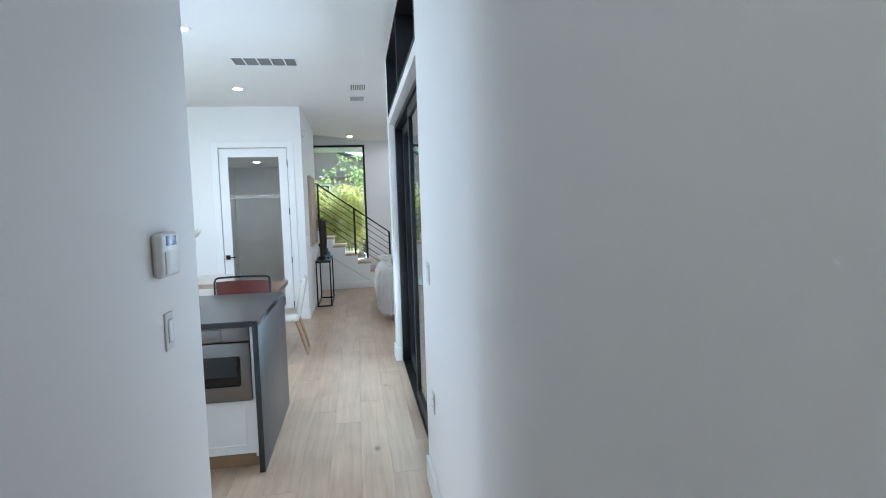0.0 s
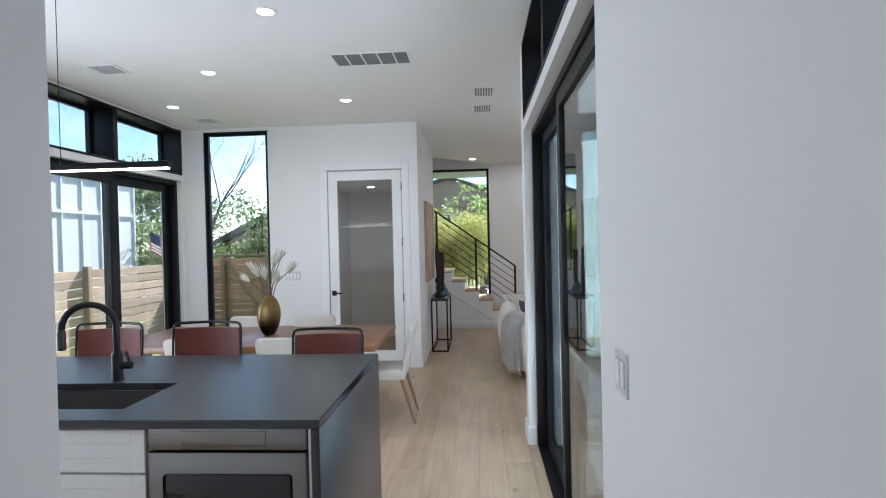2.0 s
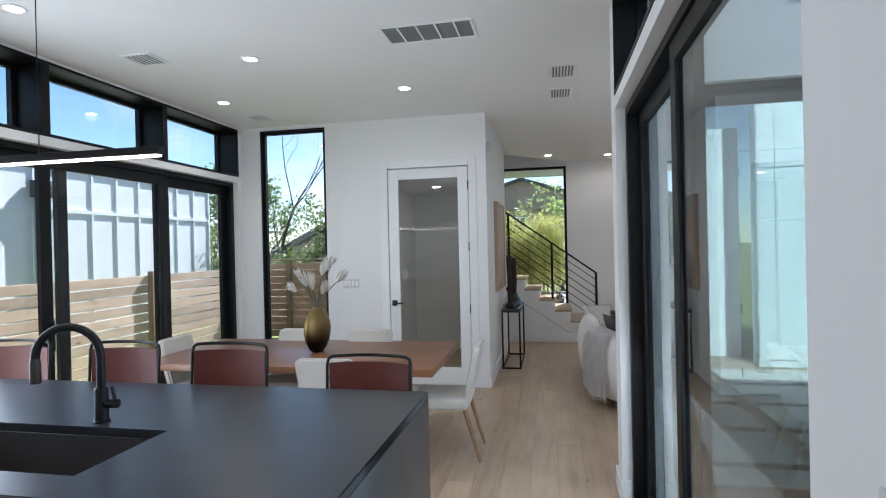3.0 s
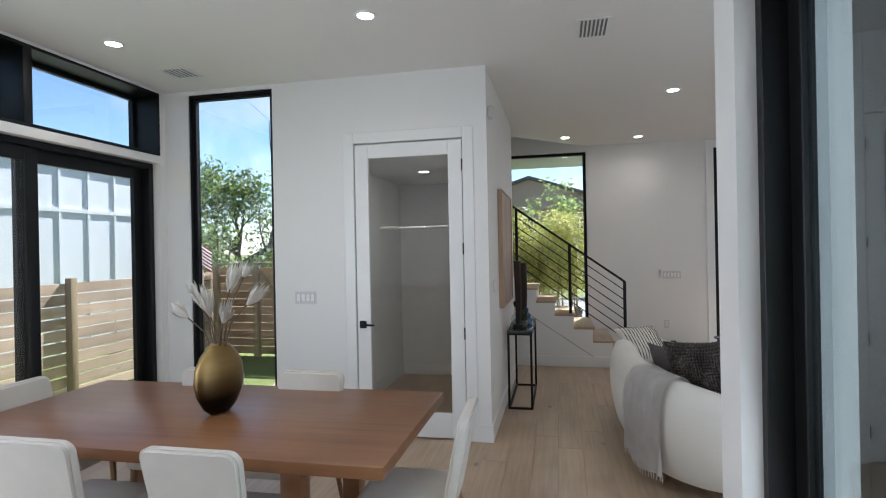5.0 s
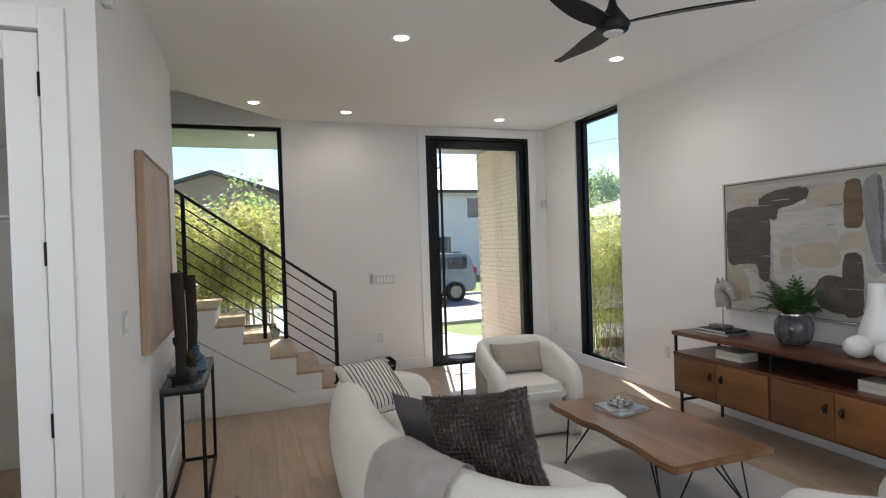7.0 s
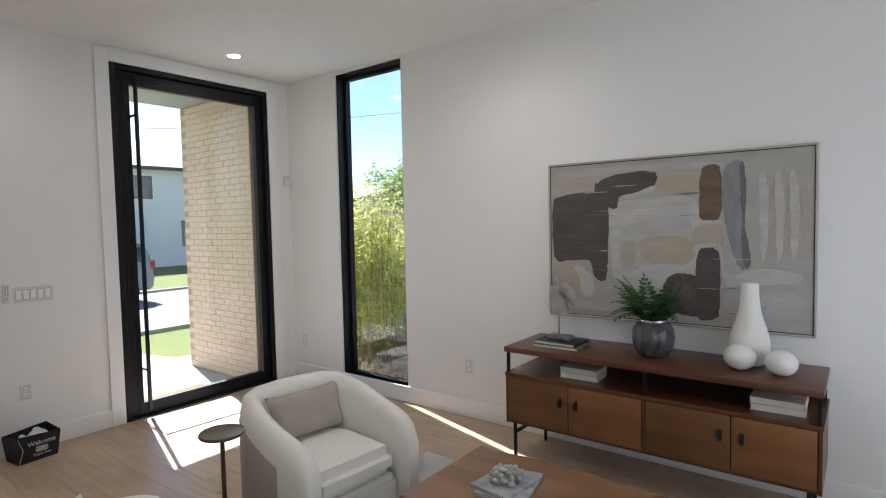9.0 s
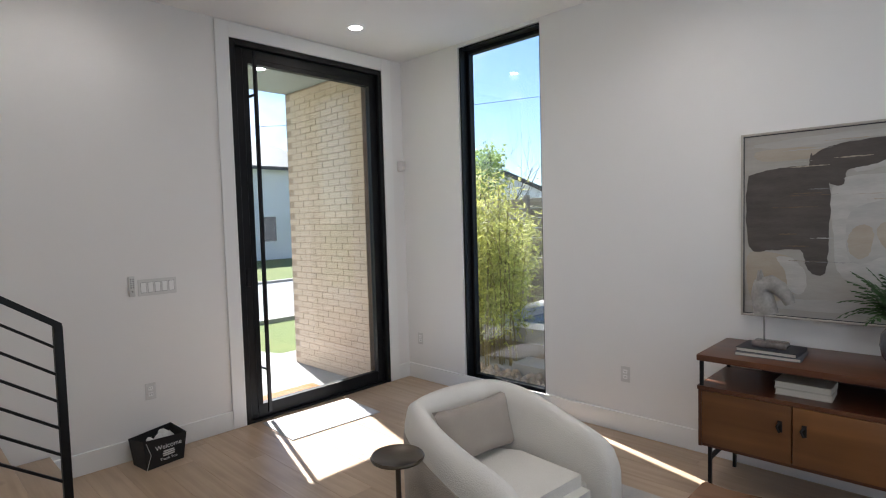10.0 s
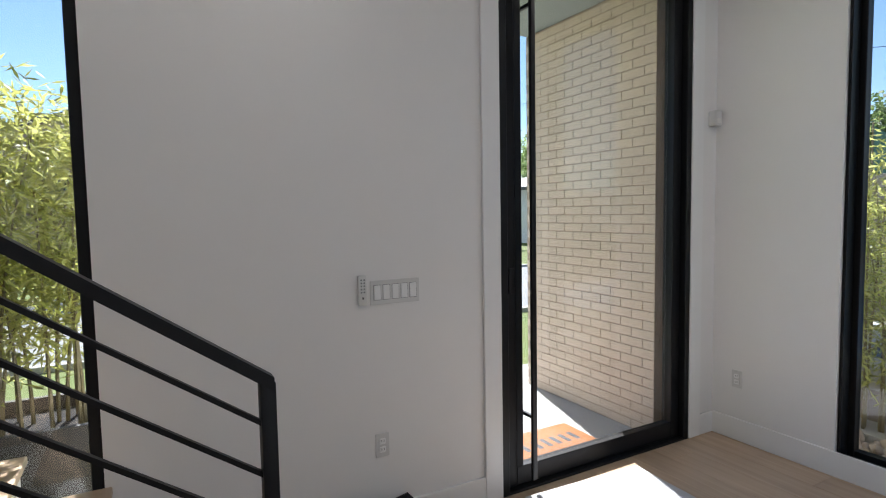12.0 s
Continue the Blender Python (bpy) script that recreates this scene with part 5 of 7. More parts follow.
pt = thing("potted_fern", (4.16, 8.66, 0.80), "green fern in a streaked grey glazed pot", "potted plant")
pot = lathe([(0.065, 0.0), (0.09, 0.012), (0.118, 0.06), (0.128, 0.11), (0.122, 0.165), (0.095, 0.205), (0.078, 0.212), (0.076, 0.228), (0.068, 0.228), (0.066, 0.19)], 36)
part("pot", pot, mat("streaked_grey_glaze", (0.022, 0.019, 0.019), 0.1, var=0.5, scale=9, fine=40, stretch=(3, 3, 0.45), ramp=(0.16, 0.16, 0.175)), pt, "dark glazed pot with pale streaks")
part("rim", lathe([(0.079, 0.212), (0.081, 0.214), (0.081, 0.228), (0.078, 0.230), (0.070, 0.229)], 36), mat("silver_rim", (0.55, 0.53, 0.5), 0.25, 1.0), pt, "silver rim")
part("soil", lathe([(0.06, 0.18), (0.065, 0.2)], 20), DARKC, pt)
FERN = leaf_mat("fern_leaf", (0.026, 0.070, 0.016), (0.045, 0.105, 0.028), 0.2)
rng = random.Random(11)
lf, fs = bmesh.new(), bmesh.new()
for k in range(40):
    a = rng.uniform(0, math.tau)
    lean = rng.uniform(0.4, 1.55)
    ln = rng.uniform(0.22, 0.34)
    dirv = Vector((math.cos(a), math.sin(a), 0))
    prev, pts = Vector((0.02 * math.cos(a), 0.02 * math.sin(a), 0.20)), []
    for s in range(11):
        f = s / 10
        ang = (math.pi / 2 - lean * 0.55) - lean * f * 1.0
        prev = prev + (dirv * math.cos(ang) + Vector((0, 0, math.sin(ang)))) * ln / 10
        pts.append(prev.copy())
    pts = [Vector((min(q.x, 0.20), q.y, q.z)) for q in pts]
    tube(pts, 0.0014, 4, fs)
    sidev = dirv.cross(Vector((0, 0, 1)))
    for s in range(1, 11):
        f = s / 10
        wd = 0.062 * math.sin(math.pi * min(1, 0.15 + 0.85 * f)) + 0.008
        d = (pts[s] - pts[s - 1]).normalized()
        for sg in (-1, 1):
            p = pts[s - 1]
            tip = p + sidev * sg * wd + d * 0.020 - Vector((0, 0, 0.006))
            lf.faces.new([lf.verts.new(q) for q in (p, p + d * 0.020 + sidev * sg * wd * 0.5, tip, p - d * 0.010 + sidev * sg * wd * 0.45)])
tagged(part("fronds", lf, FERN, pt, "green fern fronds", None), kind="stuff")
tagged(part("stalks", fs, FERN, pt), kind="stuff")

CERAM = mat("white_matt_ceramic", (0.76, 0.74, 0.70), 0.6, var=0.03, fine=60, bump=0.3, bump_scale=80)
for x, y, r in ((4.09, 8.17, 0.082), (4.07, 7.97, 0.078)):
    o = thing("ceramic_ball", (x, y, 0.80), "white grooved ceramic ball on the credenza", "ornament", "white ceramic balls")
    b = bmesh.new()
    rings = []
    for j in range(25):
        th = math.pi * (j + 0.02) / 24.04
        rr = r * (1 + 0.02 * math.cos(j * math.pi))
        rings.append((max(rr * math.sin(th), 0.002), 0.86 * (r - rr * math.cos(th)) + 0.001))
    part("ball", lathe(rings, 28, bm=b), CERAM, o, "", 60)
bo = thing("bottle_vase", (4.24, 8.145, 0.80), "tall white ribbed ceramic bottle vase", "vase")
pr = [(0.06, 0.0), (0.078, 0.01)]
for j in range(30):
    z = 0.02 + 0.435 * j / 29
    base = 0.045 + 0.058 * math.exp(-((z - 0.12) / 0.155) ** 2)
    pr.append((base * (1 + 0.03 * (j % 2)), z))
pr += [(0.043, 0.468), (0.036, 0.462)]
part("body", lathe(pr, 32), CERAM, bo, "", 30)

# ---- painting ----
pa = thing("abstract_painting", (XE, 8.66, 0.953), "large abstract painting in brown, grey and cream, thin frame", "painting")
PWID, PHEI = 1.652, 1.102
CANV = mat("cream_paint_canvas", (0.43, 0.41, 0.375), 0.75, var=0.14, scale=3, fine=22, stretch=(1, 1, 4), bump=0.4, bump_scale=70, ramp=(0.34, 0.32, 0.29))
part("canvas", box(-0.032, -0.004, -PWID / 2 + 0.01, PWID / 2 - 0.01, 0.01, PHEI - 0.01), CANV, pa, "cream painted canvas", None)
part("frame", ring("x", -0.042, -0.001, -PWID / 2, PWID / 2, 0, PHEI, 0.014), mat("pale_champagne_frame", (0.50, 0.46, 0.41), 0.4, 0.3), pa, "thin champagne frame")
part("inner_edge", ring("x", -0.036, -0.03, -PWID / 2 + 0.014, PWID / 2 - 0.014, 0.014, PHEI - 0.014, 0.005, bevel=0), DARKC, pa)
DB = mat("dark_umber_paint", (0.055, 0.045, 0.04), 0.6, var=0.3, scale=5, fine=40, stretch=(1, 1, 5), bump=0.5, bump_scale=80, ramp=(0.10, 0.085, 0.075))
BR = mat("brown_paint", (0.10, 0.062, 0.035), 0.6, var=0.3, scale=6, fine=40, stretch=(1, 1, 4), ramp=(0.17, 0.12, 0.08))
GY = mat("grey_paint", (0.27, 0.27, 0.28), 0.6, var=0.2, scale=6, fine=40, stretch=(1, 4, 1), ramp=(0.17, 0.17, 0.18))
TN = mat("tan_paint", (0.36, 0.30, 0.225), 0.7, var=0.12, scale=4, fine=30, stretch=(1, 1, 4), ramp=(0.43, 0.385, 0.325))
WH = mat("white_paint_stroke", (0.53, 0.515, 0.485), 0.7, var=0.14, scale=5, fine=30, stretch=(1, 1, 4))

GY2 = mat("pale_grey_wash", (0.36, 0.35, 0.335), 0.7, var=0.15, scale=4, fine=26, stretch=(1, 1, 5), ramp=(0.46, 0.445, 0.42))
GY3 = mat("slate_grey_paint", (0.10, 0.10, 0.105), 0.6, var=0.2, scale=6, fine=40, stretch=(1, 4, 1), ramp=(0.17, 0.165, 0.165))
DB2 = mat("thin_umber_paint", (0.035, 0.028, 0.026), 0.6, var=0.35, scale=9, fine=50, bump=0.5, bump_scale=80, ramp=(0.15, 0.125, 0.11))
BRUSH = random.Random(44)


def stroke(outline, material, lift, name="paint_patch"):
    b = bmesh.new()
    pts = smooth_line([((0.5 - u) * (PWID - 0.05), v * (PHEI - 0.06) + 0.03, 0) for u, v in outline], 9, True)
    pts = [p + Vector((BRUSH.uniform(-0.004, 0.004), BRUSH.uniform(-0.002, 0.002), 0)) for p in pts]
    lim = PWID / 2 - 0.022
    pts = [Vector((min(max(p.x, -lim), lim), min(max(p.y, 0.022), PHEI - 0.022), 0)) for p in pts]
    f = b.faces.new([b.verts.new((-0.0325 - lift, p.x, p.y)) for p in pts])
    ret = bmesh.ops.extrude_face_region(b, geom=[f])
    for v in [g for g in ret["geom"] if isinstance(g, bmesh.types.BMVert)]:
        v.co.x += lift + 0.0004
    bmesh.ops.triangulate(b, faces=b.faces[:])
    part(name, b, material, pa, "", None)


# pale ground: grey and tan washes, then the white passages
stroke([(0.037, 0.965), (0.356, 0.985), (0.675, 0.965), (0.694, 0.93), (0.417, 0.95), (0.131, 0.93)], GY2, 0.0010)
stroke([(0.037, 0.92), (0.158, 0.93), (0.252, 0.91), (0.243, 0.87), (0.144, 0.86), (0.05, 0.87)], TN, 0.0014)
stroke([(0.479, 0.90), (0.58, 0.92), (0.646, 0.88), (0.646, 0.80), (0.561, 0.78), (0.479, 0.80)], TN, 0.0014)
stroke([(0.282, 0.72), (0.429, 0.76), (0.599, 0.76), (0.636, 0.60), (0.627, 0.30), (0.479, 0.20), (0.306, 0.22), (0.276, 0.45)], WH, 0.0012)
stroke([(0.319, 0.55), (0.429, 0.63), (0.58, 0.64), (0.608, 0.50), (0.58, 0.38), (0.454, 0.36), (0.331, 0.30)], GY2, 0.0016)
stroke([(0.405, 0.50), (0.524, 0.53), (0.608, 0.49), (0.599, 0.37), (0.505, 0.34), (0.417, 0.38)], TN, 0.0020)
stroke([(0.325, 0.46), (0.356, 0.50), (0.386, 0.47), (0.38, 0.36), (0.349, 0.32), (0.319, 0.37)], TN, 0.0023)
stroke([(0.01, 0.33), (0.104, 0.34), (0.158, 0.30), (0.171, 0.16), (0.131, 0.08), (0.023, 0.08)], TN, 0.0014)
stroke([(0.104, 0.32), (0.158, 0.31), (0.198, 0.22), (0.185, 0.12), (0.144, 0.14), (0.131, 0.24)], WH, 0.0018)
stroke([(0.01, 0.06), (0.243, 0.09), (0.505, 0.08), (0.505, 0.03), (0.243, 0.025), (0.01, 0.03)], GY2, 0.0012)
# dark block with its tail, and the bar that leaves its top
stroke([(0.005, 0.74), (0.037, 0.80), (0.158, 0.825), (0.243, 0.80), (0.267, 0.66), (0.262, 0.40), (0.256, 0.25), (0.226, 0.225), (0.198, 0.27), (0.178, 0.36), (0.091, 0.36), (0.013, 0.38)], DB, 0.0028)
stroke([(0.205, 0.83), (0.235, 0.90), (0.331, 0.935), (0.46, 0.93), (0.454, 0.83), (0.392, 0.79), (0.319, 0.79), (0.3, 0.71), (0.256, 0.73)], DB, 0.0032)
stroke([(0.205, 0.835), (0.209, 0.885), (0.213, 0.88), (0.218, 0.83)], DB, 0.0036)
stroke([(0.337, 0.795), (0.392, 0.81), (0.451, 0.845), (0.456, 0.815), (0.392, 0.785), (0.343, 0.775)], WH, 0.0038)
# brown, tan and dark uprights, the grey band
stroke([(0.636, 0.90), (0.651, 0.945), (0.698, 0.94), (0.709, 0.80), (0.701, 0.635), (0.636, 0.635), (0.63, 0.76)], BR, 0.0028)
stroke([(0.622, 0.612), (0.665, 0.622), (0.708, 0.612), (0.708, 0.598), (0.665, 0.604), (0.622, 0.598)], WH, 0.0038)
stroke([(0.613, 0.57), (0.675, 0.59), (0.708, 0.58), (0.708, 0.46), (0.646, 0.45), (0.608, 0.47)], TN, 0.0024)
stroke([(0.715, 0.90), (0.74, 0.955), (0.776, 0.955), (0.786, 0.80), (0.789, 0.60), (0.803, 0.40), (0.783, 0.33), (0.754, 0.40), (0.726, 0.58), (0.712, 0.75)], GY, 0.0028)
stroke([(0.77, 0.93), (0.783, 0.94), (0.791, 0.80), (0.786, 0.60), (0.776, 0.70)], GY3, 0.0034)
stroke([(0.779, 0.58), (0.79, 0.56), (0.809, 0.38), (0.793, 0.34), (0.779, 0.44)], GY3, 0.0036)
stroke([(0.622, 0.40), (0.641, 0.455), (0.684, 0.455), (0.705, 0.38), (0.703, 0.10), (0.689, 0.035), (0.627, 0.03), (0.617, 0.2)], DB, 0.0034)
stroke([(0.505, 0.25), (0.542, 0.295), (0.608, 0.29), (0.636, 0.24), (0.636, 0.06), (0.58, 0.04), (0.514, 0.08), (0.492, 0.16)], DB2, 0.0030)
stroke([(0.442, 0.345), (0.533, 0.355), (0.608, 0.33), (0.608, 0.31), (0.533, 0.32), (0.454, 0.325)], WH, 0.0038)
stroke([(0.61, 0.44), (0.615, 0.47), (0.655, 0.485), (0.694, 0.478), (0.675, 0.462), (0.627, 0.452)], WH, 0.0040)
stroke([(0.701, 0.47), (0.713, 0.44), (0.723, 0.33), (0.747, 0.295), (0.719, 0.28), (0.71, 0.36)], WH, 0.0040)
# pale loops towards the end of the canvas
for u in (0.835, 0.885, 0.93):
    stroke([(u, 0.86), (u + 0.018, 0.87), (u + 0.030, 0.70), (u + 0.026, 0.46), (u + 0.010, 0.38), (u + 0.004, 0.60)], WH, 0.0022)
    stroke([(u + 0.036, 0.80), (u + 0.050, 0.84), (u + 0.058, 0.66), (u + 0.050, 0.48), (u + 0.040, 0.46), (u + 0.042, 0.62)], TN, 0.0020)
stroke([(0.726, 0.27), (0.83, 0.34), (0.958, 0.32), (0.958, 0.27), (0.845, 0.25), (0.754, 0.22)], WH, 0.0016)
stroke([(0.726, 0.20), (0.83, 0.22), (0.958, 0.20), (0.958, 0.08), (0.83, 0.06), (0.733, 0.08)], GY2, 0.0014)
for k in range(30):
    u0, v0, ln = BRUSH.uniform(0.02, 0.8), BRUSH.uniform(0.05, 0.95), BRUSH.uniform(0.06, 0.16)
    th = BRUSH.uniform(0.0012, 0.003)
    dark = u0 < 0.2 and 0.3 < v0 < 0.8
    stroke([(u0, v0), (u0 + ln * 0.5, v0 + th), (u0 + ln, v0), (u0 + ln * 0.5, v0 - th)], (BR if dark else (TN, GY2, GY)[k % 3]), 0.0044, "brush_streak")

# ---- console table things ----
for y, h, lean, x in ((9.60, 0.70, -3, 0.01), (10.12, 0.66, 2, 0.03)):
    s = thing("driftwood_sculpture", (x, y, 0.79), "tall dark driftwood plank standing on a black base", "sculpture", "driftwood on the console")
    part("base", box(-0.05, 0.05, -0.05, 0.05, 0, 0.05, 0.004), BLACK, s)
    part("plank", tube([(0, 0, 0.04), (0.008, lean * 0.004, 0.3), (0, lean * 0.012, h)], [0.03, 0.036, 0.038], 7), mat("dark_driftwood", (0.045, 0.028, 0.02), 0.8, var=0.35, scale=8, fine=50, stretch=(1, 1, 0.2), bump=0.9, bump_scale=40), s)
BLUEG = mat("blue_glass_glaze", (0.03, 0.085, 0.20), 0.08, var=0.3, scale=9, fine=30, ramp=(0.10, 0.20, 0.33))
bt = thing("blue_bottle", (0.075, 9.92, 0.79), "blue glass bottle vase on the console", "vase")
part("body", lathe([(0.04, 0), (0.06, 0.01), (0.066, 0.05), (0.05, 0.10), (0.022, 0.13), (0.02, 0.17), (0.025, 0.175)], 24), BLUEG, bt)
dc = thing("glass_decanter", (-0.03, 9.78, 0.79), "clear glass decanter with dark stopper on the console", "decanter")
part("body", lathe([(0.04, 0), (0.05, 0.01), (0.05, 0.10), (0.02, 0.15), (0.018, 0.21)], 24), glass_mat("decanter_glass", (0.88, 0.90, 0.92), 0.12), dc)
part("stopper", lathe([(0.014, 0.205), (0.024, 0.23), (0.024, 0.26), (0.01, 0.27)], 16), BLACK, dc, "dark stopper")
ag = thing("small_succulent", (0.05, 9.80, 0.79), "spiky green succulent in a dark pot", "potted plant")
part("pot", lathe([(0.03, 0), (0.045, 0.05), (0.042, 0.055)], 20), GREYC, ag)
b = bmesh.new()
for k in range(26):
    a = k * 2.4
    el = 0.35 + 0.045 * k
    d = Vector((math.cos(a) * math.cos(el), math.sin(a) * math.cos(el), math.sin(el)))
    s = d.cross(Vector((0, 0, 1))).normalized() * 0.011
    p = Vector((0, 0, 0.05))
    vs = [b.verts.new(q) for q in (p - s * 0.6, p + s * 0.6, p + d * 0.07 + s, p + d * 0.14, p + d * 0.07 - s)]
    b.faces.new(vs)
tagged(part("leaves", b, mat("succulent_leaf", (0.09, 0.10, 0.035), 0.55, var=0.2, island=0.4), ag, "", None), kind="stuff")
ty = thing("small_tray", (0.0, 9.93, 0.79), "low dark tray under the bottles", "tray")
part("base", box(-0.10, -0.04, -0.13, 0.13, 0.0, 0.012, 0.003), GREYC, ty)


# ---- wall fittings ----
def plate(axis, w, u, z, gangs, out, label, name="light_switch", toggles=True, high=0.115):
    """A wall plate at w on an axis, centred on u and z, standing out by the sign of out."""
    wid = 0.07 + 0.046 * (gangs - 1)
    at = (w, u, z) if axis == "x" else (u, w, z)
    p = thing(name, at, label, name.replace("_", " "))
    lo, hi = sorted((0.0, out * 0.006))
    part("plate", bx(axis, lo, hi, -wid / 2, wid / 2, -high / 2, high / 2, 0.002), PLASTIC, p)
    lo, hi = sorted((out * 0.005, out * 0.0095))
    for g in range(gangs):
        c = (g - (gangs - 1) / 2) * 0.046
        if toggles:
            part("rocker", bx(axis, lo, hi, c - 0.0165, c + 0.0165, -0.034, 0.034, 0.0015), TRIM, p)
            l2, h2 = sorted((out * 0.0062, out * 0.0066))
            part("gap", bx(axis, l2, h2, c - 0.0185, c + 0.0185, -0.036, 0.036), VENTG, p, "", None)
        else:
            for dz in (-0.02, 0.02):
                s = part("socket", bx(axis, lo, hi, c - 0.016, c + 0.016, dz - 0.014, dz + 0.014, 0.004), TRIM, p)
                l3, h3 = sorted((out * 0.0085, out * 0.0102))
                for du in (-0.006, 0.006):
                    part("slot", bx(axis, l3, h3, c + du - 0.0012, c + du + 0.0012, dz - 0.004, dz + 0.006), OUTLETP, s, "", None)
    return p


plate("x", HALL_R, 2.94, 1.262, 2, -1, "white double rocker switch on the hallway wall")
plate("x", HALL_L, 1.828, 1.255, 1, 1, "white single rocker switch on the hallway wall")
plate("x", HALL_R, 2.88, 0.575, 1, -1, "white double wall outlet low on the hallway wall", "wall_outlet", False)
plate("y", WALL_Y, -1.806, 1.213, 4, -1, "white four-gang switch plate beside the pantry door")
plate("x", PAN_X, 8.815, 1.287, 2, 1, "white double rocker switch beside the canvas")
plate("x", PAN_X, 8.62, 0.45, 1, 1, "white wall outlet beside the console table", "wall_outlet", False)
plate("y", YN, 2.068, 1.178, 5, -1, "white five-gang switch plate beside the entrance")
plate("y", YN, 1.984, 0.446, 1, -1, "white wall outlet beside the entrance", "wall_outlet", False)
plate("x", XE, 12.42, 0.41, 1, -1, "white wall outlet in the corner by the entrance", "wall_outlet", False)
plate("x", XE, 10.26, 0.432, 1, -1, "white wall outlet on the living room wall", "wall_outlet", False)
rc = thing("remote_control", (1.90, YN, 1.19), "slim white fan remote in a wall holder", "remote control")
part("body", box(-0.02, 0.02, -0.022, 0, -0.065, 0.075, 0.006), PLASTIC, rc)
for j in range(5):
    for s in (-1, 1):
        part("button", box(0.007 * s - 0.0035, 0.007 * s + 0.0035, -0.0235, -0.0215, 0.05 - 0.014 * j, 0.057 - 0.014 * j), VENTG, rc, "", None)
part("logo_dot", box(-0.004, 0.004, -0.0235, -0.0215, -0.035, -0.025), OUTLETP, rc, "", None)
kp = thing("alarm_keypad", (HALL_L, 1.815, 1.49), "white alarm keypad with a blue display on the hallway wall", "keypad")
part("body", box(0.0, 0.03, -0.09, 0.085, -0.066, 0.068, 0.016, 4), PLASTIC, kp)
part("display", box(0.0285, 0.0312, -0.045, 0.045, 0.028, 0.058, 0.001), mat("blue_lcd", (0.10, 0.20, 0.42), 0.2), kp, "blue display")
part("flap", box(0.0285, 0.034, -0.062, 0.055, -0.056, 0.012, 0.003), PLASTIC, kp)
se = thing("motion_sensor", (4.385, YN - 0.03, 2.13), "small white motion sensor in the corner", "sensor")
part("body", box(-0.032, 0.032, -0.03, 0.03, -0.05, 0.055, 0.012, 3), PLASTIC, se)
part("lens", box(-0.02, 0.02, -0.034, -0.028, -0.03, 0.0, 0.002), CERAM, se)
sp = thing("corner_sensor", (PAN_X, 8.60, 2.79), "small white sensor box high on the wall corner", "sensor")
part("body", box(0.0, 0.05, -0.035, 0.035, -0.05, 0.06, 0.012, 3), PLASTIC, sp)

# ---- entrance floor things ----
dm = thing("doormat", (3.155, 12.255, 0.0), "pale grey woven doormat inside the entrance", "doormat", turn=-3)
part("mat", box(-0.40, 0.40, -0.25, 0.25, 0.0, 0.009, 0.003), mat("pale_grey_weave", (0.52, 0.53, 0.54), 0.9, var=0.08, scale=4, fine=120, bump=0.6, bump_scale=200), dm)
co = thing("outdoor_doormat", (3.30, 13.10, -0.05), "orange coir doormat outside the entrance", "doormat")
part("mat", box(-0.42, 0.42, -0.22, 0.2, 0.0, 0.014, 0.003), mat("orange_coir", (0.42, 0.17, 0.06), 0.95, var=0.12, fine=120, bump=0.9, bump_scale=180), co)
for i, x in enumerate((-0.28, -0.2, -0.12, -0.02, 0.06, 0.14, 0.22, 0.3)):
    part("letter_bar", box(x, x + 0.035, -0.07, 0.05, 0.013, 0.0155), DARKC, co, "", None)
bag = thing("shoe_cover_box", (1.96, 12.43, 0.0), "black fabric basket of white shoe covers with welcome lettering", "basket", turn=8)
BAGM = mat("black_canvas", (0.010, 0.010, 0.011), 0.7, var=0.2, fine=120, bump=0.3)
b = bmesh.new()
lo = [(-0.125, -0.09), (0.125, -0.09), (0.125, 0.09), (-0.125, 0.09)]
r0 = [b.verts.new((x, y, 0.0)) for x, y in lo]
r1 = [b.verts.new((x * 1.16, y * 1.16, 0.185 + (0.02 if i in (0, 2) else -0.004))) for i, (x, y) in enumerate(lo)]
r2 = [b.verts.new((x * 1.12, y * 1.12, 0.18 + (0.02 if i in (0, 2) else -0.004))) for i, (x, y) in enumerate(lo)]
r3 = [b.verts.new((x * 0.98, y * 0.98, 0.01)) for x, y in lo]
for u, v in ((r0, r1), (r1, r2), (r2, r3)):
    for k in range(4):
        b.faces.new((u[k], u[(k + 1) % 4], v[(k + 1) % 4], v[k]))
b.faces.new(r0)
b.faces.new(r3)
part("body", b, BAGM, bag, "", None)
rng = random.Random(2)
for k in range(7):
    q = bmesh.new()
    bmesh.ops.create_icosphere(q, subdivisions=2, radius=0.05, matrix=Matrix.LocRotScale((rng.uniform(-0.07, 0.07), rng.uniform(-0.05, 0.05), rng.uniform(0.13, 0.17)), Euler((rng.random() * 3, rng.random() * 3, 0)), (1.2, 0.7, 0.45)))
    part("shoe_cover", q, PLASTIC, bag, "crumpled white shoe cover", 60)
part("cord", tube([(-0.13, -0.112, 0.19), (-0.10, -0.107, 0.10), (-0.125, -0.096, 0.004)], 0.002, 5), PLASTIC, bag)
LET = mat("white_print", (0.75, 0.75, 0.74), 0.6)


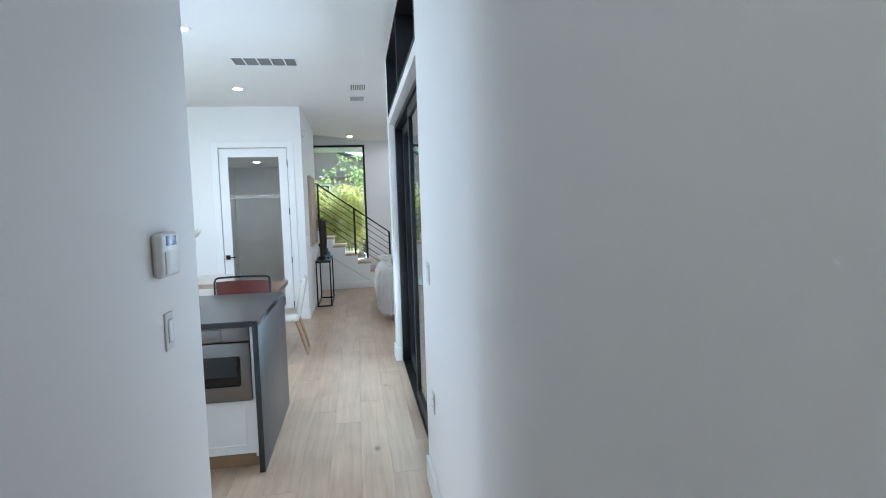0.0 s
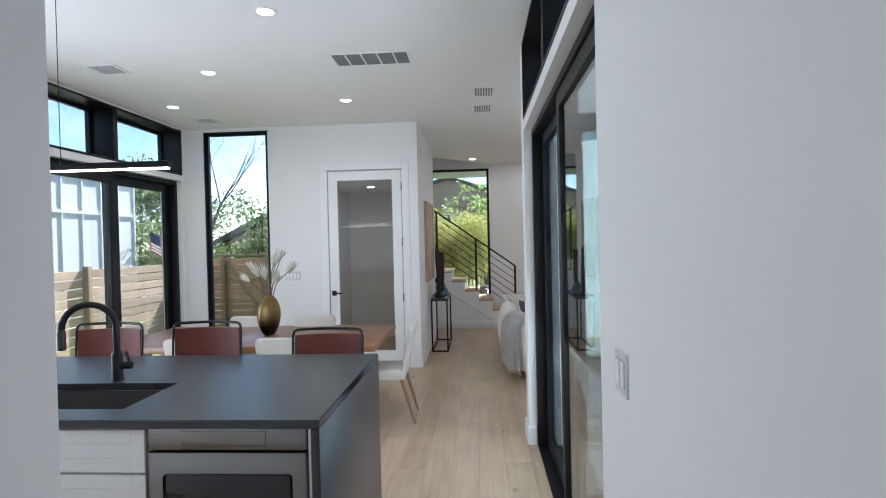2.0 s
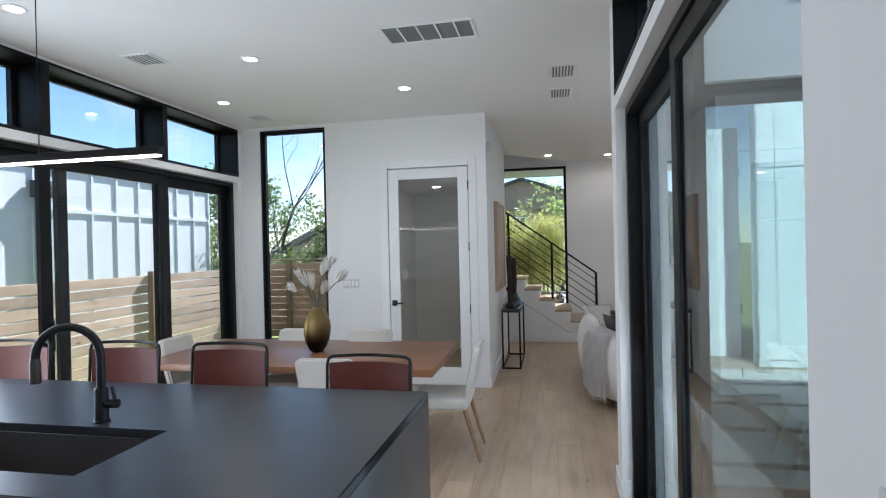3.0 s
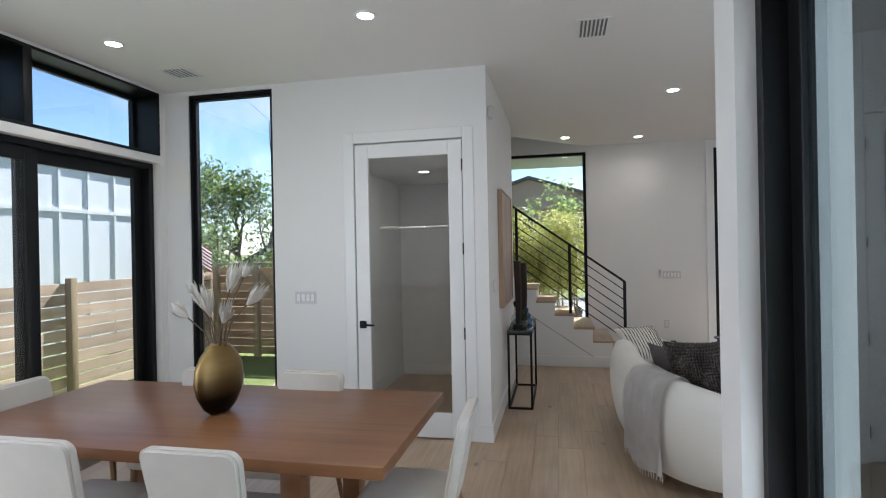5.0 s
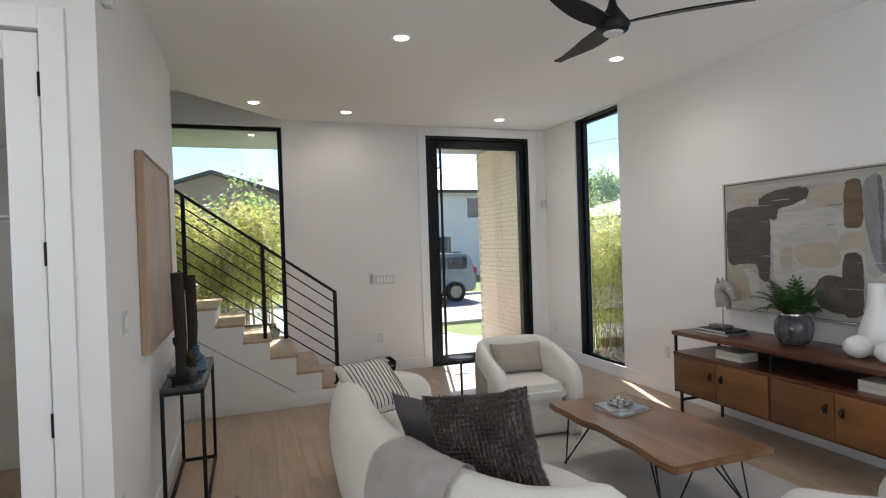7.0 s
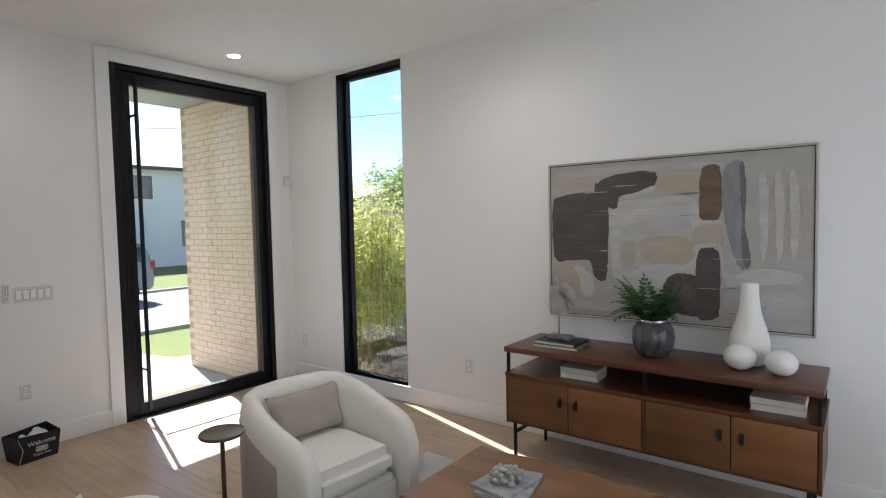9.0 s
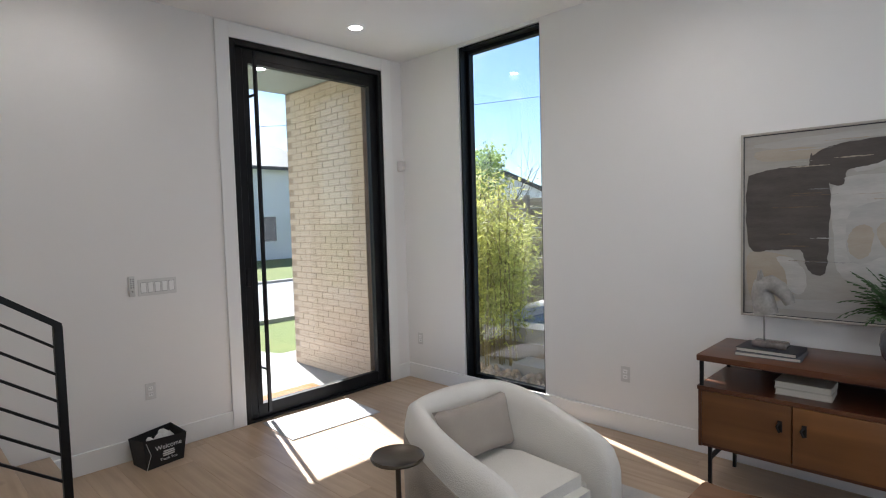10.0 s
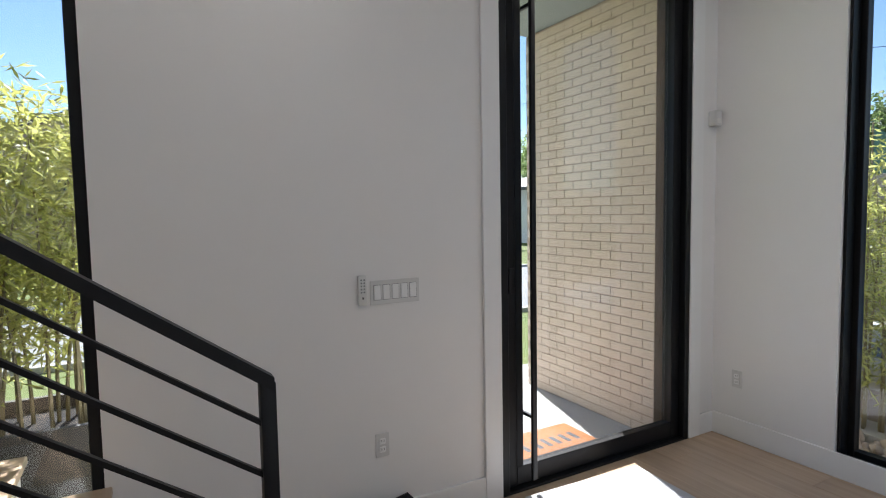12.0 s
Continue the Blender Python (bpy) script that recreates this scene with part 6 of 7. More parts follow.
def lettering(text, size, x, z, y, parent, material):
    cu = bpy.data.curves.new("lettering", "FONT")
    cu.body, cu.size, cu.align_x, cu.extrude = text, size, "CENTER", 0.0006
    tmp = bpy.data.objects.new("lettering", cu)
    scene.collection.objects.link(tmp)
    bpy.context.view_layer.update()
    me = bpy.data.meshes.new_from_object(tmp.evaluated_get(bpy.context.evaluated_depsgraph_get()))
    bpy.data.objects.remove(tmp)
    me.materials.clear()
    me.materials.append(material)
    ob = new("lettering", me)
    ob.parent = parent
    ob.matrix_basis = pose(x, y, z, 85, 0, 0)
    return tagged(ob, "white printed words")


lettering("Welcome", 0.045, 0.02, 0.115, -0.1035, bag, LET)
for z, w in ((0.092, 0.07), (0.078, 0.08), (0.064, 0.075)):
    part("print_bar", box(0.02 - w / 2, 0.02 + w / 2, -0.106 + (0.115 - z) * 0.08, -0.099 + (0.115 - z) * 0.08, z, z + 0.007), LET, bag, "", None)
lettering("Thank You", 0.026, 0.02, 0.035, -0.0965, bag, LET)


# ---- outdoors: materials ----
GRASS = mat("lawn_grass", (0.105, 0.15, 0.030), 0.95, var=0.25, scale=1.5, fine=60, bump=1.0, bump_scale=120, ramp=(0.17, 0.185, 0.05))
CONC = mat("pale_concrete", (0.50, 0.48, 0.45), 0.85, var=0.08, scale=2, fine=60, bump=0.2, bump_scale=120)
ROADM = mat("worn_concrete_road", (0.30, 0.295, 0.285), 0.9, var=0.1, scale=0.8, fine=30, bump=0.2)
BRICKM = mat("cream_brick", (0.82, 0.655, 0.50), 0.85, var=0.04, scale=9, fine=70, bump=0.3, bump_scale=120, rnd=0.035)
MORTAR = mat("pale_mortar", (0.56, 0.42, 0.315), 0.95, var=0.1, fine=80, bump=0.4)
SOFFIT = mat("grey_green_soffit", (0.34, 0.37, 0.35), 0.6, var=0.04)
SIDING = mat("white_panel_siding", (0.74, 0.76, 0.78), 0.6, var=0.03, scale=1.5, fine=20)
CEDAR = plank_mat("weathered_cedar", (0.56, 0.425, 0.325), (0.37, 0.26, 0.18), 16.0, 1, rough=0.85, rnd=0.22, knots=True, bump=0.4)
CEDARX = plank_mat("weathered_cedar_cross", (0.40, 0.26, 0.16), (0.22, 0.13, 0.07), 16.0, 0, rough=0.85, rnd=0.2, knots=True, bump=0.4)
GREYW = plank_mat("grey_fence_wood", (0.40, 0.335, 0.275), (0.25, 0.205, 0.165), 14.0, 1, rough=0.9, rnd=0.18, knots=True, bump=0.4)
POSTW = mat("fence_post_wood", (0.34, 0.25, 0.15), 0.85, var=0.2, scale=5, fine=60, stretch=(1, 1, 0.15))
BAMB = leaf_mat("bamboo_leaf", (0.43, 0.46, 0.10), (0.60, 0.56, 0.21), 0.55)
CULM = mat("bamboo_culm", (0.30, 0.24, 0.11), 0.55, var=0.2, scale=4, fine=30)
LEAF = leaf_mat("tree_leaf", (0.10, 0.155, 0.045), (0.17, 0.22, 0.075), 0.5)
YOUNG = leaf_mat("spring_leaf", (0.26, 0.36, 0.11), (0.36, 0.44, 0.17), 0.5)
BARK = mat("tree_bark", (0.12, 0.095, 0.075), 0.9, var=0.25, scale=6, fine=40, stretch=(1, 1, 0.3), bump=0.8)
PLANT = mat("dark_planter_box", (0.075, 0.062, 0.055), 0.6, var=0.2, scale=3, fine=40)
SOIL = mat("dark_mulch", (0.035, 0.026, 0.02), 0.95, var=0.4, scale=20, fine=90, bump=1.0)
TAN = mat("brown_house_siding", (0.38, 0.29, 0.235), 0.8, var=0.06, fine=30)
ROOFM = mat("grey_roof_shingle", (0.13, 0.125, 0.12), 0.9, var=0.15, scale=2, fine=40, island=0.2)
CHARC = mat("charcoal_trim", (0.05, 0.052, 0.055), 0.6)
WATER = mat("blue_pool_water", (0.012, 0.14, 0.36), 0.05, var=0.2, scale=2, fine=6, bump=0.25, bump_scale=5)
ROCKY = mat("brown_gravel", (0.23, 0.17, 0.12), 0.95, var=0.35, scale=25, fine=120, bump=1.0, bump_scale=90, ramp=(0.36, 0.30, 0.24))
DARKWIN = mat("dark_window_glass", (0.03, 0.04, 0.05), 0.08)


def outside(name, bm, material, label, category, smooth=None):
    return structure(name, bm, material, label, category, smooth)


# ---- ground, porch, street ----
STREET = -0.5


def ground_z(y):
    """The lawn falls gently from the house to the street."""
    return -0.12 + (STREET + 0.12) * min(max((y - 14.9) / 4.1, 0.0), 1.0)


bm = bmesh.new()
rows = [[bm.verts.new((x, y, ground_z(y))) for x in (-400, 400)] for y in (-400, 14.9, 19.0, 400)]
for u, v in zip(rows, rows[1:]):
    bm.faces.new((u[0], u[1], v[1], v[0]))
outside("ground", bm, GRASS, "mown green lawn reaching to the street", "ground")
outside("road", box(-200, 200, 19.2, 26.2, -0.8, STREET + 0.008), ROADM, "pale concrete residential street", "road")
for y in (19.05, 26.2):
    outside("kerb", box(-200, 200, y, y + 0.15, -0.8, STREET + 0.09, 0.01), CONC, "low concrete kerb beside the street", "kerb")
outside("pavement", box(1.9, 4.6, 12.8, 14.75, -0.3, -0.05, 0.006), CONC, "pale concrete porch slab", "porch")
bm = box(2.3, 4.3, 14.75, 19.05, -0.2, 0.03)
for v in bm.verts:
    v.co.z += ground_z(v.co.y)
outside("pavement_path", bm, CONC, "pale concrete front path", "path")
outside("roof_porch", box(-1.87, 4.46, 12.8, 14.22, 3.085, 3.45), SOFFIT, "grey-green porch soffit over the entrance", "porch roof")
for x in (3.35,):
    d = downlight(x, 13.4, 3.085, lamp=False)
bm = box(XW - 0.35, HALL_R + 0.2, YS - 0.3, CY_S, CEIL_Z + 0.2, CEIL_Z + 0.5)
box(XW - 0.35, XE + 0.3, CY_S, WALL_Y + 0.14, CEIL_Z + 0.2, CEIL_Z + 0.5, bm=bm)
box(-1.87, XE + 0.3, WALL_Y + 0.14, 11.46, CEIL_Z + 0.2, CEIL_Z + 0.5, bm=bm)
box(1.0, XE + 0.3, 11.46, YN + 0.2, CEIL_Z + 0.2, CEIL_Z + 0.5, bm=bm)
outside("roof", bm, CHARC, "flat dark roof of the house", "roof")

bw = outside("wall_brick_porch", box(4.095, 4.34, 12.80, 14.22, -0.05, 3.08), MORTAR, "cream brick wall beside the entrance porch", "brick wall")
b = box(-0.003, 0.003, -0.0985, 0.0985, -0.0303, 0.0303, 0.0015, 1)
brick_me = mesh_of("brick", b, BRICKM)
b = box(-0.003, 0.003, -0.0475, 0.0475, -0.0303, 0.0303, 0.0015, 1)
half_me = mesh_of("brick", b, BRICKM)
rng = random.Random(21)
rest = bmesh.new()
for r in range(46):
    z = -0.05 + 0.034 + 0.0677 * r
    off = 0.1015 * (r % 2)
    y = 12.80 + 0.10 - off
    while y < 14.22:
        full = 12.80 + 0.098 <= y <= 14.22 - 0.098
        if full or (y - 0.05 > 12.80 and y < 14.2):
            if r < 40:
                o = new("brick", brick_me if full else half_me)
                o.parent = bw
                o.location = (4.0945 - rng.uniform(0, 0.0015), y if full else min(y - 0.05, 14.22 - 0.05), z)
            else:
                yy = y if full else min(y - 0.05, 14.22 - 0.05)
                hw = 0.0985 if full else 0.0475
                box(4.0905, 4.098, yy - hw, yy + hw, z - 0.0303, z + 0.0303, bm=rest)
        elif r % 2 and y < 12.85:
            o = new("brick", half_me)
            o.parent = bw
            o.location = (4.094, 12.80 + 0.049, z)
        y += 0.203
tagged(part("brick_courses", rest, BRICKM, bw, "", None), kind="stuff")

# ---- side yard: cedar fences, neighbour ----
FX = -5.4
fn = thing("side_fence", (0, 0, 0), "weathered horizontal cedar board fence", "fence")
board = mesh_of("board", box(-0.010, 0.010, -1.2, 1.2, -0.0625, 0.0625, 0.003, 1), CEDAR)
for k in range(6):
    yc = 2.4 + 2.42 * k
    for r in range(10):
        o = new("board", board)
        o.parent = fn
        o.location = (FX + rng.uniform(-0.004, 0.004), yc + 1.0, -0.03 + 0.141 * r)
        o.rotation_euler = (rng.uniform(-0.004, 0.004), 0, 0)
    part("post", box(FX + 0.01, FX + 0.10, yc - 0.26, yc - 0.17, -0.12, 1.36, 0.004), POSTW, fn, "square cedar post")
gt = thing("yard_gate", (0, 0, 0), "cedar board gate and fence with diagonal brace", "gate")
GY_ = 12.3
boardx = mesh_of("board", box(-1.74, 1.74, -0.010, 0.010, -0.062, 0.062, 0.003, 1), CEDARX)
for r in range(11):
    o = new("board", boardx)
    o.parent = gt
    o.location = (-3.62, GY_, -0.02 + 0.133 * r)
for x in (-5.30, -4.55, -3.62, -2.6):
    part("post", box(x - 0.045, x + 0.045, GY_ - 0.10, GY_ - 0.011, -0.12, 1.42, 0.004), POSTW, gt, "square cedar post")
part("brace", tube([(-4.48, GY_ - 0.04, 1.30), (-3.70, GY_ - 0.04, 0.15)], 0.035, 4), POSTW, gt, "diagonal cedar brace")
part("top_rail", box(-5.3, -1.9, GY_ - 0.06, GY_ + 0.02, 1.42, 1.455, 0.003), POSTW, gt)

nb = thing("neighbour_building", (0, 0, 0), "white board-and-batten building beyond the fence", "building")
NX, NZ = -8.3, 3.28
part("wall", box(NX - 4, NX, -2, 15.2, -0.12, NZ), SIDING, nb, "", None)
part("parapet", box(NX - 4.1, NX + 0.06, -2.1, 15.3, NZ, NZ + 0.06), SIDING, nb, "", None)
batten = mesh_of("batten", box(0.0, 0.03, -0.025, 0.025, -0.12, NZ), SIDING)
for i in range(28):
    o = new("batten", batten)
    o.parent = nb
    o.location = (NX, 15.15 - 0.62 * i, 0)
for z in (2.42, 0.9):
    part("band", box(NX, NX + 0.034, -2, 15.18, z, z + 0.07), SIDING, nb, "", None)
part("downspout", box(NX + 0.035, NX + 0.16, 10.2, 10.32, -0.12, 2.75, 0.01), CHARC, nb, "dark metal downspout")
part("rain_head", box(NX + 0.035, NX + 0.24, 10.1, 10.42, 2.65, 2.95, 0.01), CHARC, nb)


def leaf_cloud(bm, centre, rad, n, size, rng, droop=0.0, narrow=0.5):
    for _ in range(n):
        d = Vector((rng.gauss(0, 1), rng.gauss(0, 1), rng.gauss(0, 1))).normalized() * (rng.random() ** 0.4)
        p = Vector(centre) + Vector((d.x * rad[0], d.y * rad[1], d.z * rad[2]))
        a = Vector((rng.uniform(-1, 1), rng.uniform(-1, 1), rng.uniform(-1, 0.6) - droop)).normalized() * size * rng.uniform(0.6, 1.3)
        s = a.orthogonal().normalized()
        s.rotate(Matrix.Rotation(rng.uniform(0, 6.28), 3, a.normalized()))
        s *= a.length * narrow * 0.5
        bm.faces.new([bm.verts.new(q) for q in (p, p + a * 0.45 + s, p + a, p + a * 0.45 - s)])


def bamboo(name, spots, height, leaves, seed, spread=0.35, base=0.0, culms=13, label="dense clump of yellow-green bamboo"):
    g = thing(name, (0, 0, 0), label, "bamboo")
    rr = random.Random(seed)
    cb_, lb = bmesh.new(), bmesh.new()
    for x, y in spots:
        for _ in range(culms):
            px, py = x + rr.uniform(-spread, spread), y + rr.uniform(-spread, spread) * 0.7
            h = height * rr.uniform(0.6, 1.08)
            lx, ly = rr.uniform(-0.35, 0.35), rr.uniform(-0.3, 0.3)
            pts = [Vector((px + lx * (k / 7) ** 2, py + ly * (k / 7) ** 2, base + h * k / 7)) for k in range(8)]
            tube(pts, [0.011 * (1 - 0.75 * k / 7) for k in range(8)], 5, cb_)
            for _k in range(leaves):
                f = rr.random() ** 0.75 * 0.78 + 0.24
                k = min(int(f * 7), 6)
                p = pts[k].lerp(pts[k + 1], min(f * 7 - k, 1))
                off = Vector((rr.gauss(0, 0.13), rr.gauss(0, 0.13), rr.gauss(0, 0.06)))
                p = p + off
                a = Vector((rr.uniform(-1, 1), rr.uniform(-1, 1), rr.uniform(-0.9, 0.35))).normalized() * rr.uniform(0.055, 0.12)
                s = a.cross(Vector((rr.uniform(-1, 1), rr.uniform(-1, 1), 1))).normalized() * 0.0085
                lb.faces.new([lb.verts.new(q) for q in (p, p + a * 0.4 + s, p + a, p + a * 0.4 - s)])
    tagged(part("culms", cb_, CULM, g, "tan bamboo culms", None), kind="stuff")
    tagged(part("leaves", lb, BAMB, g, "", None), kind="stuff")
    return g


# ---- front yard ----
for x in (-1.75, -0.72, 0.31):
    p_ = thing("planter_box", (x, 13.62, -0.12), "dark tapered planter box filled with mulch", "planter", "planters along the front wall")
    b = bmesh.new()
    q0 = [b.verts.new((sx * 0.40, sy * 0.24, 0.0)) for sx, sy in ((-1, -1), (1, -1), (1, 1), (-1, 1))]
    q1 = [b.verts.new((sx * 0.49, sy * 0.32, 0.68)) for sx, sy in ((-1, -1), (1, -1), (1, 1), (-1, 1))]
    q2 = [b.verts.new((sx * 0.455, sy * 0.285, 0.68)) for sx, sy in ((-1, -1), (1, -1), (1, 1), (-1, 1))]
    q3 = [b.verts.new((sx * 0.45, sy * 0.28, 0.60)) for sx, sy in ((-1, -1), (1, -1), (1, 1), (-1, 1))]
    for u, v in ((q0, q1), (q1, q2), (q2, q3)):
        for k in range(4):
            b.faces.new((u[k], u[(k + 1) % 4], v[(k + 1) % 4], v[k]))
    b.faces.new(q0)
    part("box", b, PLANT, p_, "", None)
    part("mulch", box(-0.45, 0.45, -0.28, 0.28, 0.55, 0.61), SOIL, p_)
bamboo("bamboo_row", [(-1.95, 13.62), (-1.5, 13.62), (-0.95, 13.62), (-0.5, 13.62), (0.05, 13.62), (0.5, 13.62)], 1.72, 520, 31, 0.24, 0.49, 13, "dense row of yellow-green bamboo in planters")
bamboo("garden_bamboo", [(5.25, 12.05), (5.32, 12.35), (5.25, 12.65), (5.5, 12.9), (5.8, 13.2)], 2.12, 300, 37, 0.17, -0.12, 8, "yellow-green bamboo clump beside the pool")
bamboo("garden_bamboo", [(6.05, 12.75), (6.35, 12.95), (6.7, 13.05)], 1.75, 330, 39, 0.3, -0.12, 9, "low arching bamboo clump at the end of the pool")


def tree(name, x, y, h, rad, seed, leaf, n=900, size=0.16, label="", bare=False, trunk=0.12, twigs=4):
    g = thing(name, (x, y, ground_z(y)), label, "tree")
    rr = random.Random(seed)
    tb2, lb = bmesh.new(), bmesh.new()

    def limb(p, d, ln, r, depth):
        pts, rs = [p], [r]
        for k in range(4):
            d = (d + Vector((rr.uniform(-0.25, 0.25), rr.uniform(-0.25, 0.25), rr.uniform(-0.05, 0.2)))).normalized()
            pts.append(pts[-1] + d * ln / 4)
            rs.append(r * (1 - 0.13 * (k + 1)))
        tube(pts, rs, 6 if depth < 2 else 4, tb2, caps=False)
        if depth >= (twigs if bare else 3):
            if not bare:
                leaf_cloud(lb, pts[-1], (rad * 0.32,) * 3, n, size, rr)
            return
        for _ in range(3 if depth else 5):
            k = rr.choice((2, 3, 4))
            nd = (d + Vector((rr.uniform(-1, 1), rr.uniform(-1, 1), rr.uniform(-0.25, 0.7)))).normalized()
            limb(pts[k], nd, ln * rr.uniform(0.55, 0.8), rs[k] * (0.52 if bare else 0.62), depth + 1)

    limb(Vector((0, 0, 0)), Vector((0, 0, 1)), h * 0.42, trunk, 0)
    part("trunk", tb2, BARK, g, "", 60)
    if not bare:
        tagged(part("crown", lb, leaf, g, "", None), kind="stuff")
    return g


tree("young_tree", 1.0, 27.5, 4.8, 1.3, 3, YOUNG, 26, 0.2, "young leafy tree across the street")
tree("bare_tree", 4.2, 30.0, 7.5, 3.0, 5, LEAF, label="bare winter tree across the street", bare=True, trunk=0.16, twigs=5)
tree("bare_tree", 10.5, 16.9, 5.0, 2.0, 9, LEAF, label="slender bare ornamental tree on the lawn", bare=True, trunk=0.06)
tree("bare_tree", -9.5, 21.0, 9.0, 3.0, 15, LEAF, label="large bare tree behind the yard", bare=True, trunk=0.10, twigs=6)


def hedge(x0, x1, y0, y1, low, high, seed, leaf, label, size=0.13, n=70):
    g = thing("hedge", ((x0 + x1) / 2, (y0 + y1) / 2, ground_z((y0 + y1) / 2)), label, "hedge")
    rr = random.Random(seed)
    lb, sb_ = bmesh.new(), bmesh.new()
    cx, cy = (x0 + x1) / 2, (y0 + y1) / 2
    for _ in range(n):
        x, y = rr.uniform(x0, x1) - cx, rr.uniform(y0, y1) - cy
        top = rr.uniform(low, high) * (0.8 + 0.2 * math.sin(x * 1.7 + seed))
        z = rr.uniform(0.25, 1.0) * top
        tube([(x, y, 0), (x + rr.uniform(-0.3, 0.3), y, z)], [0.03, 0.01], 4, sb_)
        leaf_cloud(lb, (x, y, z), (rr.uniform(0.35, 0.7), 0.5, rr.uniform(0.3, 0.55)), 150, size, rr)
    part("branchwork", sb_, BARK, g, "", None)
    tagged(part("foliage", lb, leaf, g, "", None), kind="stuff")
    return g


hedge(-9.5, -4.6, 15.6, 17.2, 2.2, 3.6, 17, LEAF, "uneven grey-green hedge behind the yard gate")
tree("leafy_tree", -12.5, 24.0, 6.4, 2.6, 19, LEAF, 90, 0.2, "dark green leafy tree behind the fence", trunk=0.2)
tree("spring_tree", 17.5, 16.5, 4.6, 2.2, 23, YOUNG, 90, 0.16, "tree in pale spring leaf behind the garden", trunk=0.2)
tree("spring_tree", 24.0, 27.6, 5.4, 2.4, 27, YOUNG, 90, 0.22, "tree in pale spring leaf behind the garden", trunk=0.25)
tree("leafy_tree", 14.5, 15.2, 4.4, 1.9, 29, LEAF, 100, 0.13, "dark green leafy tree behind the garden fence", trunk=0.12)
tree("spring_tree", 29.0, 46.0, 8.0, 3.4, 41, YOUNG, 90, 0.3, "tall tree in pale spring leaf behind the houses", trunk=0.25)
tree("bare_tree", 34.5, 45.5, 8.5, 3.0, 43, LEAF, label="bare winter tree behind the houses", bare=True, trunk=0.2, twigs=5)
tree("bare_tree", 13.0, 40.0, 9.0, 3.0, 33, LEAF, label="bare winter tree behind the houses", bare=True, trunk=0.2)


def house(name, x0, x1, y0, y1, h, ridge, wall, label, windows, gable_x=True, roofm=None):
    g = thing(name, (0, 0, STREET), label, "house")
    part("wall", box(x0, x1, y0, y1, 0, h), wall, g, "", None)
    b = bmesh.new()
    o = 0.4
    if gable_x:
        c = (x0 + x1) / 2
        tri_ = [(x0 - o, h - 0.1), (x1 + o, h - 0.1), (c, h + ridge)]
        f = [b.verts.new((x, y0 - o, z)) for x, z in tri_]
        k = [b.verts.new((x, y1 + o, z)) for x, z in tri_]
    else:
        c = (y0 + y1) / 2
        tri_ = [(y0 - o, h - 0.1), (y1 + o, h - 0.1), (c, h + ridge)]
        f = [b.verts.new((x0 - o, y, z)) for y, z in tri_]
        k = [b.verts.new((x1 + o, y, z)) for y, z in tri_]
    b.faces.new(f)
    b.faces.new(k[::-1])
    for i in range(3):
        j = (i + 1) % 3
        b.faces.new((f[i], k[i], k[j], f[j]))
    part("gable", b, wall, g, "", None)
    for e in (0, 1):
        b = bmesh.new()
        lo_, hi_ = tri_[e], tri_[2]
        s_ = 0.35 if e else -0.35
        quad = [(lo_[0] + s_, lo_[1] - 0.12), (hi_[0], hi_[1] + 0.02), (hi_[0], hi_[1] + 0.2), (lo_[0] + s_, lo_[1] + 0.08)]
        if gable_x:
            fa, fb_ = [[b.verts.new((u, y, z)) for u, z in quad] for y in (y0 - o - 0.3, y1 + o + 0.3)]
        else:
            fa, fb_ = [[b.verts.new((x, u, z)) for u, z in quad] for x in (x0 - o - 0.3, x1 + o + 0.3)]
        b.faces.new(fa)
        b.faces.new(fb_[::-1])
        for i in range(4):
            j = (i + 1) % 4
            b.faces.new((fa[i], fb_[i], fb_[j], fa[j]))
        part("roof", b, roofm or ROOFM, g, "grey roof slope", None)
    for xa, xb, za, zb in windows:
        w = part("window", ring("y", y0 - 0.06, y0 - 0.001, xa, xb, za, zb, 0.08), TRIM, g)
        part("pane", box(xa + 0.08, xb - 0.08, y0 - 0.03, y0 - 0.005, za + 0.08, zb - 0.08), DARKWIN, w, "", None)
    return g


house("brown_house", -6.5, 4.0, 37, 46, 4.4, 1.7, TAN, "brown gabled house across the street", [(-2.6, -1.0, 2.4, 3.9), (1.6, 2.6, 2.4, 3.8), (-5, -4, 2.4, 3.8)])
house("white_house", 7.0, 19.0, 38, 48, 5.4, 2.0, SIDING, "white two-storey house across the street", [(9, 10.2, 3.6, 5.0), (11.5, 12.5, 1.0, 2.6), (13.5, 14.7, 3.6, 5.0), (16, 17.2, 1.0, 2.6)], False, CHARC)
house("white_house", 22, 34, 30, 42, 3.5, 1.3, SIDING, "low white house with a dark roof behind the garden", [(23, 24, 1.0, 2.4), (25.5, 26.6, 0.9, 2.4), (28, 29, 1.0, 2.4)], True, CHARC)
house("grey_shed", -7.6, -4.2, 18.5, 23, 1.9, 1.0, TAN, "low brown shed behind the yard", [], True)
house("metal_roof_house", 19, 30, 12.5, 19, 3.4, 1.8, SIDING, "white house with a metal roof behind the garden", [(21, 22, 1.2, 2.6)], True, mat("grey_metal_roof", (0.40, 0.43, 0.46), 0.4, 0.6))

wb = thing("white_building", (0, 0, STREET), "plain white two-storey building with dark coping behind the garden", "building")
part("wall", box(19.6, 27.0, 8.0, 16.25, 0, 7.2), SIDING, wb, "", None)
part("coping", box(19.5, 27.1, 7.9, 16.35, 7.2, 7.36, 0.01), CHARC, wb, "dark metal coping")

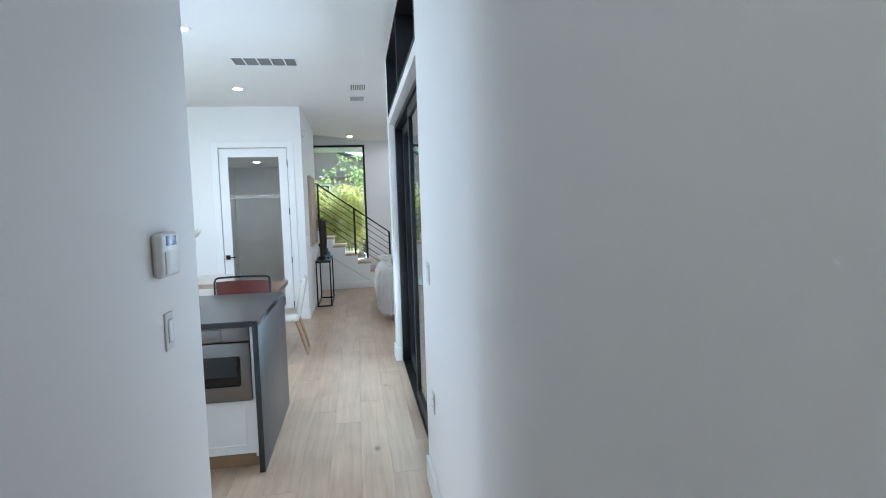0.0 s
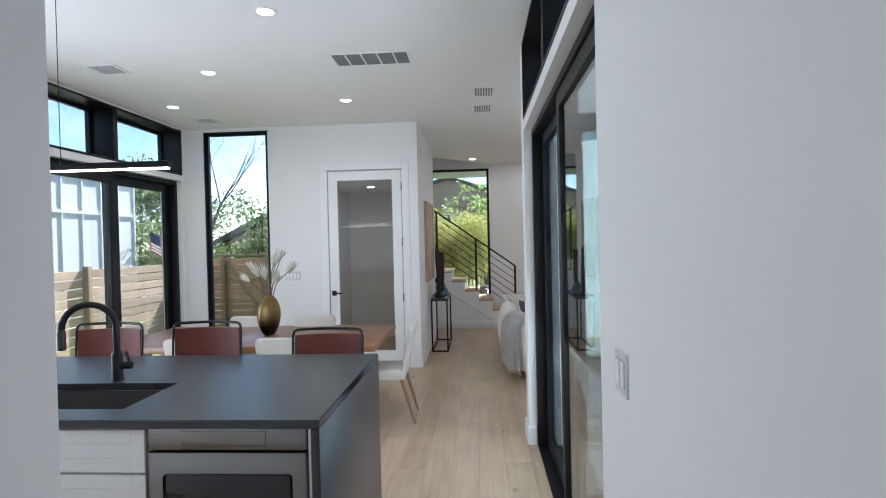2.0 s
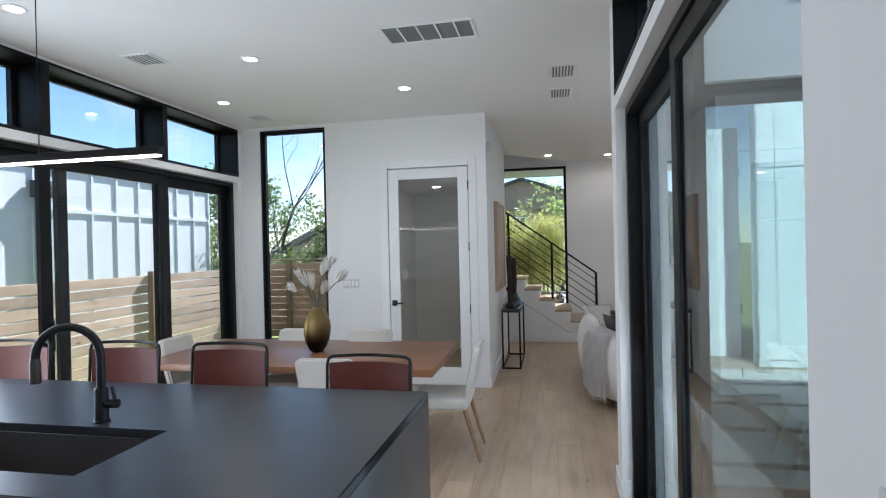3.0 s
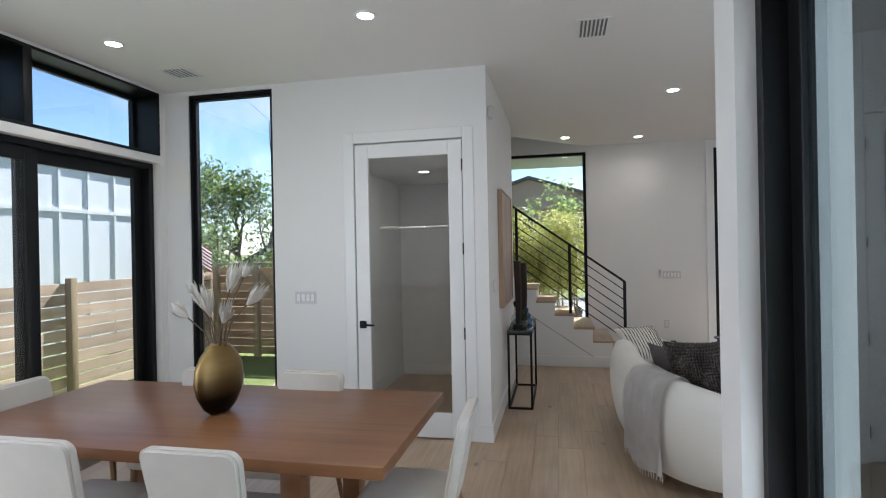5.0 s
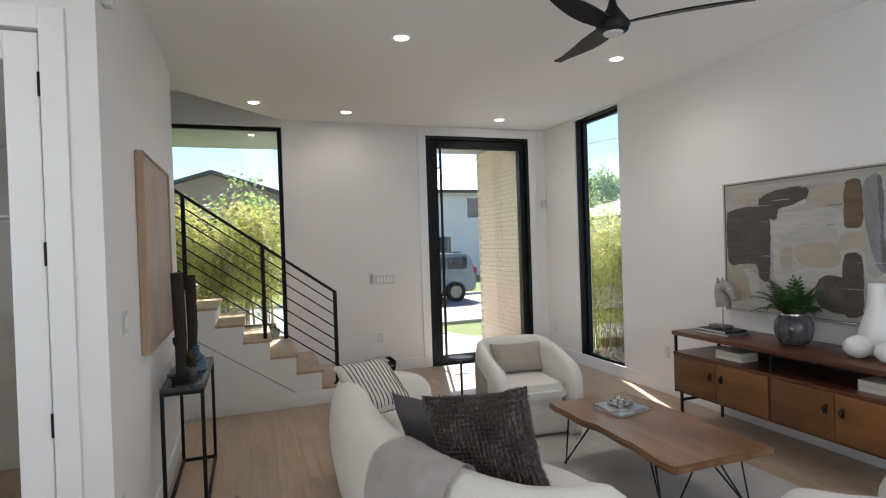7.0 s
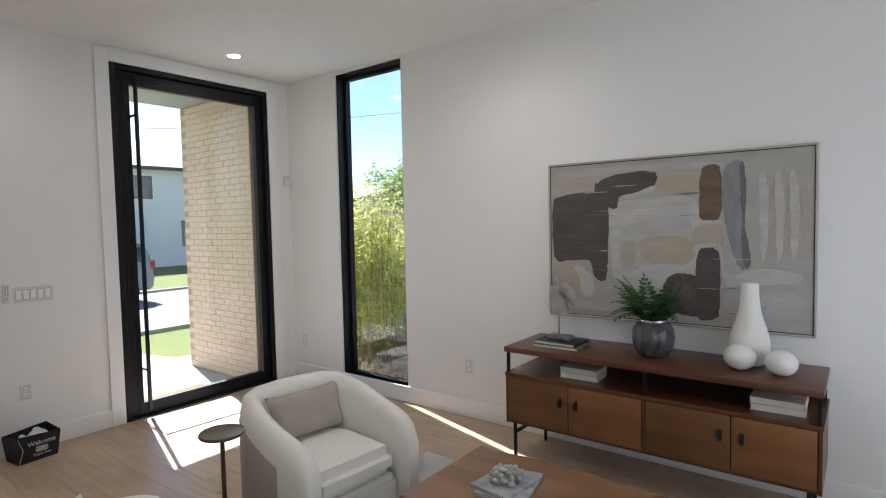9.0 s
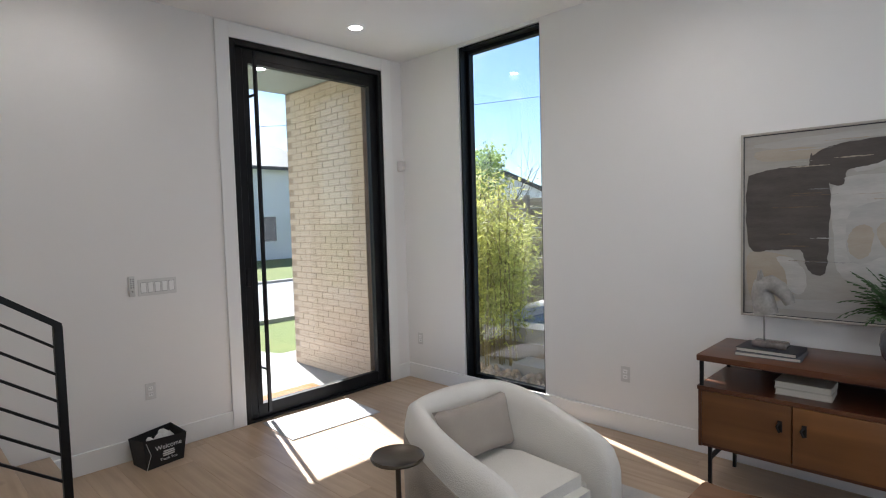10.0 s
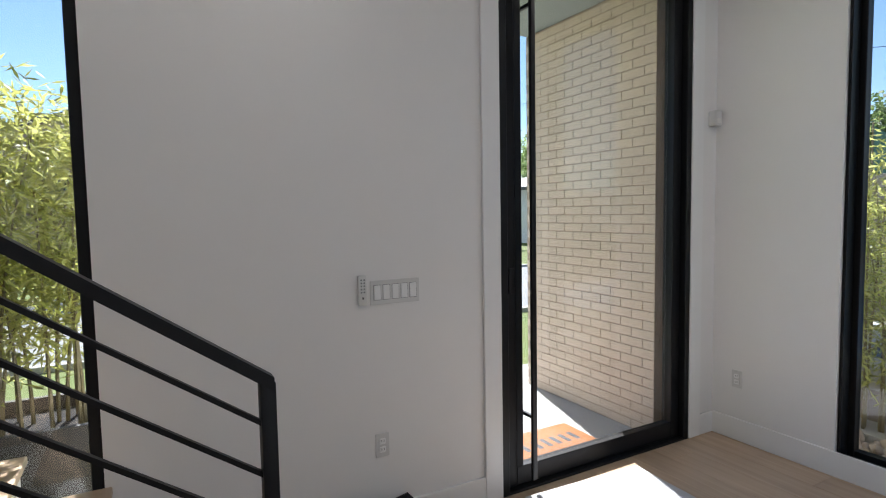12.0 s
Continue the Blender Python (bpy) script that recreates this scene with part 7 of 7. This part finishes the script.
# ---- parked car ----
SILVER = mat("silver_car_paint", (0.17, 0.185, 0.20), 0.25, 0.4, var=0.02, coat=0.6)
TYRE = mat("tyre_rubber", (0.015, 0.015, 0.015), 0.85)
car = thing("parked_car", (5.9, 25.0, STREET + 0.008), "silver SUV parked on the street", "car")
b = bmesh.new()
side = [(-2.3, 0.35), (2.25, 0.35), (2.32, 0.75), (2.28, 1.1), (2.12, 1.62), (1.9, 1.72), (-0.3, 1.74), (-0.95, 1.18), (-2.1, 1.02), (-2.35, 0.7)]
l0 = [b.verts.new((x, -0.93 + (0.13 if z > 1.3 else 0), z)) for x, z in side]
l1 = [b.verts.new((x, 0.93 - (0.13 if z > 1.3 else 0), z)) for x, z in side]
b.faces.new(l0)
b.faces.new(l1[::-1])
for i in range(len(side)):
    j = (i + 1) % len(side)
    b.faces.new((l0[i], l1[i], l1[j], l0[j]))
bmesh.ops.bevel(b, geom=b.edges[:], offset=0.06, segments=2, affect="EDGES")
part("body", b, SILVER, car, "", 40)
for xa, xb in ((-0.55, 0.35), (0.42, 1.15), (1.22, 1.95)):
    part("side_window", box(xa, xb, -0.915, -0.80, 1.16, 1.60, 0.02), DARKWIN, car, "dark tinted side window")
for x in (-1.45, 1.45):
    for y in (-0.93, 0.93):
        w = part("wheel", tube([(x, y - 0.11, 0.36), (x, y + 0.11, 0.36)], 0.36, 24), TYRE, car)
        part("rim", tube([(x, y - 0.12, 0.36), (x, y + 0.12, 0.36)], 0.22, 16), STEEL, w, "silver rim")
for y in (-0.78, 0.78):
    part("tail_light", box(2.2, 2.34, y - 0.12, y + 0.12, 0.95, 1.2, 0.02), mat("red_lens", (0.3, 0.02, 0.02), 0.2), car, "red tail light")
for y in (-0.7, 0.7):
    part("roof_rail", tube([(-0.2, y, 1.78), (1.8, y, 1.76)], 0.025, 6), CHARC, car)

# ---- garden on the east side ----
pool = thing("plunge_pool", (0, 0, 0), "raised plunge pool with white coping and blue water", "pool")
PX0, PX1, PY0, PY1 = 5.50, 8.5, 8.6, 12.87
part("shell", box(PX0 + 0.03, PX1 - 0.03, PY0 + 0.03, PY1 - 0.03, -0.12, 0.24), mat("tan_stucco", (0.30, 0.25, 0.2), 0.9, var=0.1, fine=60, bump=0.4), pool, "", None)
bm = bmesh.new()
for r in ((PX0, PX0 + 0.3, PY0, PY1), (PX1 - 0.3, PX1, PY0, PY1), (PX0 + 0.3, PX1 - 0.3, PY0, PY0 + 0.3), (PX0 + 0.3, PX1 - 0.3, PY1 - 0.3, PY1)):
    box(*r, 0.24, 0.40, bm=bm)
part("coping", bm, CONC, pool, "white concrete coping", None)
part("water", box(PX0 + 0.3, PX1 - 0.3, PY0 + 0.3, PY1 - 0.3, 0.20, 0.30), WATER, pool, "still blue water", None)
outside("pavement_garden", box(5.18, 5.50, 9.0, 11.85, -0.3, 0.10, 0.006), CONC, "concrete step slab beside the pool", "step")
outside("pavement_step", box(5.20, 5.50, 11.87, 12.5, -0.3, 0.02, 0.006), CONC, "concrete step slab beside the bamboo", "step")
gv = thing("river_stones", (4.95, 11.2, -0.12), "bed of pale river stones under the window", "stones")
rng = random.Random(12)
ROCK = mat("river_stone", (0.58, 0.45, 0.33), 0.8, var=0.2, scale=8, fine=50, island=0.3)
b = bmesh.new()
outside("gravel_bed", box(4.66, 5.18, 9.3, 13.2, -0.3, -0.06), SOIL, "dark soil bed under the stones", "bed")
for _ in range(620):
    q = bmesh.new()
    s = rng.uniform(0.03, 0.065)
    bmesh.ops.create_icosphere(q, subdivisions=1, radius=s, matrix=Matrix.LocRotScale((rng.uniform(-0.24, 0.2), rng.uniform(-1.6, 1.6), rng.uniform(0.05, 0.13)), Euler((rng.random() * 6, rng.random() * 6, 0)), (1.3, 0.9, 0.6)))
    join(b, q)
tagged(part("stones", b, ROCK, gv, "", 60), kind="stuff")
ef = thing("garden_fence", (0, 0, 0), "grey weathered board fence behind the pool", "fence")
gboard = mesh_of("board", box(-0.012, 0.012, -1.49, 1.49, -0.088, 0.088, 0.003, 1), GREYW)
for k in range(4):
    for r in range(11):
        o = new("board", gboard)
        o.parent = ef
        o.location = (9.3, 7.0 + 3.0 * k, 0.0 + 0.185 * r)
    part("post", box(9.2, 9.288, 5.5 + 3.0 * k - 0.045, 5.5 + 3.0 * k + 0.045, -0.12, 2.0, 0.004), GREYW, ef)


def flag(name, at, w, h, turn, label, lean):
    g = thing(name, at, label, "flag", turn=turn)
    part("pole", tube([(0, 0, -at[2] - 0.14), (0, 0, 0.05)], 0.014, 8), POSTW, g)
    return g


def cloth(w0, w1, z0, z1, sag):
    b = bmesh.new()
    n = 8
    g = [[b.verts.new((w0 + (w1 - w0) * i / n, 0.03 * math.sin((w0 + (w1 - w0) * i / n) * 9), z - sag * (w0 + (w1 - w0) * i / n))) for i in range(n + 1)] for z in (z0, z1)]
    for i in range(n):
        b.faces.new((g[0][i], g[0][i + 1], g[1][i + 1], g[1][i]))
    bmesh.ops.solidify(b, geom=b.faces[:], thickness=0.004)
    return b


us = flag("striped_flag", (-7.1, 13.9, 2.0), 0.8, 0.5, 0, "small red and white striped flag with blue corner", 0)
FR, FW, FB = mat("flag_red", (0.32, 0.03, 0.035), 0.8), mat("flag_white", (0.7, 0.7, 0.7), 0.8), mat("flag_blue", (0.03, 0.04, 0.14), 0.8)
for i in range(13):
    part("stripe", cloth(0.24 if i < 7 else 0.0, 0.58, -0.035 * (i + 1), -0.035 * i, 0.55), FR if i % 2 == 0 else FW, us, "", 60)
part("canton", cloth(0.0, 0.24, -0.035 * 7, 0, 0.55), FB, us, "", 60)
gf = flag("green_flag", (12.1, 15.0, 2.9), 0.9, 0.6, -64, "pale green flag with white lettering marks", 0)
part("cloth", cloth(0.0, 0.85, -0.75, 0, 0.75), mat("flag_green", (0.12, 0.22, 0.20), 0.8), gf, "", 60)
for i in range(6):
    part("letter_bar", cloth(0.70, 0.79, -0.66 + 0.09 * i, -0.61 + 0.09 * i, 0.75), FW, gf, "", None)
up_ = thing("utility_pole", (22.3, 21.2, STREET), "wooden utility pole with wires", "utility pole")
part("pole", tube([(0, 0, 0), (0, 0, 7.8)], [0.17, 0.12], 10), BARK, up_)
part("wire", tube([(0, 0, 7.5), (-6, 10, 6.9), (-14, 24, 7.4)], 0.012, 4), CHARC, up_)
part("wire", tube([(0, 0, 7.5), (8, -5, 7.9), (20, -12, 9.0)], 0.012, 4), CHARC, up_)

# ---- courtyard ----
cw = outside("wall_courtyard", box(3.31, 5.4, 1.2, 1.42, -0.12, 4.1), SIDING, "white panelled courtyard wall", "wall")
for x0, x1 in ((3.32, 3.535), (3.545, 4.76), (4.77, 5.19)):
    for z0, z1 in ((0.0, 2.595), (2.61, 4.08)):
        part("panel", box(x0, x1, 1.42, 1.434, z0, z1, 0.002), SIDING, cw, "", None)
outside("wall_courtyard_west", box(HALL_R + 0.2, 3.31, 0.5, 0.7, -0.12, 3.3), SIDING, "white recessed courtyard wall", "wall")
outside("wall_courtyard_east", box(5.2, 5.4, 1.42, CY_S + 0.2, -0.12, 2.2), SIDING, "white courtyard side wall", "wall")
yard = outside("pavement_courtyard", box(HALL_R + 0.2, 5.2, 0.7, CY_S, -0.3, -0.10), ROCKY, "courtyard of concrete pavers in brown gravel", "paving")
paver = mesh_of("paver", box(-0.57, 0.57, -0.36, 0.36, -0.10, -0.055, 0.006, 1), CONC)
for i in range(3):
    for j in range(5):
        o = new("paver", paver)
        o.parent = yard
        o.location = (1.86 + 1.30 * i, 2.15 + 0.84 * j, 0)

# ---- floor planks ----
PLK = 0.191
rng = random.Random(77)
cache = {}
x = XW
col = 0
while x < XE - 0.02:
    w = min(PLK, XE - x)
    y = YS - rng.uniform(0, 1.9)
    while y < YN + 0.02:
        ln = 2.13
        a, b_ = max(y, YS), min(y + ln, YN + 0.02)
        outside_house = (x + w < -0.16 and b_ < KIT_Y - 0.1) or (x > HALL_R + 0.1 and b_ < CY_S + 0.08) or (x + w < -1.9 and a > WALL_Y + 0.2)
        if x > HALL_R + 0.1 and a < CY_S + 0.03:
            a = CY_S + 0.03
        if x + w < -0.16 and a < KIT_Y - 0.1:
            a = KIT_Y - 0.1
        if b_ - a > 0.02 and not outside_house:
            key = (round(w, 3), round(b_ - a, 2))
            if key not in cache:
                cache[key] = mesh_of("plank", box(0.0003, key[0] - 0.0003, 0.0003, b_ - a - 0.0003, -0.012, 0.0, 0.0012, 1), OAK, 30)
            o = new("plank", cache[key])
            o.parent = floor
            o.location = (x, a, 0)
        y += ln
    x += PLK
